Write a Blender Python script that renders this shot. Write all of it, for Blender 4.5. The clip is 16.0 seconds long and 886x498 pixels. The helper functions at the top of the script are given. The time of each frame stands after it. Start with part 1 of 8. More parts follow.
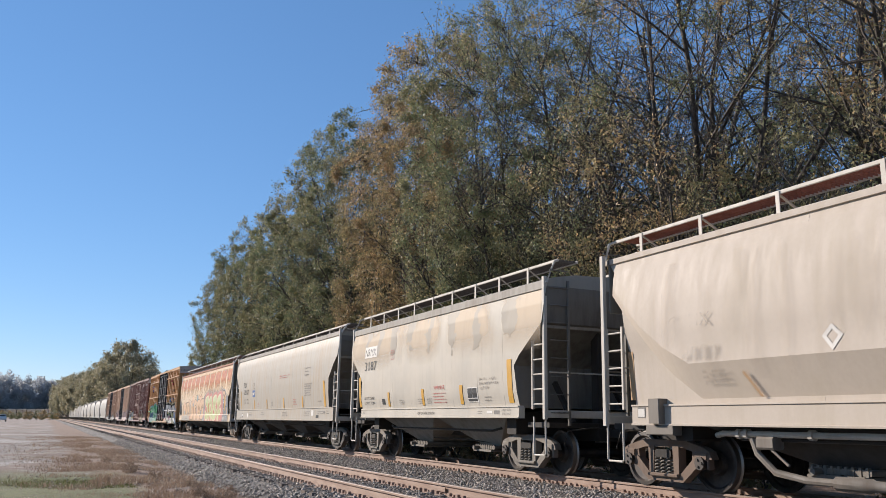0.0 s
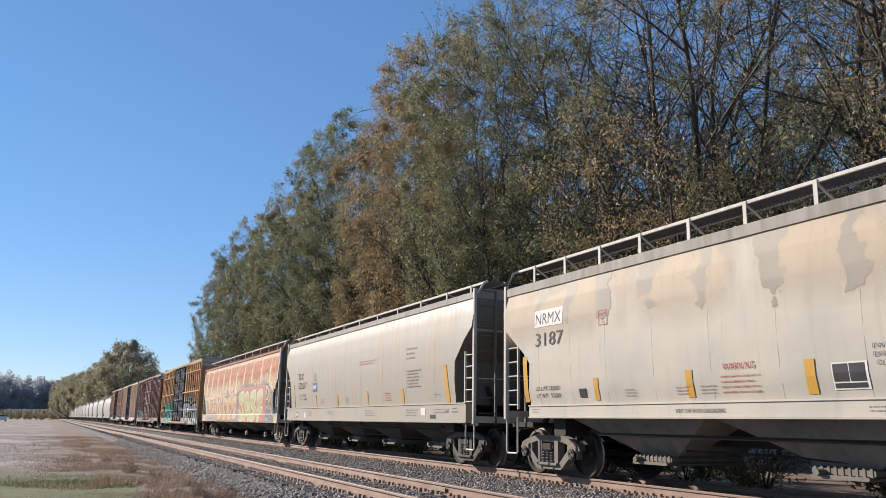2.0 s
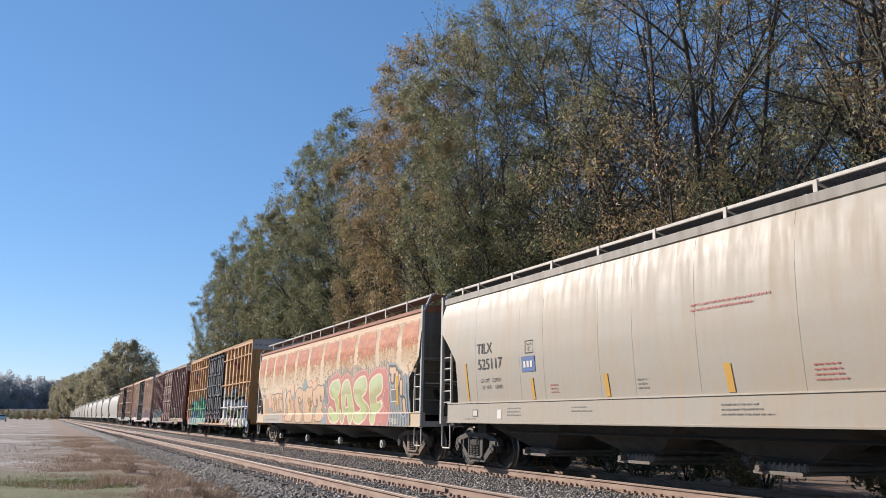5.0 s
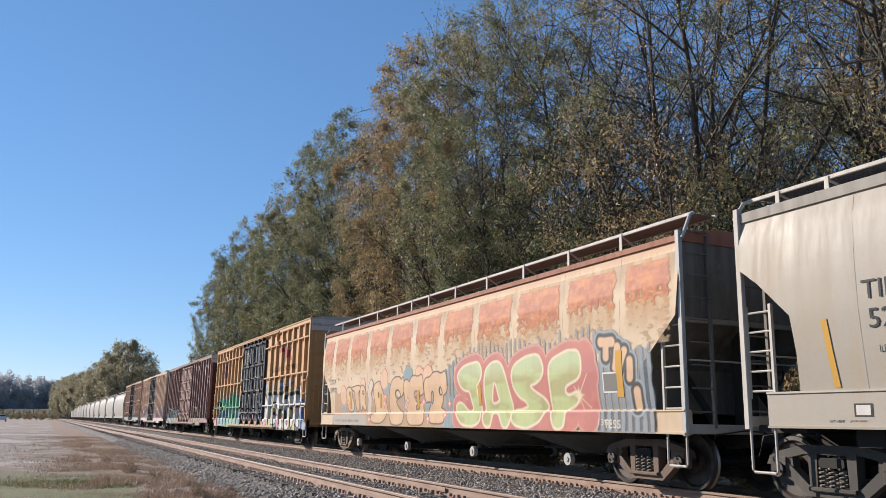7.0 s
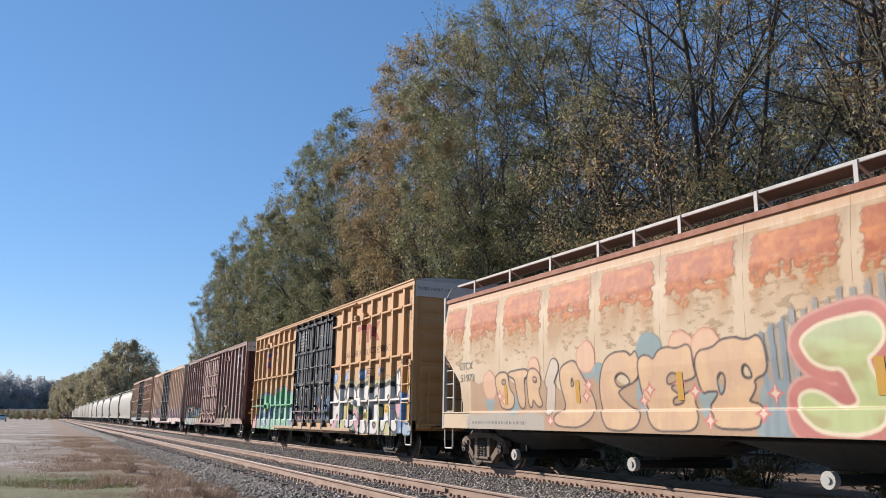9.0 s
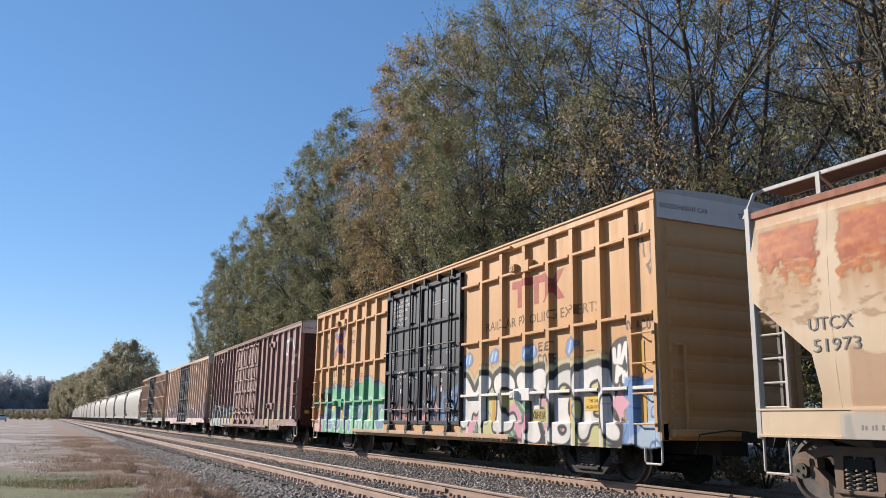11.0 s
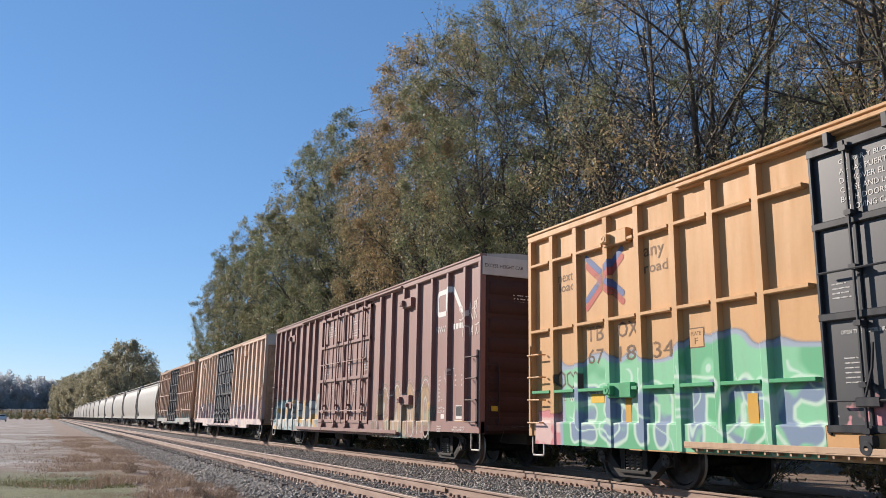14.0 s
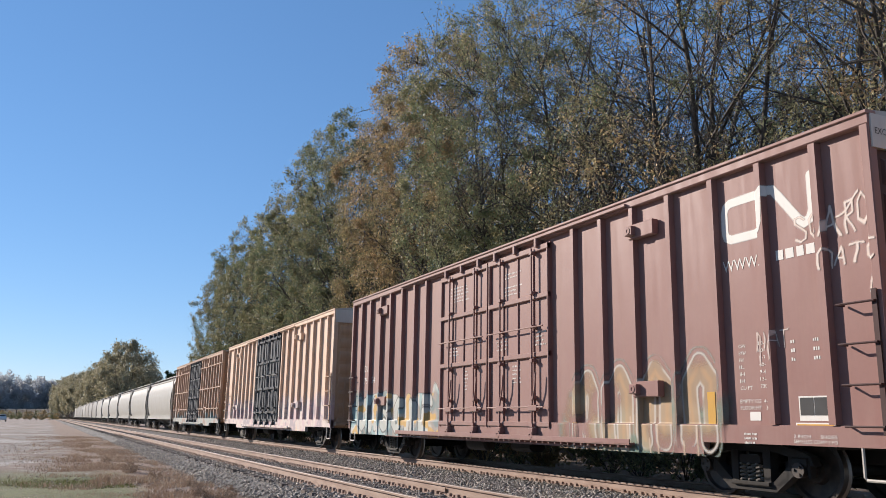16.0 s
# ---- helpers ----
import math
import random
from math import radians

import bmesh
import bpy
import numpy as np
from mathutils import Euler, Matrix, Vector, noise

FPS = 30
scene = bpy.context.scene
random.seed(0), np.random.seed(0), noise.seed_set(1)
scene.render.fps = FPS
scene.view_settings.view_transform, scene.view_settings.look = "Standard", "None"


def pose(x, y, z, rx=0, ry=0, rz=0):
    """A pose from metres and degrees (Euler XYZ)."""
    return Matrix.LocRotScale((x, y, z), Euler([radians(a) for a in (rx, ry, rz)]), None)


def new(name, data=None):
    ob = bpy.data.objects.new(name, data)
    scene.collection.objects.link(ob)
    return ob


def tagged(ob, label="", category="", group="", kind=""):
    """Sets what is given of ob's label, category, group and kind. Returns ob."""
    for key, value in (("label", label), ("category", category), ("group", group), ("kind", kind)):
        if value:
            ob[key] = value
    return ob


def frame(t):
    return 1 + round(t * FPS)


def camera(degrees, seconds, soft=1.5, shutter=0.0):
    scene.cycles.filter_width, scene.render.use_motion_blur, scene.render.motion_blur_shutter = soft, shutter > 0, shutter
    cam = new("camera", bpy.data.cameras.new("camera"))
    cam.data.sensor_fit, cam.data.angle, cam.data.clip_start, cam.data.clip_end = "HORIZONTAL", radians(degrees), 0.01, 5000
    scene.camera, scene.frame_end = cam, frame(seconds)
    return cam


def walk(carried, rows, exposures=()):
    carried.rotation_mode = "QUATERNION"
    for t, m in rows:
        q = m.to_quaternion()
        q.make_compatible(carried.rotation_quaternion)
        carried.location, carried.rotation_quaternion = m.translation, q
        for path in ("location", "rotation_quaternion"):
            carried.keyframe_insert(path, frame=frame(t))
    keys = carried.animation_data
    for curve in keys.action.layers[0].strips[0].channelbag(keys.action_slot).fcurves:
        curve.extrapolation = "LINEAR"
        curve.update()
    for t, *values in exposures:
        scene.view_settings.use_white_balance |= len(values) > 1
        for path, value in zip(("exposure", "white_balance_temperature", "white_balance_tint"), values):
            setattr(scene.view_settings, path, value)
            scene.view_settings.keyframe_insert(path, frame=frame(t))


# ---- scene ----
# x: across the tracks, away from the viewer; y: along the tracks into the distance; z = 0 at the rail heads
cam = camera(56.50, 16.0, soft=0.65)
EYE = pose(0, 0, 1.007, 101.937, 0, -25.043) @ pose(0, 0, 0, 0, 0, 0.992)
walk(cam, [(0, EYE), (16, EYE)], [(0, 0.65, 6000, 16), (16, 0.65, 6000, 16)])

# ---- light ----
SUN_AZ, SUN_EL = 35.0, 24.0          # degrees left of +y, and above the horizon
world = bpy.data.worlds.new("sky")
scene.world = world
world.use_nodes = True
wn = world.node_tree.nodes
sky = wn.new("ShaderNodeTexSky")
sky.sky_type = "NISHITA"
sky.sun_disc = False
sky.sun_elevation, sky.sun_rotation = radians(SUN_EL), radians(-SUN_AZ)
sky.air_density, sky.dust_density, sky.ozone_density = 0.9, 0.0, 6.0
wn["Background"].inputs["Strength"].default_value = 0.158
soften = wn.new("ShaderNodeGamma")
soften.inputs["Gamma"].default_value = 0.60
deepen = wn.new("ShaderNodeHueSaturation")
deepen.inputs["Saturation"].default_value = 1.22
world.node_tree.links.new(sky.outputs[0], soften.inputs["Color"])
world.node_tree.links.new(soften.outputs[0], deepen.inputs["Color"])
world.node_tree.links.new(deepen.outputs[0], wn["Background"].inputs["Color"])
sun = new("sun", bpy.data.lights.new("sun", "SUN"))
sun.data.energy, sun.data.angle, sun.data.color = 5.0, radians(0.55), (1.0, 0.88, 0.70)
TO_SUN = Vector((-math.sin(radians(SUN_AZ)) * math.cos(radians(SUN_EL)), math.cos(radians(SUN_AZ)) * math.cos(radians(SUN_EL)), math.sin(radians(SUN_EL))))
sun.matrix_world = Matrix.Translation((0, 0, 60)) @ TO_SUN.to_track_quat("Z", "Y").to_matrix().to_4x4()

# ---- plan ----
XT, XN, GAUGE = 10.54, 5.51, 1.435    # centre lines of the train's track and of the nearer track
CURVE_AT, CURVE_R = 400.0, 560.0      # where the tracks begin to bend to the left, and how tightly
GROUND = -0.50


def travelled(t):
    """How far the train has gone by t seconds, counted from 8 s."""
    u = t - 8
    return 5.106 * u + 0.00391 * u * u + 0.000198 * u ** 3


def on_track(s, x=XT):
    """Place and heading (degrees) of the track at s metres along it."""
    if s < CURVE_AT:
        return x, s, 0.0
    a = (s - CURVE_AT) / CURVE_R
    r = CURVE_R + x - XT
    return XT - CURVE_R + r * math.cos(a), CURVE_AT + r * math.sin(a), math.degrees(a)


# ---- mesh helpers ----
class Geo:
    def __init__(self):
        self.v, self.f = [], []

    def add(self, verts, faces):
        n = len(self.v)
        self.v.extend(tuple(p) for p in verts)
        self.f.extend(tuple(i + n for i in f) for f in faces)
        return self

    def box(self, x0, x1, y0, y1, z0, z1):
        x0, x1 = min(x0, x1), max(x0, x1)
        y0, y1 = min(y0, y1), max(y0, y1)
        z0, z1 = min(z0, z1), max(z0, z1)
        return self.add([(x, y, z) for x in (x0, x1) for y in (y0, y1) for z in (z0, z1)],
                        [(0, 1, 3, 2), (4, 6, 7, 5), (0, 4, 5, 1), (2, 3, 7, 6), (0, 2, 6, 4), (1, 5, 7, 3)])

    def cbox(self, x0, x1, y0, y1, z0, z1, c=0.01):
        """A box with chamfered edges along y and z corners (an octagonal prism along its longest side)."""
        d = (abs(x1 - x0), abs(y1 - y0), abs(z1 - z0))
        k = d.index(max(d))
        lo = [min(x0, x1), min(y0, y1), min(z0, z1)]
        hi = [max(x0, x1), max(y0, y1), max(z0, z1)]
        a, b = [i for i in range(3) if i != k]
        c = min(c, (hi[a] - lo[a]) * 0.45, (hi[b] - lo[b]) * 0.45)
        ring = [(lo[a] + c, lo[b]), (hi[a] - c, lo[b]), (hi[a], lo[b] + c), (hi[a], hi[b] - c), (hi[a] - c, hi[b]), (lo[a] + c, hi[b]), (lo[a], hi[b] - c), (lo[a], lo[b] + c)]
        rings = []
        for e in (lo[k], hi[k]):
            r = []
            for p, q in ring:
                w = [0, 0, 0]
                w[a], w[b], w[k] = p, q, e
                r.append(w)
            rings.append(r)
        return self.loft(rings)

    def loft(self, rings, caps=True, closed=True):
        n, m = len(self.v), len(rings[0])
        for r in rings:
            self.v.extend(tuple(p) for p in r)
        for i in range(len(rings) - 1):
            for j in range(m if closed else m - 1):
                a, b = n + i * m + j, n + i * m + (j + 1) % m
                self.f.append((a, b, b + m, a + m))
        if caps:
            self.f.append(tuple(range(n + m - 1, n - 1, -1)))
            self.f.append(tuple(range(n + (len(rings) - 1) * m, n + len(rings) * m)))
        return self

    def path(self, pts, r, n=6, caps=True):
        """A round bar along points; r one radius or one for each point."""
        pts = [Vector(p) for p in pts]
        rings = []
        for i, p in enumerate(pts):
            d = (pts[min(i + 1, len(pts) - 1)] - pts[max(i - 1, 0)]).normalized()
            a = d.cross(Vector((0, 0, 1)) if abs(d.z) < 0.9 else Vector((1, 0, 0))).normalized()
            b = d.cross(a)
            rr = r[i] if isinstance(r, (list, tuple)) else r
            rings.append([p + rr * (math.cos(k * 2 * math.pi / n) * a + math.sin(k * 2 * math.pi / n) * b) for k in range(n)])
        return self.loft(rings, caps)

    def bar(self, p, q, w, h):
        """A flat bar from p to q: w across in the horizontal sense, h in the other."""
        p, q = Vector(p), Vector(q)
        d = (q - p).normalized()
        a = d.cross(Vector((0, 0, 1)) if abs(d.z) < 0.95 else Vector((0, 1, 0))).normalized()
        b = a.cross(d)
        return self.loft([[e + a * w / 2 * i + b * h / 2 * j for i, j in ((-1, -1), (1, -1), (1, 1), (-1, 1))] for e in (p, q)])

    def plate(self, outline, x0, x1):
        """An outline in (y, z), thick from x0 to x1."""
        return self.loft([[(x, y, z) for y, z in outline] for x in (x0, x1)])

    def ring_x(self, x0, x1, y, z, r0, r1, n=28):
        """A disc or ring about the x axis at (y, z), from radius r0 to r1."""
        def c(x, r):
            return [(x, y + r * math.cos(a), z + r * math.sin(a)) for a in (k * 2 * math.pi / n for k in range(n))]
        return self.loft([c(x0, r0), c(x0, r1), c(x1, r1), c(x1, r0), c(x0, r0)] if r0 > 0 else [c(x0, r1), c(x1, r1)], caps=r0 <= 0)


def mesh_of(name, geo, material, smooth=35):
    me = bpy.data.meshes.new(name)
    me.from_pydata(geo.v, [], geo.f)
    bm = bmesh.new()
    bm.from_mesh(me)
    bmesh.ops.recalc_face_normals(bm, faces=bm.faces)
    bm.to_mesh(me)
    bm.free()
    if smooth:
        me.polygons.foreach_set("use_smooth", [True] * len(me.polygons))
        me.set_sharp_from_angle(angle=radians(smooth))
    if material:
        me.materials.append(material)
    return me


def part(name, geo, material, parent, label="", at=None, smooth=35):
    """One mesh object under a thing or a part; geo a Geo or a ready mesh."""
    me = geo if isinstance(geo, bpy.types.Mesh) else mesh_of(name, geo, material, smooth)
    ob = new(name, me)
    ob.parent = parent
    if at is not None:
        ob.matrix_basis = at
    if label:
        ob["label"] = label
    return ob


# ---- materials ----
class Nodes:
    """A node material in the making: n(type, **inputs) adds a node and returns its first output."""

    def __init__(self, name):
        self.m = bpy.data.materials.new(name)
        self.m.use_nodes = True
        self.t = self.m.node_tree
        self.b = self.t.nodes["Principled BSDF"]
        self.co = self.t.nodes.new("ShaderNodeTexCoord")

    def put(self, socket, value):
        if isinstance(value, bpy.types.NodeSocket):
            self.t.links.new(value, socket)
        elif isinstance(value, (tuple, list)) and len(value) == 3 and socket.type == "RGBA":
            socket.default_value = (*value, 1)
        else:
            socket.default_value = value

    def at(self, scale=(1, 1, 1), kind="Object"):
        n = self.t.nodes.new("ShaderNodeMapping")
        self.t.links.new(self.co.outputs[kind], n.inputs[0])
        n.inputs["Scale"].default_value = scale
        return n.outputs[0]

    def noise(self, vec, scale, detail=4, rough=0.55):
        n = self.t.nodes.new("ShaderNodeTexNoise")
        self.put(n.inputs["Vector"], vec)
        n.inputs["Scale"].default_value, n.inputs["Detail"].default_value, n.inputs["Roughness"].default_value = scale, detail, rough
        return n.outputs[0]

    def voronoi(self, vec, scale, feature="F1", out="Distance"):
        n = self.t.nodes.new("ShaderNodeTexVoronoi")
        n.feature = feature
        self.put(n.inputs["Vector"], vec)
        n.inputs["Scale"].default_value = scale
        return n.outputs[out]

    def xyz(self, vec=None):
        n = self.t.nodes.new("ShaderNodeSeparateXYZ")
        self.put(n.inputs[0], vec or self.at())
        return n.outputs

    def ramp(self, f, lo, hi, a=0.0, b=1.0):
        n = self.t.nodes.new("ShaderNodeMapRange")
        n.interpolation_type = "SMOOTHSTEP"
        self.put(n.inputs[0], f)
        n.inputs[1].default_value, n.inputs[2].default_value, n.inputs[3].default_value, n.inputs[4].default_value = lo, hi, a, b
        return n.outputs[0]

    def math(self, op, a, b=0.0):
        n = self.t.nodes.new("ShaderNodeMath")
        n.operation = op
        self.put(n.inputs[0], a)
        self.put(n.inputs[1], b)
        return n.outputs[0]

    def mix(self, f, a, b):
        n = self.t.nodes.new("ShaderNodeMix")
        n.data_type = "RGBA"
        self.put(n.inputs[0], f)
        self.put(n.inputs[6], a)
        self.put(n.inputs[7], b)
        return n.outputs[2]

    def bump(self, h, strength=0.3, distance=0.02):
        n = self.t.nodes.new("ShaderNodeBump")
        n.inputs["Strength"].default_value, n.inputs["Distance"].default_value = strength, distance
        self.put(n.inputs["Height"], h)
        self.t.links.new(n.outputs[0], self.b.inputs["Normal"])

    def dust(self, weight):
        """A dusty film that lightens the surface towards grazing views."""
        self.b.inputs["Sheen Weight"].default_value, self.b.inputs["Sheen Roughness"].default_value = weight, 0.45
        self.b.inputs["Sheen Tint"].default_value = (1.0, 0.93, 0.80, 1)

    def done(self, color, rough=0.5, metal=0.0, spec=0.5, dim=0.20):
        """The last share mixes near-black evenly into the base colour, to deepen shade."""
        self.put(self.b.inputs["Base Color"], self.mix(dim, color, (0.004, 0.004, 0.004)) if dim else color)
        self.put(self.b.inputs["Roughness"], rough)
        self.put(self.b.inputs["Metallic"], metal)
        self.b.inputs["Specular IOR Level"].default_value = spec
        return self.m


def painted(name, color, dirt=(0.16, 0.12, 0.09), rust=(0.20, 0.075, 0.03), dirty=0.35, rusty=0.12, gloss=0.5, streak=1.0, bump=0.15, spec=0.2, dust=0.12):
    """Weathered paint on steel: blotches, rain streaks running down, rust specks."""
    k = Nodes(name)
    big = k.noise(k.at(), 0.7, 5)
    streaks = k.noise(k.at((2.5, 2.5, 0.22)), 2.2, 6, 0.65)
    fine = k.noise(k.at(), 14, 6, 0.7)
    d = k.math("MULTIPLY", k.ramp(k.math("ADD", k.math("MULTIPLY", big, 0.6), k.math("MULTIPLY", streaks, 0.6 * streak)), 0.5, 0.85), dirty)
    c = k.mix(k.ramp(fine, 0.3, 0.75), color, tuple(x * 0.95 for x in color))
    c = k.mix(d, c, dirt)
    r = k.math("MULTIPLY", k.ramp(k.math("ADD", k.math("MULTIPLY", fine, 0.5), k.math("MULTIPLY", streaks, 0.5)), 0.62 - 0.12 * rusty, 0.72 - 0.1 * rusty), min(1.0, rusty * 4))
    c = k.mix(r, c, rust)
    k.bump(k.math("ADD", k.noise(k.at(), 1.1, 2), k.math("MULTIPLY", fine, 0.02)), bump, 0.05)
    k.dust(dust)
    return k.done(c, k.ramp(streaks, 0.3, 0.7, gloss, gloss + 0.18), 0.0, spec)


def flat_paint(name, color, wear=0.25, gloss=0.5):
    """Sprayed or stencilled paint, thin and a little uneven."""
    k = Nodes(name)
    n = k.noise(k.at(), 2.4, 5, 0.6)
    f = k.noise(k.at((3, 3, 0.8)), 9, 5, 0.7)
    c = k.mix(k.math("MULTIPLY", k.ramp(n, 0.35, 0.75), wear), color, tuple(0.5 * x + 0.12 for x in color))
    c = k.mix(k.math("MULTIPLY", k.ramp(f, 0.5, 0.8), wear), c, tuple(0.6 * x for x in color))
    return k.done(c, gloss + 0.1, 0.0, 0.2)


M = {}
M["white_c"] = painted("pale_grey_paint", (0.39, 0.352, 0.288), (0.40, 0.29, 0.175), dirty=0.55, rusty=0.01, gloss=0.44, spec=0.30, bump=0.008)
M["white_a"] = painted("cream_grey_paint", (0.52, 0.45, 0.375), (0.44, 0.38, 0.29), dirty=0.5, rusty=0.0, gloss=0.58, bump=0.05)
M["white_far"] = painted("far_white_paint", (0.44, 0.42, 0.375), (0.30, 0.26, 0.2), dirty=0.3, rusty=0.02, gloss=0.45)
M["grey_far"] = painted("far_grey_paint", (0.33, 0.315, 0.285), (0.30, 0.25, 0.2), dirty=0.5, rusty=0.05, gloss=0.5)
M["tan"] = painted("tan_yellow_paint", (0.60, 0.335, 0.135), (0.40, 0.235, 0.12), dirty=0.35, rusty=0.03, gloss=0.46, dust=0.28)
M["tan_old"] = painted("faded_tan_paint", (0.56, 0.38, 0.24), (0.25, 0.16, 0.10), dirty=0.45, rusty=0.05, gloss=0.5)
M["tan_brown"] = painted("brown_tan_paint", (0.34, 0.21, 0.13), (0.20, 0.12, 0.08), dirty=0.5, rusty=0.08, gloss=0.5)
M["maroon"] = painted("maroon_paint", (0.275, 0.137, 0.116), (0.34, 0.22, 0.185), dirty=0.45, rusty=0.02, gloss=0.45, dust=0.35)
# shade of the maroon car's ends is put into this colour; its irons share it
M["maroon_dark"] = painted("maroon_shade_and_iron_paint", (0.060, 0.026, 0.024), (0.08, 0.055, 0.045), dirty=0.3, rusty=0.02, gloss=0.5)
M["black_door"] = painted("black_door_paint", (0.028, 0.029, 0.033), (0.11, 0.10, 0.09), dirty=0.25, rusty=0.01, gloss=0.35)
# tail cars on the curve: shade of their sides is put into these dark paints
M["tail_brown"] = painted("tail_shade_brown", (0.085, 0.062, 0.048), dirty=0.4)
M["tail_grey"] = painted("tail_shade_grey", (0.10, 0.09, 0.08), dirty=0.4)
M["tail_rust"] = painted("tail_shade_rust", (0.11, 0.06, 0.045), dirty=0.4)
M["spray_green"] = painted("green_sprayed_paint", (0.08, 0.37, 0.16), dirty=0.2, rusty=0.0)
M["panel_white"] = painted("white_end_panel_paint", (0.66, 0.63, 0.58), (0.4, 0.36, 0.3), dirty=0.3, rusty=0.0)
M["steel_dark"] = painted("dirty_black_steel", (0.026, 0.023, 0.021), (0.062, 0.048, 0.037), dirty=0.6, rusty=0.10, gloss=0.6)
M["cast"] = painted("dusty_cast_steel", (0.22, 0.195, 0.165), (0.10, 0.075, 0.055), dirty=0.6, rusty=0.06, gloss=0.6)
M["cast_dark"] = painted("oily_cast_steel", (0.075, 0.068, 0.060), (0.16, 0.135, 0.11), dirty=0.55, rusty=0.05, gloss=0.5)
M["cast_brown"] = painted("brown_cast_steel", (0.19, 0.135, 0.10), (0.09, 0.06, 0.045), dirty=0.6, rusty=0.2, gloss=0.65)
M["bay"] = painted("dusty_hopper_steel", (0.075, 0.068, 0.062), (0.045, 0.038, 0.032), dirty=0.7, rusty=0.05, gloss=0.55)
M["bay_pale"] = painted("pale_hopper_steel", (0.33, 0.30, 0.26), (0.14, 0.115, 0.09), dirty=0.7, rusty=0.05, gloss=0.6)
M["rusty"] = painted("rusted_paint", (0.34, 0.14, 0.085), (0.20, 0.075, 0.04), dirty=0.6, rusty=0.2, gloss=0.6)
M["roof_b"] = painted("stained_roof_paint", (0.35, 0.325, 0.28), (0.20, 0.165, 0.13), dirty=0.7, rusty=0.03, gloss=0.55)
# hopper ends and end ladders: shade put into the colour, with dirt blotches
M["end_shade"] = painted("shaded_end_paint", (0.20, 0.185, 0.16), (0.07, 0.06, 0.05), dirty=0.8, rusty=0.03, gloss=0.6)
M["galv"] = painted("galvanised_bar_steel", (0.50, 0.49, 0.46), (0.28, 0.23, 0.18), dirty=0.35, rusty=0.03, gloss=0.45)
M["rung"] = painted("pale_painted_bar", (0.58, 0.54, 0.47), (0.3, 0.24, 0.18), dirty=0.4, rusty=0.04, gloss=0.45)
M["grate"] = painted("dark_walkway_steel", (0.16, 0.135, 0.115), (0.10, 0.07, 0.05), dirty=0.5, rusty=0.1, gloss=0.6)


def wheel_material():
    k = Nodes("worn_wheel_steel")
    c = k.mix(k.ramp(k.noise(k.at(), 6, 5), 0.35, 0.7), (0.032, 0.026, 0.022), (0.075, 0.055, 0.042))
    return k.done(c, 0.55, 0.2)


def rail_material():
    k = Nodes("rusty_rail_side")
    c = k.mix(k.ramp(k.noise(k.at((1, 0.15, 1)), 9, 5), 0.3, 0.7), (0.24, 0.15, 0.105), (0.36, 0.25, 0.185))
    k.bump(k.noise(k.at(), 30, 5), 0.3, 0.01)
    return k.done(c, 0.7, 0.1)


M["wheel"] = wheel_material()
M["tread"] = Nodes("polished_tread_steel").done((0.34, 0.31, 0.28), 0.42, 0.9)
M["rail"] = rail_material()
M["rail_top"] = Nodes("worn_rail_top").done((0.30, 0.235, 0.19), 0.55, 0.35)
M["yellow_mark"] = flat_paint("amber_reflective_tape", (0.60, 0.33, 0.045), 0.3)
M["amber_faded"] = flat_paint("faded_amber_tape", (0.56, 0.36, 0.19), 0.3)
M["yellow_spray"] = flat_paint("dull_yellow_spray", (0.42, 0.33, 0.08), 0.5)
M["yellow_plate"] = flat_paint("yellow_plate_paint", (0.75, 0.47, 0.05), 0.2)
M["ink"] = flat_paint("black_stencil_paint", (0.045, 0.045, 0.045), 0.15)
M["ink_grey"] = flat_paint("grey_stencil_paint", (0.21, 0.195, 0.175), 0.5)
M["ink_white"] = flat_paint("white_stencil_paint", (0.75, 0.72, 0.66), 0.2)
M["ink_red"] = flat_paint("red_stencil_paint", (0.48, 0.10, 0.085), 0.4)
M["ink_brown"] = flat_paint("faded_brown_stencil_paint", (0.17, 0.10, 0.05), 0.3)
M["logo_blue"] = flat_paint("blue_marking_paint", (0.10, 0.17, 0.36), 0.3)


M["door_blue"] = painted("blue_grey_door_paint", (0.055, 0.060, 0.070), (0.16, 0.145, 0.13), dirty=0.4, rusty=0.02, gloss=0.45)


def ballast_material():
    k = Nodes("crushed_stone_ballast")
    v = k.voronoi(k.at(), 22, out="Color")
    d = k.voronoi(k.at(), 22)
    n = k.noise(k.at(), 1.3, 4)
    bw = k.t.nodes.new("ShaderNodeRGBToBW")
    k.put(bw.inputs[0], v)
    c = k.mix(bw.outputs[0], (0.05, 0.044, 0.039), (0.26, 0.235, 0.205))
    c = k.mix(k.math("MULTIPLY", k.ramp(n, 0.45, 0.75), 0.5), c, (0.12, 0.092, 0.07))
    k.bump(d, 1.0, 0.05)
    return k.done(c, 0.85)


def stone_material():
    k = Nodes("grey_granite_stone")
    g = k.t.nodes.new("ShaderNodeNewGeometry")
    r = g.outputs["Random Per Island"]
    c = k.mix(r, (0.14, 0.12, 0.10), (0.54, 0.48, 0.41))
    c = k.mix(k.ramp(k.noise(k.at(), 20, 4), 0.4, 0.7), c, k.mix(r, (0.11, 0.088, 0.07), (0.40, 0.33, 0.265)))
    return k.done(c, 0.8)


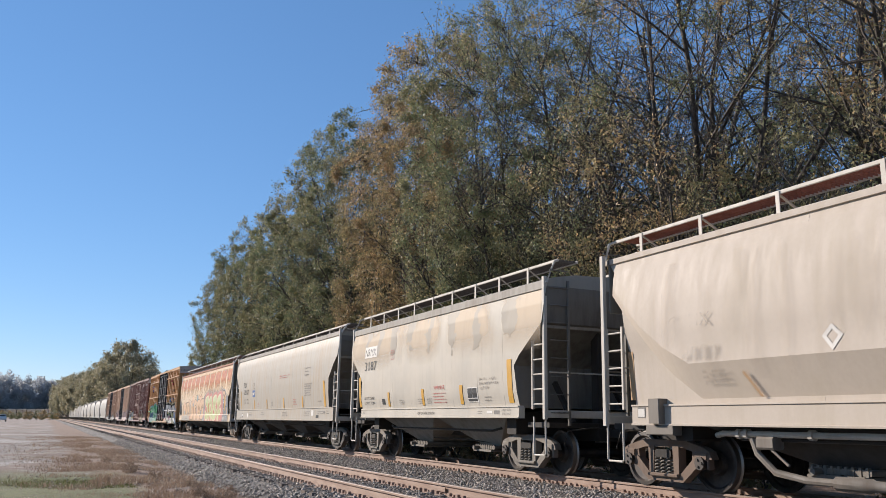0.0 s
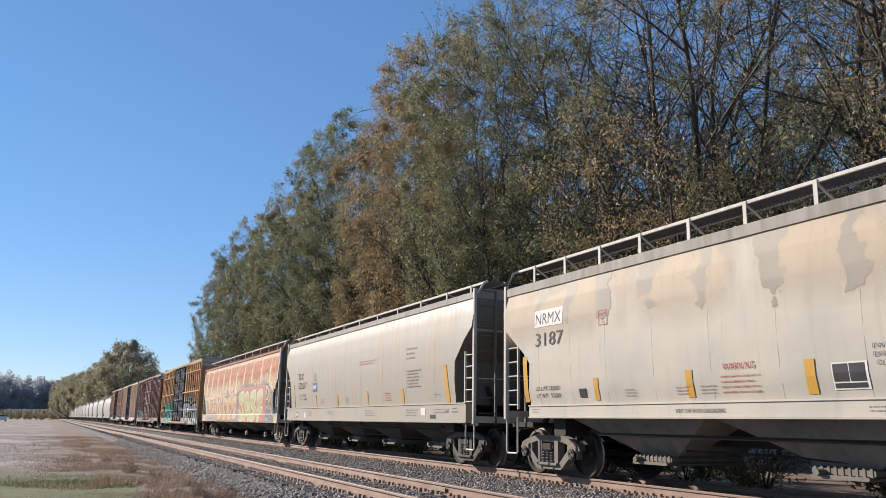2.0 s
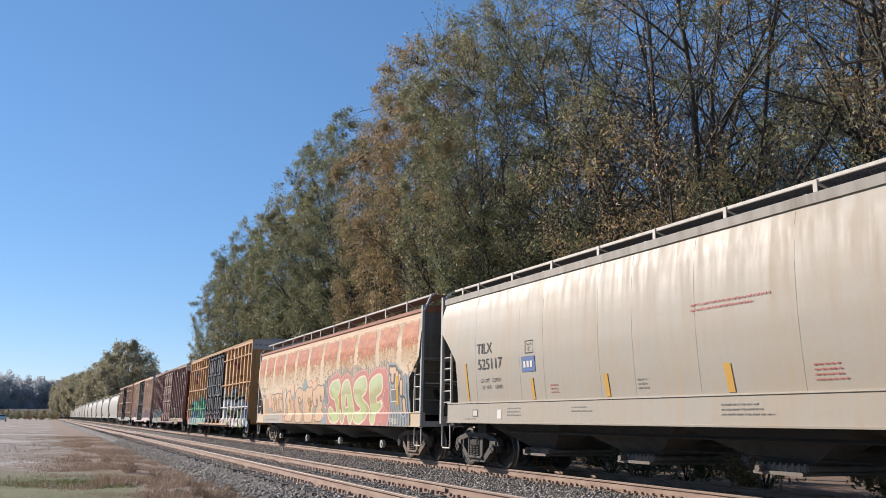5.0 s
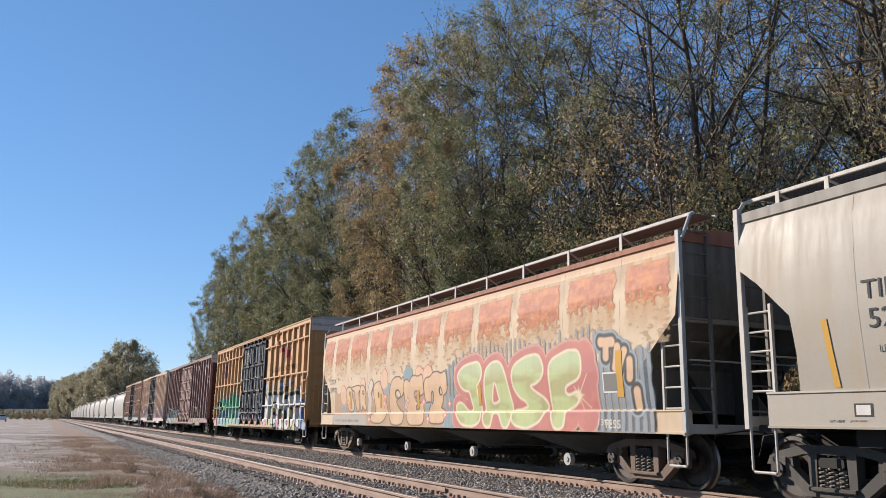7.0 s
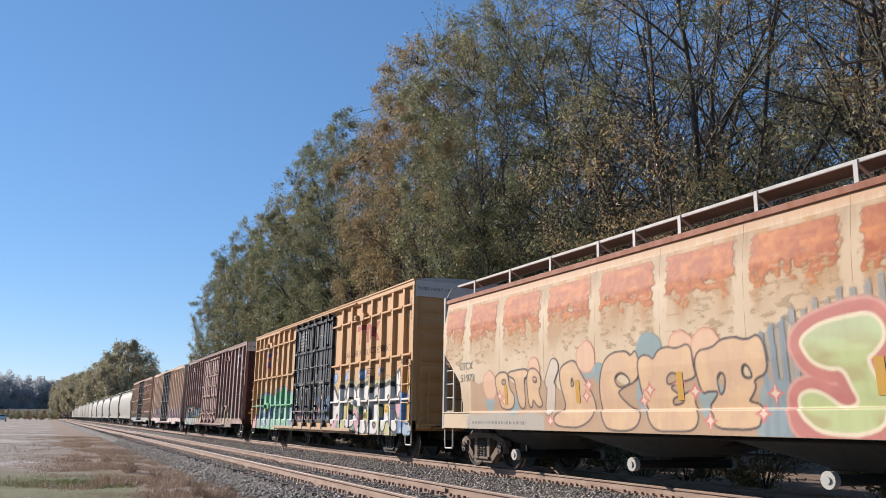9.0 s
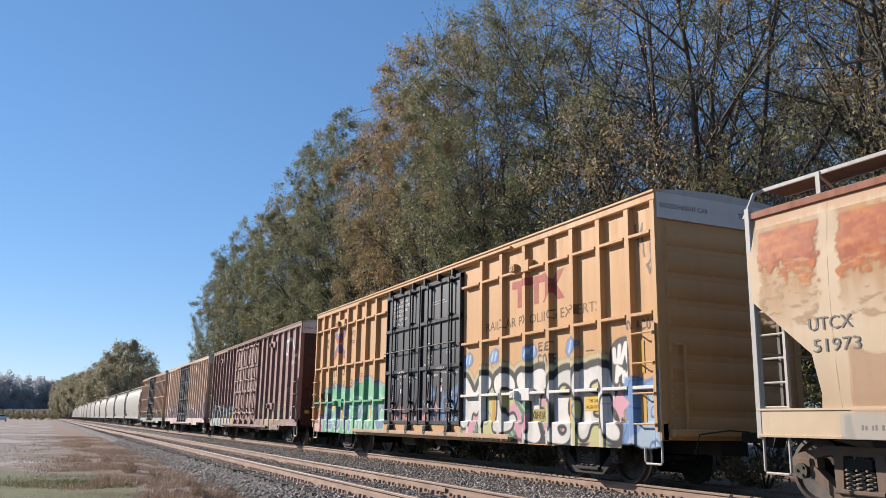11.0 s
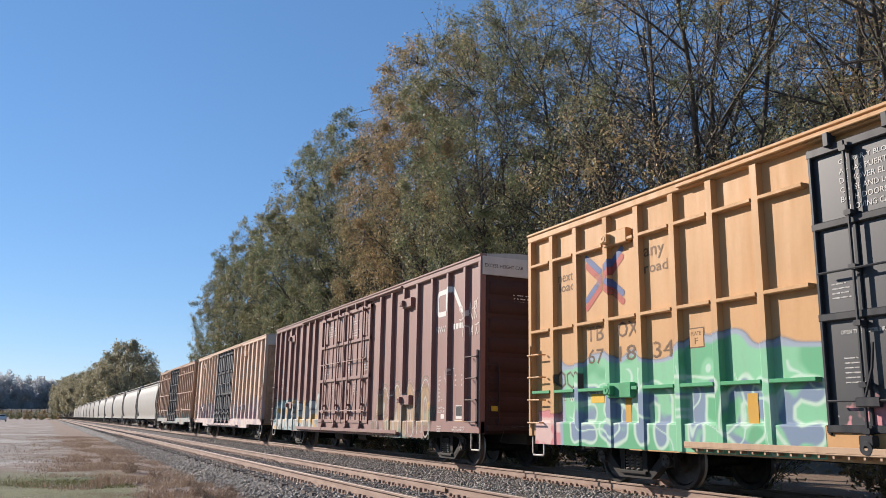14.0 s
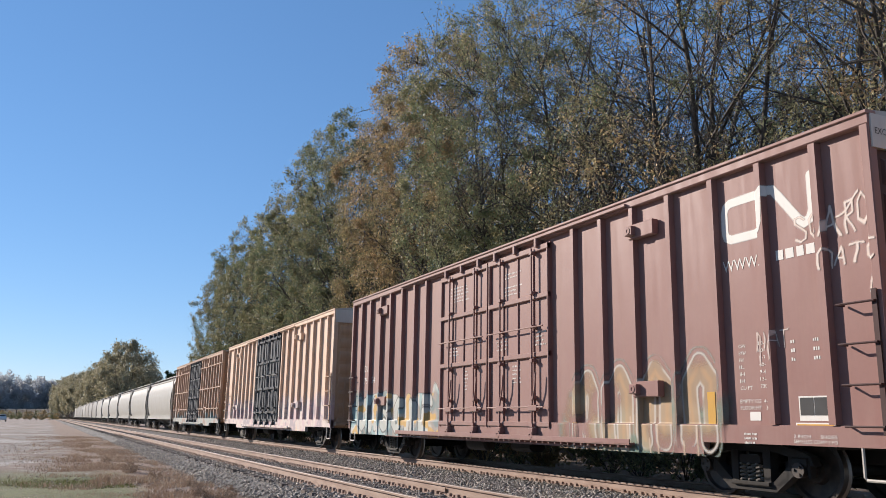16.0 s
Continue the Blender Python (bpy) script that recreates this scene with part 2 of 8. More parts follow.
def tie_material():
    k = Nodes("weathered_tie_wood")
    grain = k.noise(k.at((1.5, 14, 14)), 4, 6, 0.7)
    big = k.noise(k.at((1, 1, 1), "Generated"), 3, 3)
    c = k.mix(k.ramp(grain, 0.3, 0.7), (0.045, 0.033, 0.026), (0.13, 0.10, 0.078))
    c = k.mix(k.math("MULTIPLY", big, 0.3), c, (0.16, 0.125, 0.10))
    k.bump(grain, 0.6, 0.02)
    return k.done(c, 0.85)


def ground_material():
    """Bare packed dirt and gravel, with straw-coloured dead grass beside the ballast and green patches near by."""
    k = Nodes("gravel_lot_ground")
    x, y, z = k.xyz()
    big = k.noise(k.at((1, 0.35, 1)), 0.22, 6, 0.6)
    mid = k.noise(k.at((1, 0.8, 1)), 0.9, 6, 0.68)
    fine = k.noise(k.at(), 12, 6, 0.7)
    peb = k.voronoi(k.at(), 26)
    swept = k.noise(k.at((1, 0.55, 1)), 0.22, 5, 0.62)
    dirt = k.mix(k.ramp(mid, 0.32, 0.68), (0.21, 0.178, 0.150), (0.34, 0.305, 0.270))
    dirt = k.mix(k.math("MULTIPLY", k.ramp(swept, 0.50, 0.60), 0.85), dirt, (0.44, 0.405, 0.365))
    dirt = k.mix(k.math("MULTIPLY", k.ramp(k.noise(k.at((1, 0.7, 1)), 0.36, 6, 0.68), 0.49, 0.57), 0.9), dirt, (0.215, 0.150, 0.110))
    dirt = k.mix(k.math("MULTIPLY", k.ramp(fine, 0.48, 0.72), 0.6), dirt, (0.13, 0.105, 0.085))
    dirt = k.mix(k.math("MULTIPLY", k.ramp(peb, 0.35, 0.1), 0.45), dirt, (0.46, 0.43, 0.40))
    straw = k.mix(k.ramp(fine, 0.3, 0.7), (0.17, 0.105, 0.070), (0.34, 0.235, 0.165))
    straw = k.mix(k.math("MULTIPLY", k.ramp(mid, 0.45, 0.7), 0.6), straw, (0.26, 0.215, 0.175))
    grass = k.mix(k.ramp(fine, 0.3, 0.7), (0.085, 0.105, 0.035), (0.22, 0.215, 0.085))
    wob = k.math("MULTIPLY", k.math("SUBTRACT", big, 0.5), 3.0)
    xs = k.math("ADD", x, wob)
    m_straw = k.math("MULTIPLY", k.ramp(k.math("ADD", xs, k.math("MULTIPLY", k.math("SUBTRACT", mid, 0.5), 1.6)), 0.6, 1.5), k.ramp(mid, 0.1, 0.35))
    c = k.mix(m_straw, dirt, straw)
    near = k.math("MULTIPLY", k.ramp(y, 27, 23), k.math("MULTIPLY", k.ramp(x, 2.4, 1.5), k.ramp(x, -3.5, -1.0)))
    m_grass = k.math("MULTIPLY", k.ramp(k.math("ADD", k.math("MULTIPLY", big, 0.5), k.math("MULTIPLY", mid, 0.5)), 0.36, 0.48), near)
    c = k.mix(m_grass, c, grass)
    far = k.math("MULTIPLY", k.ramp(y, 60, 140), k.ramp(mid, 0.40, 0.62))
    c = k.mix(k.math("MULTIPLY", far, 0.5), c, (0.36, 0.25, 0.175))
    k.bump(k.math("ADD", mid, k.math("MULTIPLY", fine, 0.5)), 0.8, 0.08)
    return k.done(c, 0.95)


def leaf_material(name, a, b, c, patch=None, through_light=0.36):
    """Thin leaves, each its own tone, that let some light through."""
    k = Nodes(name)
    g = k.t.nodes.new("ShaderNodeNewGeometry")
    r = g.outputs["Random Per Island"]
    patch = patch or b
    col = k.mix(k.ramp(r, 0.2, 0.6), a, b)
    col = k.mix(k.ramp(r, 0.72, 0.95), col, c)
    big = k.noise(k.at(), 0.30, 3)
    col = k.mix(k.math("MULTIPLY", k.ramp(big, 0.46, 0.60), 0.75), col, patch)
    k.done(col, 0.5, 0.0, 0.22, dim=0)
    t = k.t.nodes.new("ShaderNodeBsdfTranslucent")
    k.put(t.inputs[0], col)
    mx = k.t.nodes.new("ShaderNodeMixShader")
    mx.inputs[0].default_value = through_light
    k.t.links.new(k.b.outputs[0], mx.inputs[1])
    k.t.links.new(t.outputs[0], mx.inputs[2])
    k.t.links.new(mx.outputs[0], k.t.nodes["Material Output"].inputs["Surface"])
    return k.m


def bark_material():
    k = Nodes("grey_brown_bark")
    n = k.noise(k.at((6, 6, 1.2)), 3, 6, 0.7)
    c = k.mix(k.ramp(n, 0.3, 0.7), (0.038, 0.032, 0.028), (0.135, 0.112, 0.090))
    k.bump(n, 0.6, 0.04)
    return k.done(c, 0.9)


M["ballast"], M["stone"], M["tie"], M["ground"], M["bark"] = ballast_material(), stone_material(), tie_material(), ground_material(), bark_material()
M["leaf_olive"] = leaf_material("olive_autumn_leaves", (0.185, 0.20, 0.10), (0.24, 0.225, 0.12), (0.52, 0.42, 0.22), (0.155, 0.185, 0.095))
M["leaf_brown"] = leaf_material("bronze_autumn_leaves", (0.35, 0.23, 0.125), (0.26, 0.22, 0.115), (0.60, 0.43, 0.21), (0.23, 0.21, 0.105))
M["leaf_green"] = leaf_material("dull_green_leaves", (0.145, 0.18, 0.095), (0.19, 0.20, 0.105), (0.42, 0.37, 0.19), (0.22, 0.195, 0.105))
M["leaf_dark"] = leaf_material("dark_pine_needles", (0.041, 0.063, 0.028), (0.058, 0.080, 0.033), (0.083, 0.097, 0.041))
# distance haze is put into the next two leaf colours, paler than the near ones
M["leaf_haze"] = leaf_material("haze_grey_foliage", (0.42, 0.43, 0.44), (0.48, 0.485, 0.485), (0.54, 0.525, 0.50), through_light=0.4)
M["leaf_mist"] = leaf_material("haze_pale_olive_leaves", (0.275, 0.262, 0.165), (0.325, 0.298, 0.195), (0.413, 0.345, 0.230), through_light=0.42)
M["straw"] = leaf_material("dead_grass_blades", (0.30, 0.215, 0.15), (0.23, 0.16, 0.115), (0.42, 0.34, 0.24))
M["grass"] = leaf_material("short_green_grass", (0.085, 0.10, 0.035), (0.13, 0.13, 0.05), (0.22, 0.19, 0.09))


# ---- sprayed graffiti, as paint on the car sides ----
GLYPHS = {
    "A": [[(0.02, 0), (0.5, 1), (0.98, 0)], [(0.25, 0.36), (0.75, 0.36)]],
    "S": [[(0.95, 0.86), (0.6, 1), (0.2, 0.9), (0.15, 0.64), (0.5, 0.5), (0.85, 0.36), (0.8, 0.1), (0.4, 0), (0.05, 0.14)]],
    "E": [[(0.95, 1), (0.12, 1), (0.12, 0), (0.95, 0)], [(0.12, 0.5), (0.8, 0.5)]],
    "T": [[(0, 1), (1, 1)], [(0.5, 1), (0.5, 0)]],
    "R": [[(0.1, 0), (0.1, 1), (0.8, 0.95), (0.8, 0.55), (0.12, 0.5), (0.95, 0)]],
    "C": [[(0.95, 0.9), (0.5, 1), (0.1, 0.7), (0.1, 0.3), (0.5, 0), (0.95, 0.12)]],
    "arch": [[(0.1, 0), (0.1, 0.75), (0.5, 1), (0.9, 0.75), (0.9, 0)]],
    "post": [[(0.3, 0), (0.3, 1), (0.7, 0.7), (0.7, 0)]],
    "loop": [[(0.5, 1), (0.1, 0.75), (0.1, 0.2), (0.5, 0), (0.9, 0.2), (0.9, 0.75), (0.5, 1)]],
}


def strokes(word, v, z, widths, height, gap=0.12, rise=0.0):
    """Line pieces of some letters from v along the side and z up, each as wide as given."""
    out = []
    for k, (c, w) in enumerate(zip(word, widths)):
        for line in GLYPHS[c]:
            q = [(v + w * a, z + rise * k + height * b) for a, b in line]
            out += list(zip(q, q[1:]))
        v += w + gap
    return out


class Spray(Nodes):
    """Paint seen as a map of a car's side: v runs from the car's rear end to its front, z up."""

    def plane(self, rear):
        x, y, z = self.xyz()
        n = self.t.nodes.new("ShaderNodeCombineXYZ")
        self.put(n.inputs[0], self.math("SUBTRACT", rear, y))
        self.put(n.inputs[1], z)
        self.v, self.z = self.math("SUBTRACT", rear, y), z
        return n.outputs[0]

    def vm(self, op, a, b=None, out=0, scale=None):
        n = self.t.nodes.new("ShaderNodeVectorMath")
        n.operation = op
        self.put(n.inputs[0], a)
        if b is not None:
            self.put(n.inputs[1], b)
        if scale is not None:
            self.put(n.inputs["Scale"], scale)
        return n.outputs[out]

    def wobble(self, p, size=0.06, scale=3.0):
        n = self.t.nodes.new("ShaderNodeTexNoise")
        self.put(n.inputs["Vector"], p)
        n.inputs["Scale"].default_value = scale
        return self.vm("ADD", p, self.vm("SCALE", self.vm("SUBTRACT", n.outputs[1], (0.5, 0.5, 0.5)), scale=size * 2))

    def zone(self, v0, v1, z0, z1, soft=0.03, ragged=None):
        z = self.math("ADD", self.z, ragged) if ragged is not None else self.z
        f = self.math("MULTIPLY", self.ramp(self.v, v0 - soft, v0 + soft), self.ramp(self.v, v1 + soft, v1 - soft))
        return self.math("MULTIPLY", f, self.math("MULTIPLY", self.ramp(z, z0 - soft, z0 + soft), self.ramp(z, z1 + soft, z1 - soft)))

    def weather(self, color, amount=0.35, tone=(0.20, 0.15, 0.11)):
        s = self.noise(self.at((2.5, 2.5, 0.22)), 2.2, 6, 0.65)
        f = self.noise(self.at(), 12, 6, 0.7)
        return self.mix(self.math("MULTIPLY", self.ramp(self.math("ADD", self.math("MULTIPLY", s, 0.65), self.math("MULTIPLY", f, 0.35)), 0.45, 0.75), amount), color, tone)


def rust_side_material():
    """Cream paint rusted through in brushed patches under the roof in every panel."""
    k = Spray("rust_streaked_cream_paint")
    x, y, z = k.xyz()
    big = k.noise(k.at(), 0.8, 5)
    streaks = k.noise(k.at((1.0, 3.0, 0.18)), 2.6, 6, 0.65)
    fine = k.noise(k.at(), 16, 6, 0.7)
    edge = k.ramp(k.math("ADD", z, k.math("MULTIPLY", k.math("SUBTRACT", streaks, 0.5), 0.35)), 3.76, 3.90)
    c = k.mix(k.ramp(big, 0.35, 0.7), (0.65, 0.52, 0.36), (0.58, 0.44, 0.29))
    c = k.mix(k.math("MULTIPLY", k.ramp(streaks, 0.50, 0.78), 0.40), c, (0.54, 0.36, 0.20))
    c = k.mix(k.math("MULTIPLY", k.ramp(k.noise(k.at((1, 1, 0.5)), 0.9, 4), 0.5, 0.7), 0.35), c, (0.58, 0.40, 0.24))
    c = k.mix(k.math("MULTIPLY", edge, 0.6), c, (0.52, 0.28, 0.15))
    k.bump(k.noise(k.at(), 1.1, 2), 0.2, 0.05)
    k.dust(0.2)
    return k.done(c, 0.62, 0.0, 0.18)


def spray_material():
    """Sprayed paint films: the colour is laid on the film itself, weathered and rain-streaked."""
    k = Nodes("sprayed_graffiti_paint")
    n = k.t.nodes.new("ShaderNodeVertexColor")
    n.layer_name = "paint"
    s = k.noise(k.at((2.5, 2.5, 0.22)), 2.2, 6, 0.65)
    f = k.noise(k.at(), 12, 6, 0.7)
    c = k.mix(k.math("MULTIPLY", k.ramp(k.math("ADD", k.math("MULTIPLY", s, 0.65), k.math("MULTIPLY", f, 0.35)), 0.45, 0.75), 0.22), n.outputs[0], (0.24, 0.175, 0.12))
    k.dust(0.12)
    k.done(c, 0.55, 0.0, 0.2)
    t = k.t.nodes.new("ShaderNodeBsdfTransparent")
    mx = k.t.nodes.new("ShaderNodeMixShader")
    k.t.links.new(n.outputs[1], mx.inputs[0])
    k.t.links.new(t.outputs[0], mx.inputs[1])
    k.t.links.new(k.b.outputs[0], mx.inputs[2])
    k.t.links.new(mx.outputs[0], k.t.nodes["Material Output"].inputs["Surface"])
    return k.m


def door_graffiti_material():
    k = Spray("black_door_paint_with_graffiti")
    p = k.plane(9.79)
    w = k.wobble(p, 0.08, 2.0)
    rag = k.math("MULTIPLY", k.math("SUBTRACT", k.noise(k.at((1, 2, 1)), 1.3, 3), 0.5), 1.6)
    c = k.mix(k.noise(k.at(), 1.0, 4), (0.018, 0.0185, 0.021), (0.028, 0.0285, 0.032))
    c = k.mix(k.math("MULTIPLY", k.zone(7.1, 11.2, 0.6, 1.30, 0.1, rag), k.ramp(k.noise(w, 2.2, 3), 0.50, 0.54)), c, (0.56, 0.22, 0.23))
    c = k.mix(k.math("MULTIPLY", k.zone(9.9, 12.4, 0.6, 1.75, 0.1, rag), k.ramp(k.noise(w, 2.0, 4), 0.50, 0.55)), c, (0.09, 0.17, 0.33))
    c = k.mix(k.math("MULTIPLY", k.zone(7.1, 12.4, 0.6, 1.35, 0.1, rag), k.ramp(k.noise(w, 3.2, 3), 0.64, 0.67)), c, (0.44, 0.43, 0.42))
    return k.done(k.weather(c, 0.12, (0.07, 0.065, 0.06)), 0.45, 0.0, 0.45)


def low_graffiti_material(name, a, b, tints, zt):
    """Old boxcar paint with a band of mixed spray along the bottom."""
    k = Spray(name)
    p = k.plane(9.6)
    w = k.wobble(p, 0.08, 2.0)
    rag = k.math("MULTIPLY", k.math("SUBTRACT", k.noise(k.at((1, 2, 1)), 1.0, 3), 0.5), 1.8)
    c = k.mix(k.noise(k.at(), 0.8, 5), a, b)
    col = k.mix(k.ramp(k.noise(w, 1.1, 3), 0.45, 0.52), tints[0], tints[1])
    col = k.mix(k.ramp(k.noise(w, 1.7, 3), 0.55, 0.6), col, tints[2])
    c = k.mix(k.math("MULTIPLY", k.zone(0.1, 19.3, 0.4, zt, 0.15, rag), 0.6), c, col)
    k.dust(0.25)
    return k.done(k.weather(c, 0.4), 0.6, 0.0, 0.2)


def stained_white_material():
    """Grey-white paint, dusty and a little streaked."""
    k = Spray("chalky_grey_white_paint")
    x, y, z = k.xyz()
    big = k.noise(k.at(), 0.7, 5)
    fine = k.noise(k.at(), 13, 6, 0.7)
    streaks = k.noise(k.at((1, 2.6, 0.2)), 2.4, 6, 0.65)
    c = k.mix(k.ramp(big, 0.35, 0.7), (0.56, 0.51, 0.425), (0.48, 0.445, 0.38))
    c = k.mix(k.math("MULTIPLY", k.ramp(streaks, 0.5, 0.75), 0.4), c, (0.39, 0.34, 0.275))
    c = k.mix(k.math("MULTIPLY", k.ramp(fine, 0.70, 0.75), 0.5), c, (0.20, 0.13, 0.08))
    k.bump(k.math("ADD", k.noise(k.at(), 1.1, 2), k.math("MULTIPLY", fine, 0.02)), 0.2, 0.05)
    return k.done(c, k.ramp(fine, 0.2, 0.8, 0.55, 0.72), 0.0, 0.2)


M["rust_side"] = rust_side_material()
M["door_e"] = door_graffiti_material()
M["tan_g"] = low_graffiti_material("faded_tan_paint_with_graffiti", (0.80, 0.58, 0.42), (0.68, 0.47, 0.33), ((0.56, 0.42, 0.50), (0.66, 0.62, 0.60), (0.20, 0.22, 0.34)), 1.9)
M["tan_h"] = low_graffiti_material("brown_tan_paint_with_graffiti", (0.58, 0.38, 0.26), (0.47, 0.30, 0.20), ((0.13, 0.40, 0.45), (0.30, 0.42, 0.44), (0.20, 0.14, 0.12)), 1.3)
M["white_b"] = stained_white_material()
M["spray"] = spray_material()
# ---- rolling stock: shared parts ----
def wheelset_mesh():
    g = Geo()
    n = 36
    prof = [(0.66, 0.19), (0.70, 0.20), (0.715, 0.37), (0.69, 0.40), (0.685, 0.490), (0.70, 0.492), (0.725, 0.462), (0.81, 0.455), (0.815, 0.40), (0.775, 0.37), (0.76, 0.20), (0.83, 0.17), (0.83, 0.085)]
    for s in (-1, 1):
        g.loft([[(s * x, r * math.cos(k * 2 * math.pi / n), r * math.sin(k * 2 * math.pi / n)) for k in range(n)] for x, r in prof])
        g.path([(s * 0.83, 0, 0), (s * 1.07, 0, 0)], 0.085, 12)
        g.path([(s * 1.06, 0, 0), (s * 1.16, 0, 0)], 0.105, 12)
        for k in range(3):
            a = k * 2.094
            g.path([(s * 1.155, 0.06 * math.cos(a), 0.06 * math.sin(a)), (s * 1.18, 0.06 * math.cos(a), 0.06 * math.sin(a))], 0.02, 6)
    g.path([(-0.7, 0, 0), (0.7, 0, 0)], 0.085, 12)
    me = mesh_of("wheelset", g, M["wheel"])
    me.materials.append(M["tread"])
    for p in me.polygons:
        c = p.center
        r = math.hypot(c.y, c.z)
        if r > 0.45 and abs(c.x) > 0.70:
            p.material_index = 1
    return me


def side_frame_geo(s):
    g = Geo()
    x0, x1 = s * 0.95, s * 1.10
    g.plate([(-1.12, 0.52), (-1.06, 0.64), (-0.93, 0.70), (-0.50, 0.80), (0.50, 0.80), (0.93, 0.70), (1.06, 0.64), (1.12, 0.52), (1.02, 0.52), (0.90, 0.58), (0.47, 0.68), (-0.47, 0.68), (-0.90, 0.58), (-1.02, 0.52)], x0, x1)
    g.plate([(-1.04, 0.54), (-0.76, 0.57), (-0.40, 0.27), (0.40, 0.27), (0.76, 0.57), (1.04, 0.54), (0.74, 0.36), (0.44, 0.13), (-0.44, 0.13), (-0.74, 0.36)], x0, x1)
    for k in (-1, 1):
        g.plate([(k * 0.37, 0.25), (k * 0.25, 0.25), (k * 0.23, 0.70), (k * 0.38, 0.70)], s * 0.96, s * 1.12)
        g.plate([(k * 0.66, 0.50), (k * 0.78, 0.55), (k * 0.80, 0.70), (k * 0.68, 0.72)], x0, s * 1.09)
        g.cbox(s * 0.98, s * 1.13, k * 0.889 - 0.13, k * 0.889 + 0.13, 0.50, 0.63, 0.02)
        g.cbox(s * 0.98, s * 1.11, k * 0.889 - 0.16, k * 0.889 - 0.11, 0.36, 0.60, 0.015)
        g.cbox(s * 0.98, s * 1.11, k * 0.889 + 0.11, k * 0.889 + 0.16, 0.36, 0.60, 0.015)
    g.cbox(s * 0.90, s * 1.16, -0.36, 0.36, 0.20, 0.26, 0.015)
    return g


def spring_geo():
    return Geo().path([(0.05 * math.cos(a), 0.05 * math.sin(a), 0.26 + 0.25 * a / (2 * math.pi * 4.5)) for a in (k * math.pi / 4 for k in range(37))], 0.015, 5)


def bolster_geo():
    g = Geo()
    g.cbox(-1.13, 1.13, -0.20, 0.20, 0.51, 0.64, 0.03)
    g.cbox(-0.5, 0.5, -0.25, 0.25, 0.60, 0.75, 0.04)
    for k in (-1, 1):
        g.cbox(-0.85, 0.85, k * 0.42 - 0.04, k * 0.42 + 0.04, 0.34, 0.44, 0.02)
        for s in (-1, 1):
            g.cbox(s * 0.68, s * 0.80, k * 0.42 - 0.06, k * 0.42 + 0.10, 0.32, 0.56, 0.02)
    return g


WHEELSET = wheelset_mesh()
FRAMES = {m: [mesh_of("side_frame", side_frame_geo(s), M[m]) for s in (-1, 1)] for m in ("cast", "cast_brown", "cast_dark", "steel_dark")}
SPRING = mesh_of("spring", spring_geo(), M["cast"])
BOLSTER = mesh_of("truck", bolster_geo(), M["steel_dark"])
rolling = []                 # wheelsets that turn
keyed_cars = []              # cars and their place along the train, metres at 8 s


def truck(car, y, frame="cast", rolls=True):
    t = part("truck", BOLSTER, None, car, at=pose(0, y, 0))
    for i in (0, 1):
        part("side_frame", FRAMES[frame][i], None, t)
        for y in (-0.15, 0.0, 0.15) if rolls or i == 0 else ():
            part("spring", SPRING, None, t, at=pose((-1.10, 1.10)[i], y, 0))
    for k in (-1, 1):
        w = part("wheelset", WHEELSET, None, t, at=pose(0, k * 0.889, 0.457))
        if rolls:
            rolling.append((w, k * 0.889))


def coupler_geo(h, e):
    g = Geo()
    g.cbox(-0.07, 0.07, e * (h - 0.1), e * (h + 0.42), 0.78, 0.94, 0.02)
    g.plate([(e * (h + 0.36), 0.72), (e * (h + 0.62), 0.72), (e * (h + 0.66), 0.86), (e * (h + 0.62), 1.0), (e * (h + 0.36), 1.0)], -0.14, 0.12)
    g.path([(0.20, e * (h - 0.1), 0.78), (0.22, e * (h + 0.2), 0.55), (0.16, e * (h + 0.45), 0.45), (0.06, e * (h + 0.62), 0.55)], 0.025, 6)
    g.path([(-0.1, e * (h + 0.1), 0.95), (-0.55, e * (h + 0.12), 0.97), (-1.15, e * (h + 0.1), 0.90), (-1.25, e * (h + 0.1), 0.62)], 0.014, 5)
    return g


def ladder_geo(x, ya, yb, z0, z1, n, r=0.016, stile=0.022, standoff=0.0):
    """Two stiles at ya and yb and n rungs between z0 and z1."""
    g = Geo()
    for y in (ya, yb):
        if stile:
            g.bar((x, y, z0 - 0.1), (x, y, z1 + 0.1), 0.05, stile * 2)
    for k in range(n):
        z = z0 + (z1 - z0) * k / max(1, n - 1)
        g.path([(x, ya, z), (x + standoff, ya, z), (x + standoff, yb, z), (x, yb, z)] if standoff else [(x, ya, z), (x, yb, z)], r, 6)
    return g


def step_geo(x, ya, yb, z0, z1):
    return Geo().path([(x, ya, z1), (x, ya, z0 + 0.03), (x, ya + (0.03 if yb > ya else -0.03), z0), (x, yb - (0.03 if yb > ya else -0.03), z0), (x, yb, z0 + 0.03), (x, yb, z1)], 0.02, 6)


# ---- covered hoppers ----
def profile_x(levels, z):
    for (a, b) in zip(levels, levels[1:]):
        if a[0] <= z <= b[0]:
            f = (z - a[0]) / (b[0] - a[0])
            return a[1] + f * (b[1] - a[1])
    return levels[-1][1]


def fold(f):
    """How far a side bellies out, from its top edge down: a long lean and a fold under."""
    return f / 0.775 if f < 0.775 else max(0.0, (1 - f) / 0.225)


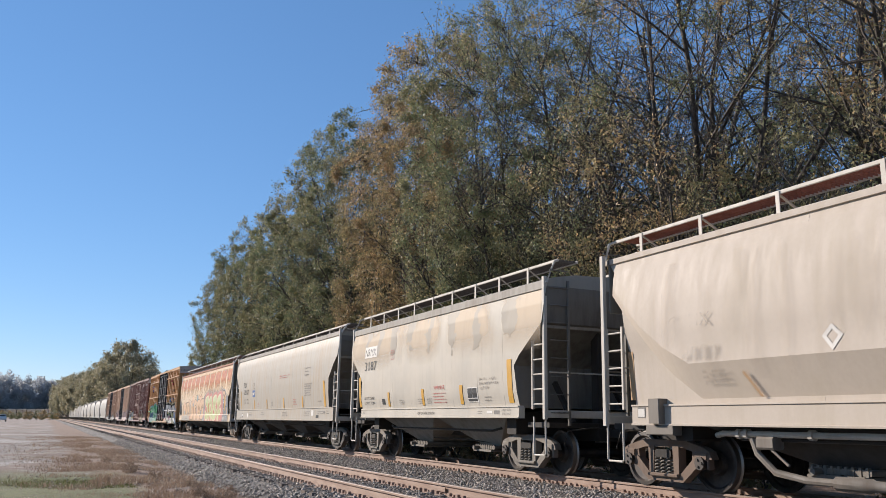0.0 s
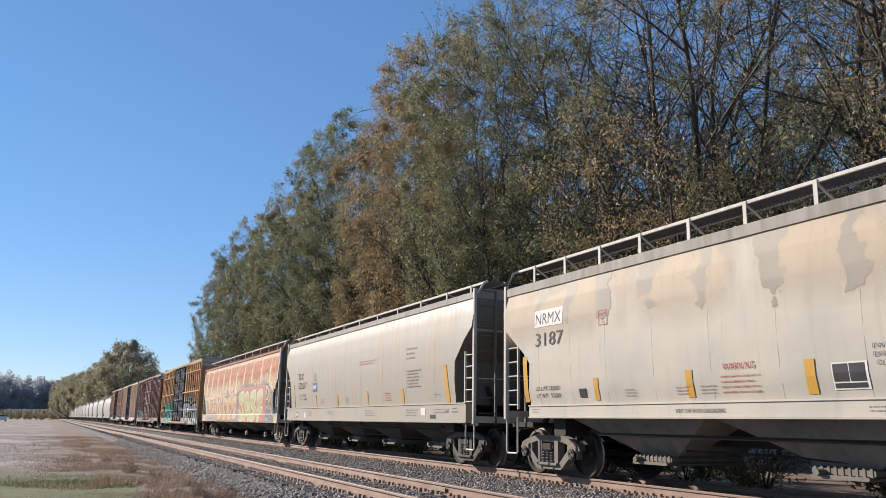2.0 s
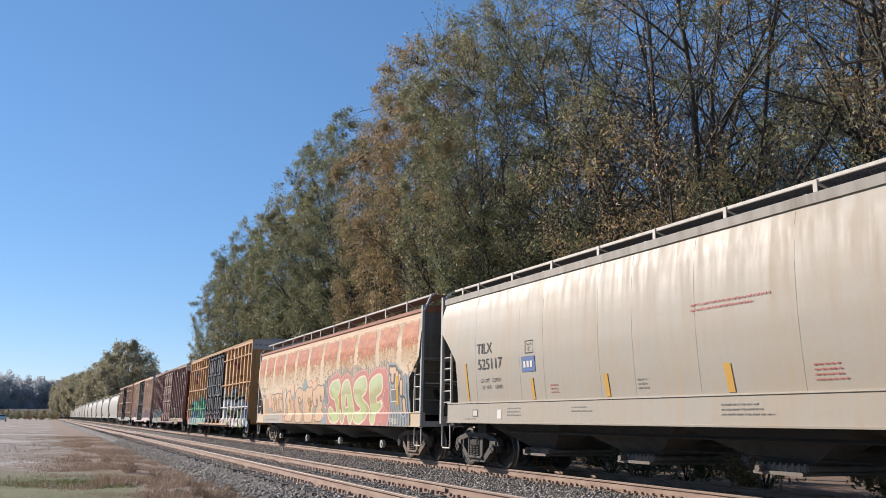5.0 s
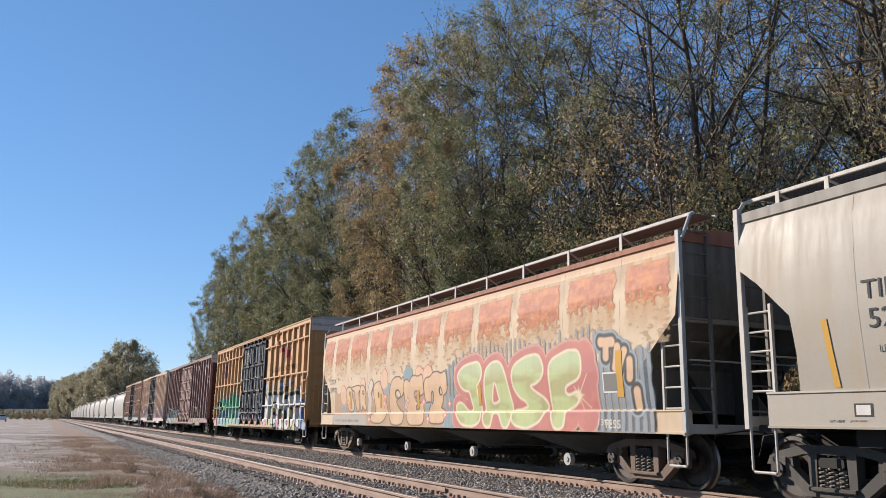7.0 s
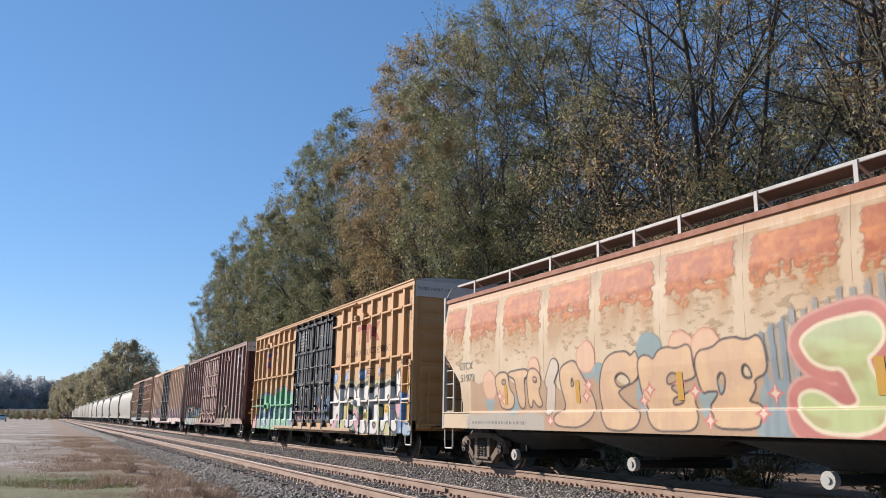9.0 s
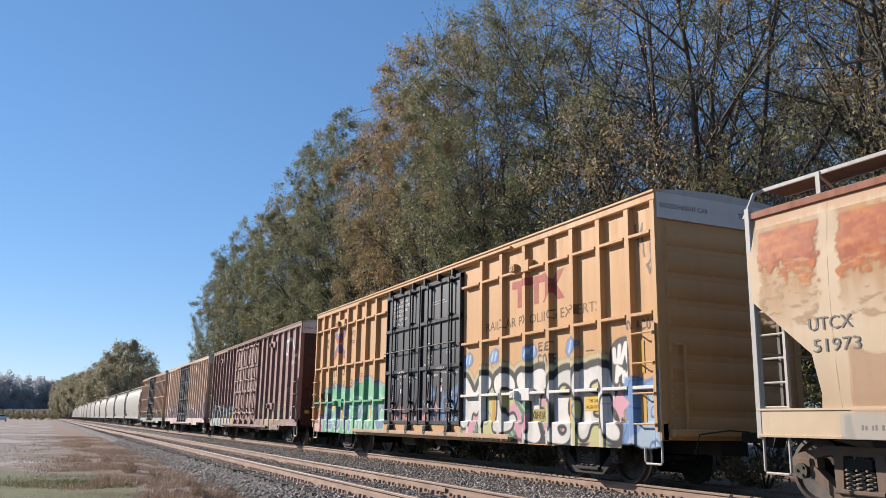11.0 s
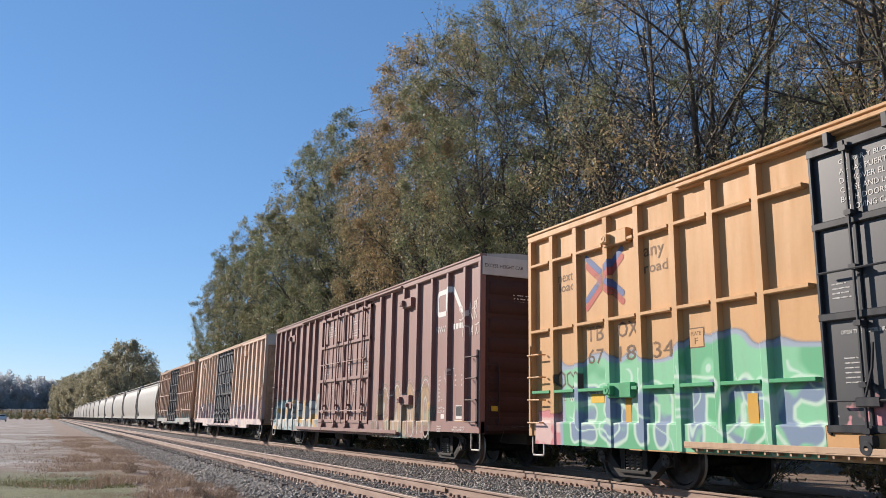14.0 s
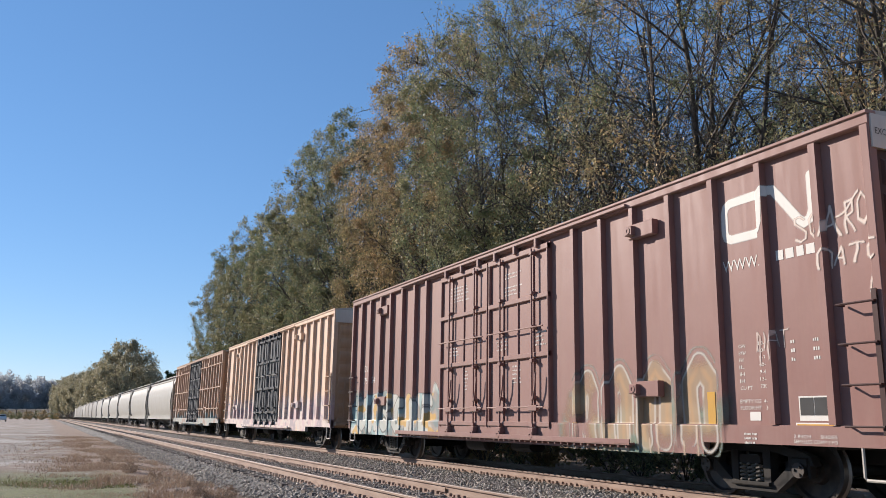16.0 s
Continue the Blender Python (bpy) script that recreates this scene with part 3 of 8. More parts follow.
def hopper(u0, u1, levels, roof, sill, bays, seams, posts, mats, trucks, label, lod=0, round_ports=False, walkway=(1.25, 4.40), grate=True, frame="cast", bulge=None):
    """A covered hopper from u0 to u1 along the train. levels: (z, half width, inset of the end) from the sill up."""
    c, h = (u0 + u1) / 2, (u1 - u0) / 2
    car = tagged(new("covered_hopper"), label, "freight car", "cars of the passing freight train")
    keyed_cars.append((car, c))
    # barrel
    g = Geo()
    ls = []
    for a, b in zip(levels, levels[1:]):
        for k in range(3):
            f = k / 3
            ls.append(tuple(a[i] + f * (b[i] - a[i]) for i in range(3)))
    ls.append(levels[-1])
    rings = []
    for z, x, i in ls:
        e = h - i
        ys = [-e + 2 * e * k / 12 for k in range(13)]
        dip = [0.0] * 13
        if lod == 0 and len(seams) > 4:
            # plates dip a little between the weld seams
            stops = [-e, *sorted(q - c for q in seams if abs(q - c) < e - 0.2), e]
            ys = [a + (b - a) * j / 4 for a, b in zip(stops, stops[1:]) for j in range(4)] + [e]
            dip = [0.003 * math.sin(math.pi * (j % 4) / 4) for j in range(len(ys))]
        rings.append([(-x + d, y, z) for y, d in zip(ys, dip)] + [(x - d, y, z) for y, d in zip(reversed(ys), reversed(dip))])
    g.loft(rings)
    if bulge:
        zl, zh, d = bulge
        sec = []
        ends = ((0.30, 3.30, 0.0), (0.75, 2.78, 0.30), (1.17, 2.32, 0.58), (1.75, 1.80, 0.85), (2.36, zl, 1.0))
        steps = [k / 12 * 0.775 for k in range(13)] + [0.80, 0.87, 0.94, 1.0]
        for y, low, f in [(-h + i, b, f) for i, b, f in ends] + [(h - i, b, f) for i, b, f in reversed(ends)]:
            zz = [zh - (zh - low) * k for k in steps]
            sec.append([(-(profile_x(levels, z) - 0.01 + d * f * fold(k)), y, z) for k, z in zip(steps, zz)] + [(-1.2, y, zz[-1]), (-1.2, y, zz[0])])
        g.loft(sec)
        g.loft([[(-x, y, z) for x, y, z in r] for r in sec])
    body = part("body", g, M[mats["body"]], car, smooth=28)
    # shade of the sloping end sheets is put in as a darker paint than the sides
    body.data.materials.append(M["end_shade"])
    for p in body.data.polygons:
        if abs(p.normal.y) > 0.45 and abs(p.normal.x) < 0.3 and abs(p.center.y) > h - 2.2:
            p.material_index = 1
    # weld seams and stiffeners
    for s in seams:
        for sx in (-1, 1) if lod == 0 else (-1,):
            w = Geo().path([(sx * (profile_x(levels, z) - 0.003), s - c, z) for z in (levels[0][0] + (levels[-1][0] - levels[0][0]) * k / 10 for k in range(11))], 0.006, 5)
            part("seam", w, M[mats["body"]], body)
    # roof
    z0, z1, z2, rx = roof
    g = Geo()
    e = h - 0.02
    prof = [(-rx + 0.05, z0), (-rx, z0 + 0.015), (-rx, z1 - 0.02), (-rx + 0.03, z1), (-rx + 0.22, z1 + 0.05), (-0.85, z2 - 0.02), (0, z2), (0.85, z2 - 0.02), (rx - 0.22, z1 + 0.05), (rx - 0.03, z1), (rx, z1 - 0.02), (rx, z0 + 0.015), (rx - 0.05, z0)]
    g.loft([[(x, y, z) for x, z in prof] for y in (-e, e)])
    top = part("roof", g, M[mats["roof"]], car)
    if lod < 2:
        for k in range(max(3, int(h))):
            y = -h + 1 + (2 * h - 2) * k / (max(3, int(h)) - 1)
            g = Geo().loft([[(0.38 * math.cos(a), y + 0.38 * math.sin(a), z) for a in (j * math.pi / 8 for j in range(16))] for z in (z2 - 0.03, z2 + 0.10)])
            part("hatch", g, M[mats["roof"]], top)
    # walkway with brackets
    wx, wz = walkway
    for sx in ((-1, 1) if lod < 2 else (-1,)):
        g = Geo()
        g.cbox(sx * (wx - 0.015), sx * (wx + 0.015), -h + 0.05, h - 0.05, wz - 0.06, wz, 0.008)
        g.cbox(sx * (wx - 0.50), sx * (wx - 0.47), -h + 0.05, h - 0.05, wz - 0.06, wz, 0.008)
        for e in (-1, 1):
            g.path([(sx * wx, e * (h - 0.05), wz - 0.03), (sx * (wx + 0.12), e * (h + 0.0), wz - 0.08), (sx * (rx - 0.02), e * (h + 0.02), z1 - 0.08)], 0.03, 6)
        rail = part("walkway_rail", g, M[mats["rail"]], car)
        if grate:
            g = Geo()
            n = int(2 * h / (0.075 if lod == 0 else 0.3))
            for k in range(n):
                y = -h + 0.1 + (2 * h - 0.2) * k / n
                g.box(sx * (wx - 0.015), sx * (wx - 0.47), y, y + 0.008, wz - 0.045, wz - 0.005)
            for k in range(1, 5):
                x = wx - 0.49 * k / 5
                g.box(sx * (x - 0.006), sx * (x + 0.006), -h + 0.08, h - 0.08, wz - 0.03, wz - 0.005)
            part("grating", g, M[mats.get("grate", "grate")], rail)
        else:
            g = Geo().box(sx * (wx - 0.02), sx * (wx - 0.47), -h + 0.06, h - 0.06, wz - 0.05, wz - 0.035)
            part("deck", g, M["grate"], rail)
        for p in posts:
            y = p - c
            g = Geo()
            g.plate([(y - 0.035, z1 - 0.02), (y + 0.035, z1 - 0.02), (y + 0.035, wz - 0.01), (y - 0.035, wz - 0.01)], sx * (wx + 0.015), sx * (wx + 0.03))
            g.bar((sx * (wx + 0.02), y, z1 + 0.0), (sx * (rx - 0.1), y, z1 + 0.02), 0.06, 0.02)
            g.bar((sx * wx, y, wz - 0.05), (sx * (wx - 0.5), y, z1 + 0.10), 0.04, 0.02)
            part("bracket", g, M[mats["rail"]], rail)
    # side sill
    s0, s1, si, sx_ = sill
    for sx in (-1, 1):
        prof = [(-0.14, s0 - 0.03), (0.025, s0 - 0.03), (0.028, s0 - 0.004), (0.002, s0 + 0.004), (0.0, s1 - 0.004), (0.022, s1 + 0.004), (0.020, s1 + 0.03), (-0.12, s1 + 0.03), (-0.14, s1)]
        g = Geo().loft([[(sx * (sx_ + a), y, z) for a, z in prof] for y in (-h + si, h - si)])
        part("side_sill", g, M[mats["body"]], car)
    # underframe
    part("centre_sill", Geo().cbox(-0.28, 0.28, -h + 0.1, h - 0.1, 0.70, 1.02, 0.02), M["steel_dark"], car)
    for e in (-1, 1):
        part("platform", Geo().cbox(-1.45, 1.45, e * (h - 0.12), e * (h - 0.95), 0.96, 1.06, 0.02), M["steel_dark"], car)
        part("bolster_beam", Geo().cbox(-1.35, 1.35, e * (h - 1.6), e * (h - 2.0), 0.80, 1.3, 0.03), M["steel_dark"], car)
        part("end_post", Geo().cbox(-0.16, 0.16, e * (h - 0.25), e * (h - 0.5), 1.0, levels[-2][0] - 0.4, 0.02), M["steel_dark"], car)
        for x in (-0.75, 0.75):
            part("brace", Geo().bar((x, e * (h - 0.3), 1.05), (x, e * (h - 1.0), 1.9), 0.09, 0.09), M["steel_dark"], car)
    if lod == 0:
        # the flat upper end sheet between the corner posts
        for e in (-1, 1):
            part("end_sheet", Geo().cbox(-1.50, 1.50, e * (h - 0.16), e * (h - 0.13), levels[-3][0] - 0.1, z1, 0.01), M["roof_b"], car)
        # brake pipes and rods slung under the sill
        part("brake_pipe", Geo().path([(-1.15, -h + 2.6, 0.92), (-1.22, -h + 2.9, 0.86), (-1.22, h - 2.9, 0.86), (-1.15, h - 2.6, 0.92)], 0.03, 8), M["steel_dark"], car)
        part("brake_rod", Geo().path([(-0.55, -h + 2.2, 0.52), (-0.75, -0.8, 0.62), (-0.75, 1.2, 0.62)], 0.022, 6), M["steel_dark"], car)
    # hopper bays
    for b in bays:
        y = b - c
        g = Geo()
        wy = 0.47 * (abs(bays[0] - bays[1]) if len(bays) > 1 else 3.0)
        g.loft([[(-x, y - w, z), (x, y - w, z), (x, y + w, z), (-x, y + w, z)] for x, w, z in ((1.28, wy, s0 + 0.06), (1.24, wy - 0.05, s0 - 0.05), (0.62, 0.42, 0.50), (0.60, 0.40, 0.46))])
        bay = part("bay", g, M["steel_dark" if round_ports else mats.get("bay", "bay")], car)
        g = Geo()
        if round_ports:
            for x in (-1.12, 1.12):
                cap = Geo().path([(x - 0.05, y, 0.36), (x + 0.05, y, 0.36)], 0.12, 14)
                cap.path([(x - 0.07, y, 0.36), (x + 0.07, y, 0.36)], 0.05, 8)
                part("outlet_cap", cap, M["galv"], bay)
            part("pipe", Geo().path([(-1.10, y, 0.36), (1.10, y, 0.36)], 0.08, 12), M["steel_dark"], bay)
        else:
            g.cbox(-0.82, 0.82, y - 0.50, y + 0.50, 0.42, 0.50, 0.015)
            g.cbox(-0.90, 0.90, y - 0.46, y + 0.46, 0.36, 0.41, 0.015)
            for x in (-0.80, 0.80):
                for k in range(9):
                    yy = y - 0.44 + 0.11 * k
                    g.box(x - 0.03, x + 0.03, yy - 0.02, yy + 0.02, 0.39, 0.53)
            g.path([(-0.98, y + 0.3, 0.44), (-0.70, y + 0.3, 0.44)], 0.05, 8)
            part("outlet", g, M["cast"], bay)
    # ends: ladders, steps, couplers, trucks
    for e in (-1, 1):
        for sx in ((-1, 1) if lod == 0 else (-1,)):
            g = Geo()
            g.cbox(sx * 1.545, sx * 1.618, e * (h - 0.012), e * (h - 0.115), s0 - 0.05, z1 + 0.06, 0.012)
            part("corner_post", g, M[mats["rail"]], car)
            if lod < 2:
                part("side_ladder", ladder_geo(sx * 1.56, e * (h - 0.10), e * (h - 0.56), s1 + 0.05, min(2.62, z0 - 0.9), 5), M["rung"], car)
                part("sill_step", step_geo(sx * 1.56, e * (h - 0.08), e * (h - 0.52), 0.42, s0), M["rung"], car)
            if lod == 0:
                g = Geo()
                for k in range(9):
                    z = 1.25 + 0.36 * k
                    g.path([(sx * 1.50, e * (h + 0.02), z), (sx * 1.05, e * (h + 0.02), z)], 0.014, 6)
                g.bar((sx * 1.05, e * (h + 0.0), 1.0), (sx * 1.05, e * (h + 0.0), z1), 0.05, 0.05)
                # end ladder takes the colour with the end's shade in it
                part("end_ladder", g, M["end_shade"], car)
        if lod == 0:
            g = Geo()
            g.path([(-1.5, e * (h - 0.02), 2.05), (1.5, e * (h - 0.02), 2.05)], 0.016, 6)
            g.cbox(-1.55, 1.55, e * (h + 0.01), e * (h - 0.05), s0 - 0.02, s0 + 0.13, 0.012)
            part("end_sill", g, M[mats["rail"]], car)
        part("coupler", coupler_geo(h, e), M["steel_dark"], car)
    if lod == 0:
        g = Geo()
        g.loft([[(0.35 + r * math.cos(a), -h + 0.10 + y, 1.95 + r * math.sin(a)) for a in (k * math.pi / 12 for k in range(24))] for r, y in ((0.26, 0), (0.29, 0.02), (0.26, 0.04), (0.235, 0.02), (0.26, 0))], caps=False)
        for k in range(4):
            a = k * math.pi / 4
            g.path([(0.35 + 0.26 * math.cos(a), -h + 0.12, 1.95 + 0.26 * math.sin(a)), (0.35 - 0.26 * math.cos(a), -h + 0.12, 1.95 - 0.26 * math.sin(a))], 0.012, 5)
        g.cbox(0.2, 0.5, -h + 0.15, -h + 0.4, 1.7, 2.2, 0.03)
        part("brake_wheel", g, M["steel_dark"], car)
    for ty in trucks:
        truck(car, ty - c, frame, lod < 2)
    return car, c, h


# ---- boxcars ----
def boxcar(u0, u1, ribs, door, mats, label, ledges=(), ztop=4.95, lod=0, z_end=0.80, z_mid=0.62, trucks=None, end_panel=True, rib_w=0.10, low=None):
    """A 60 ft boxcar. ribs: places of the posts along the train; door: from, to; ledges: heights of short horizontal stiffeners."""
    c, h = (u0 + u1) / 2, (u1 - u0) / 2
    car = tagged(new("boxcar"), label, "freight car", "cars of the passing freight train")
    keyed_cars.append((car, c))
    W, D = 1.49, 1.60
    tz = 3.2
    g = Geo()
    ys = [-h + 0.05 + (2 * h - 0.1) * k / 10 for k in range(11)]
    g.loft([[(-W, y, z) for y in ys] + [(W, y, z) for y in reversed(ys)] for z in (0.95, 2.2, 3.5, ztop - 0.06)])
    body = part("body", g, M[mats["body"]], car)
    # sills and top chords
    for s in (-1, 1):
        g = Geo()
        g.cbox(s * (W - 0.02), s * D, -h, h, ztop - 0.16, ztop - 0.02, 0.015)
        g.cbox(s * (W - 0.05), s * (D + 0.03), -h - 0.01, h + 0.01, ztop - 0.03, ztop + 0.02, 0.01)
        part("top_chord", g, M[mats["body"]], car)
        g = Geo()
        g.plate([(-h, z_end), (-h + tz, z_end), (-h + tz + 0.02, z_mid), (h - tz - 0.02, z_mid), (h - tz, z_end), (h, z_end), (h, 1.06), (-h, 1.06)], s * (W - 0.03), s * (D - 0.03))
        part("side_sill", g, M[mats["body"]], car)
        # a corner post at each end
        for e in (-1, 1):
            g = Geo().cbox(s * (W - 0.03), s * (D + 0.004), e * h, e * (h - 0.13), z_end - 0.006, ztop - 0.16, 0.012)
            part("corner_post", g, M[mats["body"]], car)
        if s == 1 and lod:
            continue
        for r in ribs:
            y = r - c
            g = Geo()
            g.loft([[(s * (W - 0.01), y - rib_w * 0.74, z), (s * D, y - rib_w * 0.62, z), (s * D, y + rib_w * 0.62, z), (s * (W - 0.01), y + rib_w * 0.74, z)] for z in (1.07, ztop - 0.17)])
            part("rib", g, M[mats["body"]], body)
        # short horizontal ledges between the posts
        edges = sorted([u0 + 0.06, *ribs, door[0], door[1], u1 - 0.06])
        for z in ledges:
            for a, b in zip(edges, edges[1:]):
                if a >= door[0] - 0.01 and b <= door[1] + 0.01 or b - a < 0.3:
                    continue
                g = Geo().cbox(s * (W - 0.01), s * (D + 0.02), a - c + 0.08, b - c - 0.08, z - 0.03, z + 0.03, 0.01)
                part("ledge", g, M[(low[0] if b <= door[0] + 0.01 else low[1]) if low and z < 2 else mats["body"]], body)
        # doors: two leaves with posts, stiffeners, lock bars and a track
        mid = (door[0] + door[1]) / 2
        for a, b in ((door[0], mid), (mid, door[1])):
            ya, yb = a - c + 0.03, b - c - 0.03
            dm, bm = M[mats["door"]], M[mats.get("bar", mats["door"])]
            leaf = part("door", Geo().box(s * (W - 0.02), s * (W + 0.05), ya, yb, 0.92, ztop - 0.24), dm, car)
            n = 4
            for k in range(n + 1):
                y = ya + (yb - ya) * k / n
                w = 0.055 if k in (0, n) else 0.03
                part("stile", Geo().cbox(s * (W + 0.03), s * (D - (0.0 if k in (0, n) else 0.03)), max(ya, y - w), min(yb, y + w), 0.95, ztop - 0.26, 0.012), bm, leaf)
            for z, t in ((1.02, 0.05), (2.42, 0.05), (3.62, 0.05), (ztop - 0.32, 0.06)):
                part("cross_rail", Geo().cbox(s * (W + 0.03), s * (D + 0.005), ya, yb, z - t, z + t, 0.012), bm, leaf)
            for f in (0.22, 0.75):
                y = ya + (yb - ya) * f
                g = Geo().path([(s * (D + 0.05), y, 0.88), (s * (D + 0.05), y, ztop - 0.3)], 0.022, 6)
                for z in (1.0, 1.55, 2.3, 3.0, 3.7, ztop - 0.4):
                    g.cbox(s * (D - 0.05), s * (D + 0.08), y - 0.05, y + 0.05, z - 0.035, z + 0.035, 0.01)
                part("lock_bar", g, bm, leaf)
                g = Geo().path([(s * (D + 0.06), y, 1.35), (s * (D + 0.08), y - 0.16, 1.75), (s * (D + 0.08), y - 0.2, 2.05)], 0.018, 6)
                g.cbox(s * (D + 0.02), s * (D + 0.09), y - 0.22, y + 0.10, 1.28, 1.40, 0.015)
                part("lever", g, bm, leaf)
                g = Geo().cbox(s * (D - 0.02), s * (D + 0.10), y - 0.09, y + 0.09, 0.82, 0.95, 0.02)
                g.ring_x(s * (D + 0.03), s * (D + 0.11), y, 0.80, 0.03, 0.085, 14)
                part("roller", g, bm, leaf)
            for z in (1.36, 2.98):
                part("crossbar", Geo().path([(s * (D + 0.07), ya + 0.1, z), (s * (D + 0.07), yb - 0.1, z)], 0.016, 6), bm, leaf)
            for f in (0.15, 0.5, 0.85):
                y = ya + (yb - ya) * f
                part("hanger", Geo().cbox(s * (W + 0.02), s * (D + 0.07), y - 0.05, y + 0.05, ztop - 0.30, ztop - 0.12, 0.015), bm, leaf)
        # lower door track on brackets
        ext = (door[1] - door[0]) / 2
        a, b = max(u0 + tz + 0.2, door[0] - ext) - c, min(u1 - tz - 0.2, door[1] + ext) - c
        g = Geo()
        g.cbox(s * (D - 0.02), s * (D + 0.10), a, b, 0.70, 0.745, 0.008)
        g.cbox(s * (D + 0.085), s * (D + 0.105), a, b, 0.72, 0.80, 0.005)
        for k in range(int((b - a) / 0.22)):
            y = a + 0.1 + 0.22 * k
            g.box(s * (D - 0.04), s * (D + 0.08), y, y + 0.03, 0.66, 0.71)
        part("door_track", g, M[low[2] if low else mats["body"]], car)
        g = Geo().cbox(s * (D - 0.03), s * (D + 0.06), a, b, ztop - 0.13, ztop - 0.08, 0.01)
        part("upper_track", g, M[mats["body"]], car)
        # jacking brackets on the panels, as pairs high and low
        for y in ((u0 + (door[0] - u0) * 0.60) - c, (u1 - (u1 - door[1]) * 0.42) - c):
            for z in (ztop - 0.62, 1.62):
                g = Geo()
                g.cbox(s * (W + 0.01), s * (D + 0.03), y - 0.32, y + 0.32, z - 0.13, z + 0.13, 0.015)
                g.cbox(s * (D + 0.0), s * (D + 0.13), y + 0.12, y + 0.30, z - 0.08, z + 0.08, 0.015)
                g.ring_x(s * (D + 0.02), s * (D + 0.14), y + 0.21, z, 0.03, 0.06, 10)
                part("stop_bracket", g, M[(low[0] if y < mid - c else low[1]) if low and z < 2 else mats["body"]], car)
        # grab irons and corner ladder
        g = Geo()
        for z in (1.05, 1.55, 2.05, 2.55):
            g.path([(s * (D - 0.08), -h + 0.08, z), (s * (D + 0.07), -h + 0.08, z), (s * (D + 0.07), -h + 0.62, z), (s * (D - 0.08), -h + 0.62, z)], 0.016, 6)
        g.bar((s * (D + 0.03), -h + 0.10, 0.95), (s * (D + 0.03), -h + 0.10, 2.7), 0.02, 0.07)
        part("side_ladder", g, M[mats["iron"]], car)
        g = Geo()
        for z in (1.05, 1.50, 1.95, 2.40):
            g.path([(s * (D - 0.08), h - 0.08, z), (s * (D + 0.07), h - 0.08, z), (s * (D + 0.07), h - 0.52, z), (s * (D - 0.08), h - 0.52, z)], 0.016, 6)
        g.bar((s * (D + 0.03), h - 0.10, 0.95), (s * (D + 0.03), h - 0.10, 2.6), 0.02, 0.05)
        part("side_ladder", g, M[mats["iron"]], car)
        for e in (-1, 1):
            part("sill_step", step_geo(s * (D - 0.05), e * (h - 0.08), e * (h - 0.50), 0.42, z_end), M["rung"], car)
    # roof
    g = Geo()
    g.loft([[(-D, y, ztop - 0.02), (-D, y, ztop + 0.02), (-0.8, y, ztop + 0.10), (0, y, ztop + 0.13), (0.8, y, ztop + 0.10), (D, y, ztop + 0.02), (D, y, ztop - 0.02)] for y in (-h, h)])
    part("roof", g, M[mats.get("roof", "galv")], car)
    # ends: corrugations, upper panel, ladder
    for e in (-1, 1):
        yb = e * (h - 0.05)
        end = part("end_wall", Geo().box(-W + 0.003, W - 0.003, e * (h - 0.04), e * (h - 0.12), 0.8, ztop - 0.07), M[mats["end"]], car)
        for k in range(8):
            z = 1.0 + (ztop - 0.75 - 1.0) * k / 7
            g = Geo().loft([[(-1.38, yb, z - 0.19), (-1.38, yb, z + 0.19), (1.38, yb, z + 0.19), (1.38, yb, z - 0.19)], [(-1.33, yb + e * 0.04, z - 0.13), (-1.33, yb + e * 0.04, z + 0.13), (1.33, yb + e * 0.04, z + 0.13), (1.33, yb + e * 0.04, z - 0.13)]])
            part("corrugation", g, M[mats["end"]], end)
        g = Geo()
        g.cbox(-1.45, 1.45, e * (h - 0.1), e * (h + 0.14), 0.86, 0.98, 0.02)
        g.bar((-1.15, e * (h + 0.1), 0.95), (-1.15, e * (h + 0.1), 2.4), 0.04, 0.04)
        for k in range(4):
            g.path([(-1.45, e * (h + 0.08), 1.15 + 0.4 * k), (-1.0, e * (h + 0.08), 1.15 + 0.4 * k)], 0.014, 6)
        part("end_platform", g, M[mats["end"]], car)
        if end_panel:
            part("end_panel", Geo().box(-1.56, 1.56, e * (h - 0.03), e * (h + 0.022), ztop - 0.47, ztop - 0.025), M["panel_white"], end, "white painted panel")
        part("coupler", coupler_geo(h + 0.25, e), M["steel_dark"], car)
    # underframe
    part("centre_sill", Geo().cbox(-0.30, 0.30, -h + 0.1, h - 0.1, 0.55, 0.98, 0.02), M["steel_dark"], car)
    for k in range(13):
        y = -h + 1.0 + (2 * h - 2.0) * k / 12
        part("cross_bearer", Geo().cbox(-1.45, 1.45, y - 0.05, y + 0.05, 0.76, 0.93, 0.02), M["steel_dark"], car)
    part("floor_plate", Geo().box(-1.46, 1.46, -h + 0.1, h - 0.1, 0.935, 0.99), M["steel_dark"], car)
    part("reservoir", Geo().path([(-1.0, 1.2, 0.55), (-1.0, 1.25, 0.55), (-1.0, 2.15, 0.55), (-1.0, 2.2, 0.55)], [0.1, 0.16, 0.16, 0.1], 12), M["steel_dark"], car)
    part("valve_box", Geo().cbox(-0.95, -0.55, -0.5, 0.3, 0.42, 0.70, 0.08), M["steel_dark"], car)
    for ty in trucks or (u0 + 2.75, u1 - 2.75):
        truck(car, ty - c, "steel_dark", lod < 2)
    return car, c, h


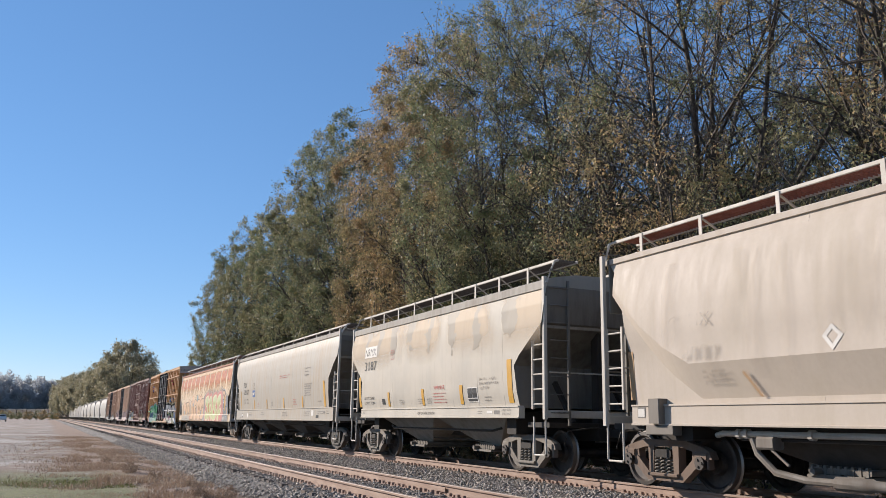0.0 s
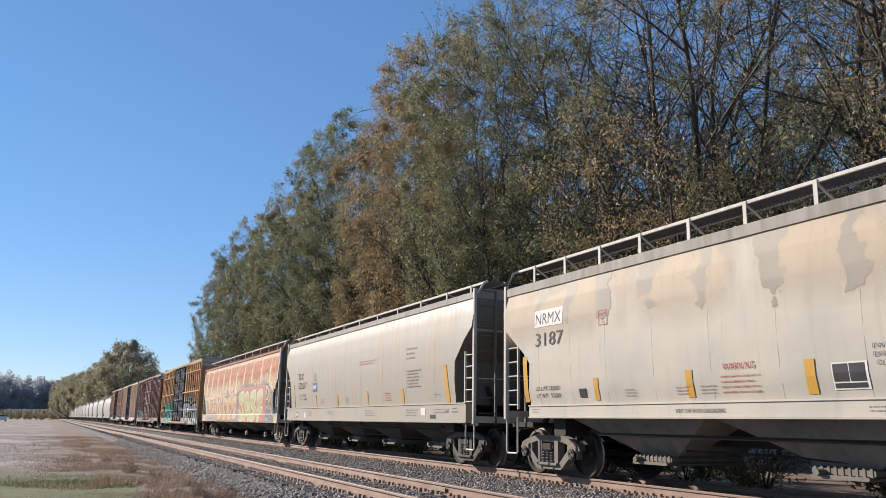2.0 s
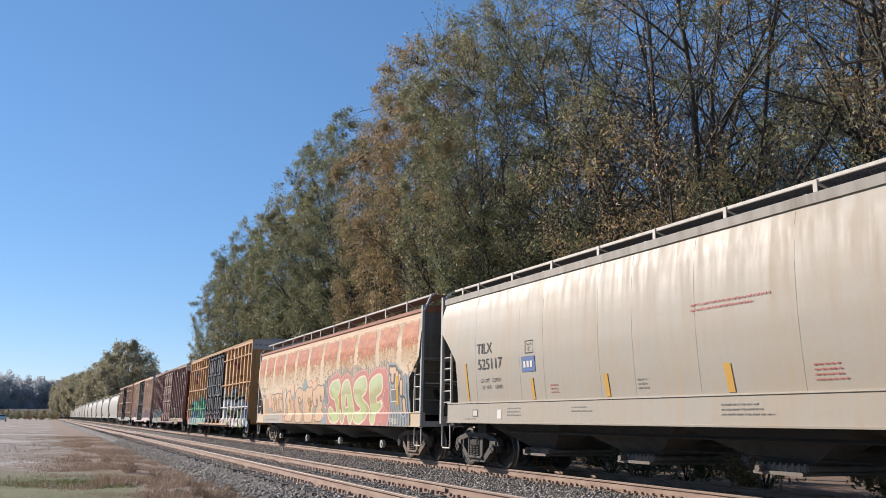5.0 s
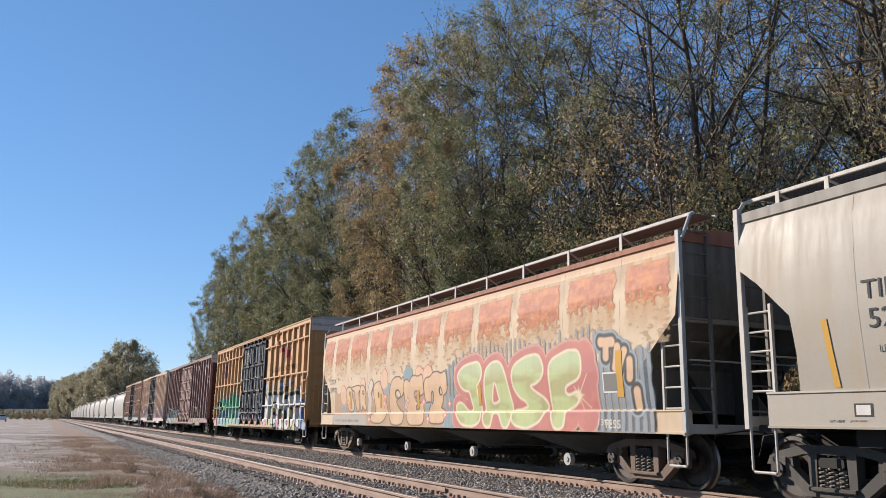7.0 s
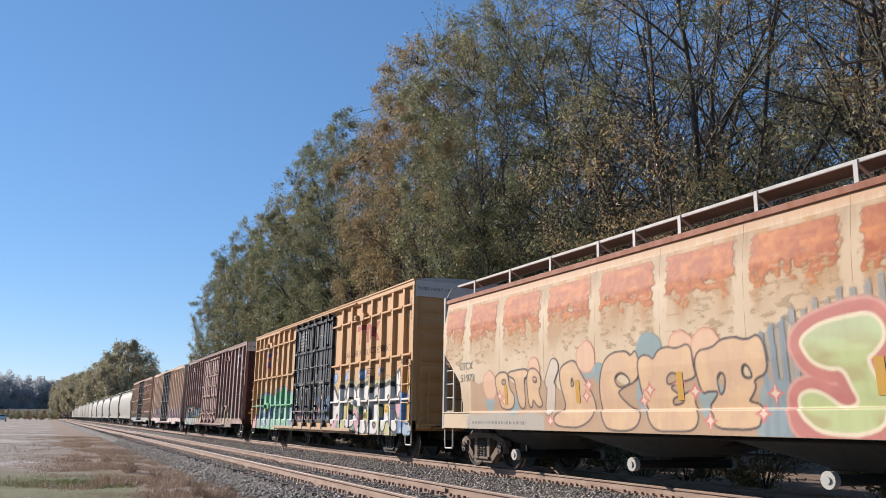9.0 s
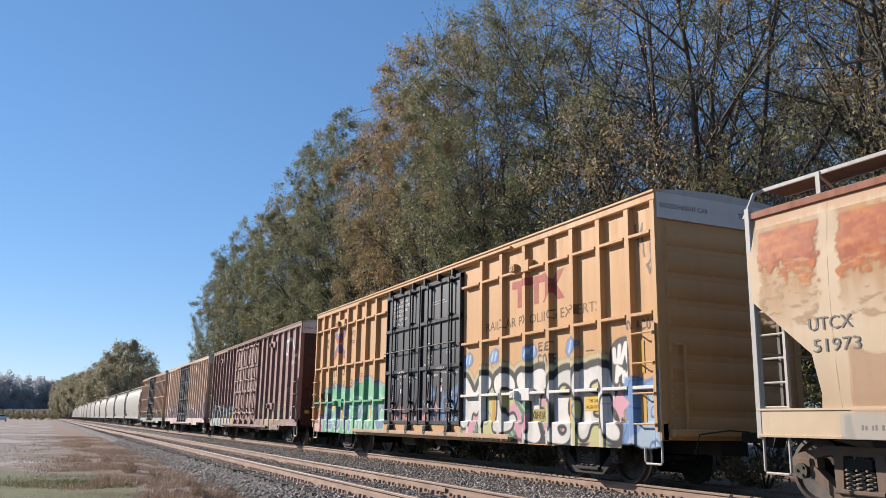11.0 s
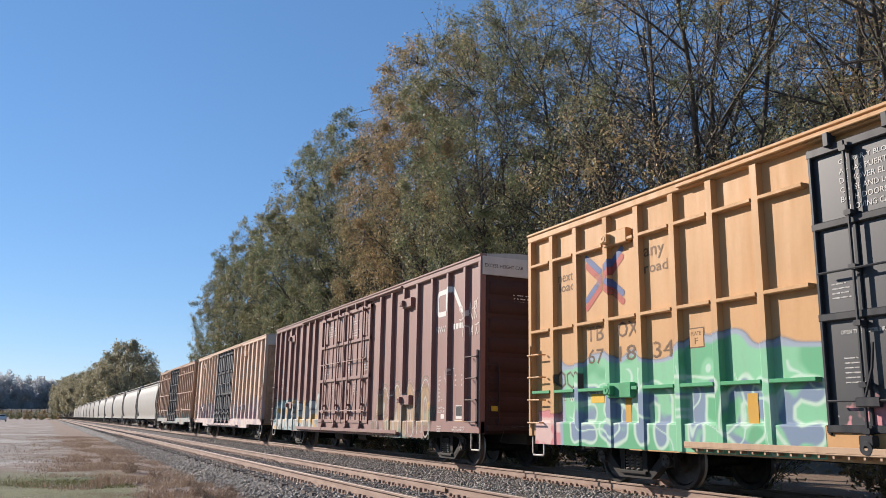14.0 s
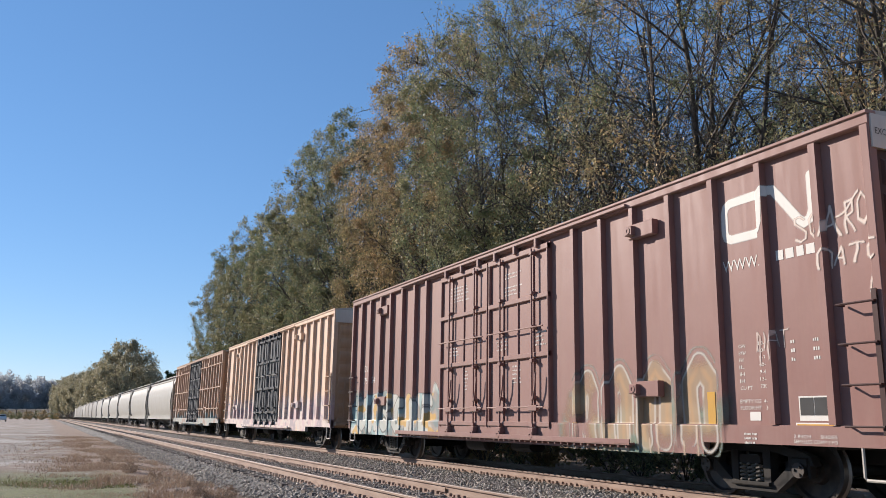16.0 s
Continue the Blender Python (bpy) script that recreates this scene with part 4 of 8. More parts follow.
# ---- the train, from the first car seen to the last ----
STD = {"body": "white_c", "roof": "roof_b", "rail": "rung"}
car_a = hopper(-45.4, -28.4, [(1.32, 1.44, 0.75), (2.2, 1.48, 0.68), (2.6, 1.55, 0.62), (3.1, 1.58, 0.58), (3.6, 1.54, 0.45), (3.9, 1.46, 0.12)], (3.88, 4.0, 4.12, 1.50), (1.06, 1.34, 0.7, 1.50), (-32.6, -36.9, -41.2), (-33.0, -37.0, -41.0),
               (-44.2, -42.4, -40.6, -38.8, -37.0, -35.4, -34.0, -32.3, -30.7, -29.2), {"body": "white_a", "roof": "white_a", "rail": "rung", "grate": "rusty"}, (-43.6, -29.4), "cream grey covered hopper with bulging smooth sides and rusty roof walkway", frame="cast_brown", bulge=(1.42, 3.85, 0.24))
car_b = hopper(-26.52, -14.66, [(1.36, 1.56, 1.08), (1.7, 1.63, 1.10), (2.24, 1.66, 1.17), (2.45, 1.66, 0.95), (3.05, 1.65, 0.08), (3.45, 1.62, 0.02), (3.80, 1.56, 0.0)], (3.74, 3.94, 4.10, 1.60), (1.17, 1.37, 1.06, 1.60), (-22.5, -18.6),
               (-16.18, -17.31, -18.42, -19.7, -21.01, -22.31, -23.65, -24.85), (-15.42, -16.6, -17.79, -19.0, -20.26, -21.5, -22.8, -24.01, -25.3), {"body": "white_b", "roof": "roof_b", "rail": "rung", "bay": "bay_pale"}, (-24.95, -15.65), "grey-white two-bay covered hopper with peeling stained sides")
car_c = hopper(-13.28, 3.86, [(1.46, 1.58, 1.0), (2.0, 1.63, 1.02), (2.5, 1.66, 0.97), (3.0, 1.66, 0.45), (3.26, 1.65, 0.10), (3.7, 1.61, 0.03), (4.0, 1.54, 0.02)], (3.95, 4.12, 4.22, 1.58), (1.05, 1.47, 0.45, 1.60), (-9.6, -6.2, -2.9, 0.5),
               (1.83, -0.16, -1.1, -2.96, -3.94, -5.49, -7.44, -9.22, -11.11), (3.3, 2.45, 0.8, -0.85, -2.5, -4.15, -5.84, -7.55, -9.3, -11.0, -12.4), STD, (-11.85, 2.85), frame="cast_dark", label="long pale grey covered hopper with clean smooth sides")
car_d = hopper(5.02, 24.10, [(1.24, 1.58, 1.10), (1.46, 1.61, 1.14), (1.97, 1.65, 1.06), (2.76, 1.66, 0.12), (3.3, 1.64, 0.06), (3.98, 1.56, 0.05)], (3.96, 4.08, 4.24, 1.60), (0.93, 1.25, 0.04, 1.61), (21.3, 17.2, 13.1, 9.0),
               (22.69, 21.1, 19.28, 17.54, 15.74, 13.9, 12.09, 10.26, 8.37, 6.58), (23.05, 21.3, 19.6, 17.9, 16.8, 15.6, 13.92, 12.2, 10.48, 8.7, 6.98), {"body": "rust_side", "roof": "rusty", "rail": "galv"}, (6.7, 22.9), "cream covered hopper streaked with orange rust and covered in graffiti", frame="cast_brown", round_ports=True, grate=False, walkway=(1.25, 4.50))
car_e = boxcar(26.08, 45.66, (44.78, 43.94, 42.96, 42.06, 41.15, 40.27, 39.35, 32.35, 31.4, 30.4, 29.48, 28.6, 27.72, 26.86), (33.40, 38.42), {"body": "tan", "door": "door_e", "bar": "black_door", "end": "tan", "iron": "tan"}, "tan-yellow high-cube boxcar with black double doors and graffiti", ledges=(4.26, 2.88, 1.65), low=("ink_white", "spray_green", "tan_old"))
# ends in the maroon darkened for their shade
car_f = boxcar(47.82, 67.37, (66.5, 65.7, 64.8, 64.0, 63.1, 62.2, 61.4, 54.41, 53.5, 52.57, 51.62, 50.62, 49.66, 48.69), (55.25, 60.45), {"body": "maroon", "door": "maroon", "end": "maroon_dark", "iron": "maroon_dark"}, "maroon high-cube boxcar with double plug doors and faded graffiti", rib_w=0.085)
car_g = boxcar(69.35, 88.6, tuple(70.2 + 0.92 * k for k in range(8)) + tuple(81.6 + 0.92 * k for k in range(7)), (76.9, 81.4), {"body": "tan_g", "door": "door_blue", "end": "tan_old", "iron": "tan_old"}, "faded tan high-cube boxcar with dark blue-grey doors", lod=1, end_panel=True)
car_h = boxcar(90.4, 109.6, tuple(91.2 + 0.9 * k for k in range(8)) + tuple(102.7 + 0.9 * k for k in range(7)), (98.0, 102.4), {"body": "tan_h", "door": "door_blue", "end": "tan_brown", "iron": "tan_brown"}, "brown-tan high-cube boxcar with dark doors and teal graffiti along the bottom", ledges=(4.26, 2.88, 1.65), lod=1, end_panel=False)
ROUND = [(1.2, 1.40, 0.9), (1.7, 1.56, 0.95), (2.3, 1.64, 0.8), (2.9, 1.65, 0.55), (3.5, 1.58, 0.35), (4.1, 1.36, 0.2)]


def plain_hopper(u0, u1, tone, lod=1, levels=ROUND):
    n = int((u1 - u0) / 4.2)
    bays = [u0 + (u1 - u0) * (k + 0.5) / n for k in range(n)]
    return hopper(u0, u1, levels, (4.06, 4.20, 4.34, 1.42), (0.98, 1.22, 0.5, 1.56), bays[1:-1] if n > 3 else bays, [u0 + (u1 - u0) * k / 5 for k in range(1, 5)] if lod < 2 else [],
                  [u0 + 0.8 + (u1 - u0 - 1.6) * k / 7 for k in range(8)] if lod < 2 else [], {"body": tone, "roof": tone, "rail": "rung"}, (u0 + 1.9, u1 - 1.9), "off-white covered hopper with rounded sides" if tone == "white_far" else "dull grey covered hopper with dusty rounded sides", lod=lod, walkway=(1.1, 4.52), grate=lod < 2)


u = 110.9
for k in range(5):
    plain_hopper(u, u + 17.6, "white_far", 1)
    u += 18.9
for k in range(9):
    plain_hopper(u, u + 16.6, "grey_far" if k % 4 else "white_far", 2, levels=[(1.2, 1.52, 1.1), (1.7, 1.60, 1.1), (2.4, 1.64, 1.0), (3.2, 1.63, 0.15), (4.1, 1.50, 0.1)])
    u += 17.9


def far_boxcar(u0, u1, tone):
    c, h = (u0 + u1) / 2, (u1 - u0) / 2
    car = tagged(new("boxcar"), "brown boxcar far back on the curve of the line", "freight car", "cars of the passing freight train")
    keyed_cars.append((car, c))
    g = Geo().box(-1.5, 1.5, -h, h, 0.85, 4.85)
    for k in range(12):
        y = -h + 0.4 + (2 * h - 0.8) * k / 11
        g.box(-1.58, 1.58, y - 0.07, y + 0.07, 1.0, 4.75)
    part("body", g, M[tone], car)
    part("roof", Geo().loft([[(-1.6, y, 4.84), (0, y, 5.0), (1.6, y, 4.84)] for y in (-h, h)]), M["galv"], car)
    part("door", Geo().box(-1.64, -1.49, -1.5, 1.5, 0.95, 4.6), M["black_door"], car)
    part("underframe", Geo().box(-0.3, 0.3, -h - 0.6, h + 0.6, 0.6, 0.9), M["steel_dark"], car)
    for y in (-h + 2.7, h - 2.7):
        truck(car, y, "steel_dark", False)


for k in range(18):
    far_boxcar(u, u + 18.9, ("tail_brown", "tail_grey", "tail_brown", "tail_rust", "tail_grey")[(k * 3 + k // 4) % 5])
    u += 20.5


# ---- graffiti films and stencilled markings ----
class Canvas:
    """A film of spray paint over part of a car's side: v from the car's rear end forwards, z up."""

    def __init__(self, v0, v1, z0, z1, step=0.02, extra=(), seed=1):
        vs = np.unique(np.round(np.concatenate([np.arange(v0, v1 + step, step), np.array([e for e in extra if v0 < e < v1])]), 4))
        self.vs, self.zs = vs, np.arange(z0, z1 + step, step)
        self.v, self.z = np.meshgrid(vs, self.zs)
        self.rgb = np.zeros(self.v.shape + (3,))
        self.a = np.zeros(self.v.shape)
        self.seed = seed

    def noise(self, scale, seed=0, v=None, z=None, octaves=2):
        v, z = (self.v if v is None else v), (self.z if z is None else z)
        out, amp, tot = 0.0, 1.0, 0.0
        for o in range(octaves):
            r = np.random.RandomState(self.seed * 97 + seed * 13 + o).rand(64, 64)
            x, y = v * scale * 2 ** o + 31.7 * o, z * scale * 2 ** o + 11.3 * o
            i, j = np.floor(x).astype(int), np.floor(y).astype(int)
            f, g = x - i, y - j
            f, g = f * f * (3 - 2 * f), g * g * (3 - 2 * g)
            q = lambda a, b: r[a % 64, b % 64]
            out = out + amp * ((q(i, j) * (1 - f) + q(i + 1, j) * f) * (1 - g) + (q(i, j + 1) * (1 - f) + q(i + 1, j + 1) * f) * g)
            tot += amp
            amp *= 0.5
        return out / tot

    def field(self, pieces, wobble=0.05, scale=2.5, seed=5):
        v = self.v + wobble * 2 * (self.noise(scale, seed) - 0.5)
        z = self.z + wobble * 2 * (self.noise(scale, seed + 1) - 0.5)
        d = np.full(v.shape, 9.0)
        for (ax, az), (bx, bz) in pieces:
            px, pz, qx, qz = v - ax, z - az, bx - ax, bz - az
            h = np.clip((px * qx + pz * qz) / max(1e-9, qx * qx + qz * qz), 0, 1)
            d = np.minimum(d, np.hypot(px - qx * h, pz - qz * h))
        return d

    def shape(self, outline, *holes, wobble=0.02, rounds=2):
        """Signed distance to a rounded outline, less its holes: negative inside."""
        d, odd = np.full(self.v.shape, 9.0), np.zeros(self.v.shape, bool)
        v = self.v + wobble * 2 * (self.noise(2.5, 5) - 0.5)
        z = self.z + wobble * 2 * (self.noise(2.5, 6) - 0.5)
        for ring in (outline, *holes):
            for _ in range(rounds):
                ring = [(a[0] * f + b[0] * (1 - f), a[1] * f + b[1] * (1 - f)) for a, b in zip(ring, (*ring[1:], ring[0])) for f in (0.75, 0.25)]
            for (ax, az), (bx, bz) in zip(ring, (*ring[1:], ring[0])):
                px, pz, qx, qz = v - ax, z - az, bx - ax, bz - az
                h = np.clip((px * qx + pz * qz) / max(1e-9, qx * qx + qz * qz), 0, 1)
                d = np.minimum(d, np.hypot(px - qx * h, pz - qz * h))
                if az != bz:
                    odd ^= ((az > z) != (bz > z)) & (px < qx * pz / qz)
        return np.where(odd, -d, d)

    def star(self, v, z, size):
        """A four-pointed sparkle, as a distance from 0 in its middle to 1 at its edge."""
        return (np.abs(self.v - v) ** 0.55 + np.abs(self.z - z) ** 0.55) / size ** 0.55

    def cover(self, mask, color):
        m = np.clip(mask, 0, 1)
        color = np.asarray(color, float)
        c = color if color.ndim == 3 else np.broadcast_to(color, self.rgb.shape)
        na = self.a + m * (1 - self.a)
        w = np.where(na > 1e-6, m / np.maximum(na, 1e-6), 0)[..., None]
        self.rgb = self.rgb * (1 - w) + c * w
        self.a = na

    def step(self, f, lo, hi):
        t = np.clip((f - lo) / (hi - lo), 0, 1)
        return t * t * (3 - 2 * t)

    def disc(self, d, r, soft=0.014):
        return self.step(-d, -r - soft, -r + soft)

    def zone(self, v0, v1, z0, z1, rag=0.0, scale=1.6, seed=9, soft=0.03):
        z = self.z + rag * 2 * (self.noise(scale, seed) - 0.5)
        v = self.v + 0.5 * rag * (self.noise(scale, seed + 2) - 0.5)
        return self.step(v, v0 - soft, v0 + soft) * self.step(-v, -v1 - soft, -v1 + soft) * self.step(z, z0 - soft, z0 + soft) * self.step(-z, -z1 - soft, -z1 + soft)

    def blend(self, f, a, b):
        return np.asarray(a, float) * (1 - f[..., None]) + np.asarray(b, float) * f[..., None]

    def build(self, car, rear, half, label, name="graffiti", lift=0.004):
        """half(v, z): how far the side stands out from the car's middle. lift: how thick the paint under and in the film is."""
        # carry each colour a little past its edge, so that edges thin out without darkening
        for _ in range(2):
            known = self.a > 0.004
            total, count = np.zeros_like(self.rgb), np.zeros(self.a.shape)
            for ax in (0, 1):
                for step in (1, -1):
                    m = np.roll(known, step, ax)
                    total += np.roll(self.rgb, step, ax) * m[..., None]
                    count += m
            grow = ~known & (count > 0)
            self.rgb[grow] = (total / np.maximum(count, 1)[..., None])[grow]
            self.a[grow] = np.maximum(self.a[grow], 0.005)
        x = -(half(self.v, self.z) + lift)
        n, m = self.v.shape
        co = np.stack([x, rear - self.v, self.z], 2).reshape(-1, 3)
        i = np.arange(n * m).reshape(n, m)
        cells = np.maximum.reduce([self.a[:-1, :-1], self.a[1:, :-1], self.a[:-1, 1:], self.a[1:, 1:]]) > 0.03
        quad = np.stack([i[:-1, :-1], i[1:, :-1], i[1:, 1:], i[:-1, 1:]], 2)[cells]
        used, inv = np.unique(quad, return_inverse=True)
        me = bpy.data.meshes.new(name)
        me.vertices.add(len(used))
        me.vertices.foreach_set("co", co[used].ravel())
        me.loops.add(quad.size)
        me.loops.foreach_set("vertex_index", inv.ravel())
        me.polygons.add(len(quad))
        me.polygons.foreach_set("loop_start", np.arange(len(quad)) * 4)
        me.update(calc_edges=True)
        at = me.color_attributes.new("paint", "FLOAT_COLOR", "POINT")
        at.data.foreach_set("color", np.concatenate([self.rgb.reshape(-1, 3), self.a.reshape(-1, 1)], 1)[used].astype(np.float32).ravel())
        me.materials.append(M["spray"])
        part(name, me, None, car, label)


def rib_side(ribs, u1, w=1.49, d=1.60, rib_w=0.074, lo=0.062):
    centres = np.array([u1 - r for r in ribs])

    def half(v, z):
        t = np.min(np.abs(v[..., None] - centres), axis=2)
        x = np.where(t < lo, d, np.where(t < rib_w, d - (d - w) * (t - lo) / (rib_w - lo), w))
        x = np.where(z < 1.07, np.maximum(x, d - 0.03), x)
        return np.where((v < 0.135) | (v > (19.56 - 0.135)), d + 0.006, x)
    return half, [c + s for c in centres for s in (-rib_w, -lo, lo, rib_w)]


def plain_side(levels, sill):
    zs = np.array([l[0] for l in levels])
    xs = np.array([l[1] for l in levels])

    def half(v, z):
        x = np.interp(z, zs, xs) + 0.0005
        return np.where(z < sill[1] + 0.032, sill[3] + 0.022, x)
    return half


LEVELS_D = [(1.24, 1.58), (1.46, 1.61), (1.97, 1.65), (2.76, 1.66), (3.3, 1.64), (3.98, 1.56)]
SILL_D = (0.93, 1.25, 0.04, 1.61)


def graffiti_rust_car():
    k = Canvas(1.3, 18.4, 0.905, 2.95, 0.02, seed=3)
    n1, n2 = k.noise(1.2, 1), k.noise(2.8, 2, octaves=3)
    stripes = k.step(np.sin(k.v * 2 * np.pi / 0.19 + 3 * (n1 - 0.5)), -0.2, 0.15)
    # washes behind the tan word
    k.cover(k.zone(1.6, 10.7, 0.5, 1.85, 0.30) * 0.75, (0.60, 0.40, 0.25))
    k.cover(k.zone(1.4, 4.8, 0.5, 1.22, 0.05) * 0.7, (0.42, 0.42, 0.38))
    for v, z, r in ((6.31, 2.04, 0.22), (6.72, 1.92, 0.20), (9.45, 1.45, 0.30), (10.68, 1.34, 0.36), (10.6, 1.02, 0.30), (3.57, 1.43, 0.22), (5.95, 1.40, 0.25), (7.98, 1.50, 0.30), (8.05, 2.22, 0.34), (2.5, 1.50, 0.22)):
        d = np.hypot(k.v - v, k.z - z) + 0.16 * (n2 - 0.5)
        k.cover(0.85 * k.disc(d, r, 0.03), (0.27, 0.37, 0.38))
    for v, z, r in ((6.25, 2.25, 0.30), (8.85, 2.20, 0.30), (9.40, 2.20, 0.32), (4.45, 2.12, 0.24), (2.55, 1.85, 0.32)):
        d = np.hypot(k.v - v, k.z - z) + 0.10 * (n2 - 0.5)
        k.cover(k.disc(d, r, 0.02), (0.62, 0.30, 0.20))
        k.cover(k.disc(d, r - 0.03, 0.02), (0.70, 0.45, 0.29))
    # grey streaks that stand up round both words
    k.cover(k.zone(10.45, 11.5, 0.5, 2.35, 0.30, 4.0, 31) * (0.30 + 0.60 * stripes), (0.24, 0.29, 0.32))
    k.cover(k.zone(11.0, 17.0, 0.9, 2.72, 0.20, 5.0, 33) * 0.75 * stripes, (0.36, 0.35, 0.32))
    k.cover(k.zone(16.4, 18.35, 0.5, 2.25, 0.25, 4.0, 35) * (0.45 + 0.5 * stripes), (0.27, 0.31, 0.34))
    tan_c = k.shape(((6.69, 1.32), (6.64, 1.63), (6.73, 1.96), (6.90, 2.20), (7.20, 2.30), (7.49, 2.27), (7.59, 2.16), (7.75, 2.31), (7.84, 1.79), (7.18, 1.63), (7.24, 1.52), (7.51, 1.31), (7.82, 1.26), (7.64, 0.95), (6.91, 0.93), (6.73, 1.10)),
                ((7.10, 1.79), (7.16, 1.90), (7.32, 1.93), (7.49, 1.84), (7.54, 1.71), (7.24, 1.65)))
    tan_e = k.shape(((7.93, 1.31), (7.81, 1.60), (7.74, 2.05), (7.87, 2.17), (8.07, 2.15), (8.16, 2.06), (8.29, 2.23), (8.51, 2.28), (8.71, 2.21), (9.07, 2.31), (9.11, 1.89), (9.13, 1.74), (8.75, 1.69), (8.50, 1.63), (8.77, 1.48), (8.97, 1.55), (9.12, 1.56), (9.03, 1.36), (9.15, 1.19), (9.08, 0.97), (8.67, 0.94), (8.17, 0.94), (7.97, 1.11)),
                ((8.47, 1.65), (8.46, 1.79), (8.59, 1.86), (8.73, 1.82), (8.77, 1.72)),
                ((8.58, 1.47), (8.55, 1.34), (8.82, 1.36), (8.83, 1.50)))
    tan_last = k.shape(((9.12, 2.15), (9.54, 2.17), (9.68, 2.27), (9.94, 2.30), (10.17, 2.22), (10.49, 2.33), (10.60, 1.77), (10.28, 1.69), (10.33, 1.60), (10.22, 1.45), (10.14, 1.38), (10.40, 1.34), (10.40, 1.15), (10.32, 0.99), (9.47, 1.00), (9.49, 1.19), (9.34, 1.31), (9.50, 1.43), (9.60, 1.54), (9.40, 1.55), (9.18, 1.48)),
                ((9.60, 1.54), (9.57, 1.74), (9.66, 1.83), (9.76, 1.76), (9.72, 1.54), (9.63, 1.47)),
                ((10.07, 1.76), (10.08, 1.87), (10.16, 1.91), (10.25, 1.83), (10.28, 1.71), (10.14, 1.70)))
    tan_a = k.shape(((5.56, 1.33), (5.42, 1.66), (5.39, 1.98), (5.47, 2.13), (5.89, 2.24), (6.06, 2.00), (6.30, 1.74), (6.53, 1.34), (6.36, 1.10), (5.93, 0.97), (5.21, 0.99), (5.13, 1.20)),
                ((5.73, 1.71), (5.79, 1.94), (5.87, 1.73)))
    tan_b = k.shape(((2.99, 1.44), (2.87, 1.74), (2.80, 2.00), (2.99, 2.11), (3.30, 2.11), (3.39, 2.01), (3.44, 1.72), (3.64, 1.60), (3.57, 1.39), (3.35, 1.32), (3.06, 1.35)),
                ((3.11, 1.85), (3.11, 1.97), (3.28, 1.96), (3.28, 1.84)))
    tan_tee = k.shape(((3.46, 2.01), (3.35, 2.10), (4.02, 2.16), (4.24, 2.09), (4.15, 1.99), (4.02, 1.95), (4.06, 1.34), (3.80, 1.35), (3.71, 1.71), (3.67, 1.97)))
    tan_r = k.shape(((4.15, 2.09), (4.45, 2.16), (4.69, 2.01), (4.69, 1.79), (4.56, 1.67), (4.74, 1.38), (4.52, 1.34), (4.36, 1.53), (4.31, 1.34), (4.16, 1.37)),
                ((4.40, 1.86), (4.41, 1.98), (4.55, 1.95), (4.55, 1.84)))
    for letter in (tan_c, tan_e, tan_last, tan_a, tan_b, tan_tee, tan_r):
        k.cover(k.disc(letter, 0.022, 0.012), (0.09, 0.07, 0.065))
        k.cover(k.disc(letter, -0.014, 0.012), k.blend(k.step(n2, 0.35, 0.65), (0.70, 0.47, 0.27), (0.64, 0.42, 0.26)))
    # a figure of plain shapes between the letters
    f = k.field([((4.98, 1.35), (5.06, 1.72)), ((5.0, 1.85), (5.2, 2.12))], 0.03)
    k.cover(k.disc(f, 0.17), (0.10, 0.085, 0.08))
    k.cover(k.disc(f, 0.145), (0.62, 0.52, 0.42))
    big_j = k.shape(((11.13, 2.15), (11.40, 2.31), (11.89, 2.40), (12.21, 2.42), (12.37, 2.27), (12.37, 2.09), (12.22, 1.93), (12.09, 1.86), (12.26, 1.53), (12.36, 1.33), (12.21, 0.97), (11.37, 0.96), (11.12, 1.12), (11.00, 1.32), (11.06, 1.46), (11.25, 1.52), (11.44, 1.44), (11.67, 1.24), (11.94, 1.33), (11.85, 1.56), (11.74, 1.78), (11.53, 1.76), (11.31, 1.86), (11.19, 2.00)))
    big_a = k.shape(((12.57, 1.33), (12.48, 1.65), (12.49, 1.96), (12.58, 2.21), (12.80, 2.33), (13.10, 2.37), (13.30, 2.29), (13.42, 2.11), (13.56, 1.81), (13.67, 1.52), (13.75, 1.33), (13.55, 0.94), (13.32, 0.94), (13.21, 1.13), (13.14, 1.26), (12.89, 1.27), (12.82, 1.10), (12.75, 0.93), (12.49, 0.97), (12.39, 1.20)),
                ((12.86, 1.42), (12.87, 1.64), (12.91, 1.84), (12.98, 1.92), (13.06, 1.85), (13.14, 1.63), (13.20, 1.50)))
    big_s = k.shape(((14.16, 1.31), (14.40, 1.37), (14.27, 1.49), (14.03, 1.56), (13.84, 1.71), (13.75, 1.90), (13.74, 2.09), (13.89, 2.27), (14.21, 2.36), (14.57, 2.40), (14.85, 2.40), (14.96, 2.26), (15.00, 2.10), (14.94, 1.95), (14.74, 1.85), (14.44, 1.79), (14.66, 1.68), (14.92, 1.58), (15.08, 1.47), (15.17, 1.34), (14.99, 1.24), (14.82, 1.08), (14.55, 0.99), (14.28, 0.94), (13.92, 0.97), (13.71, 1.06), (13.68, 1.17), (13.75, 1.27)))
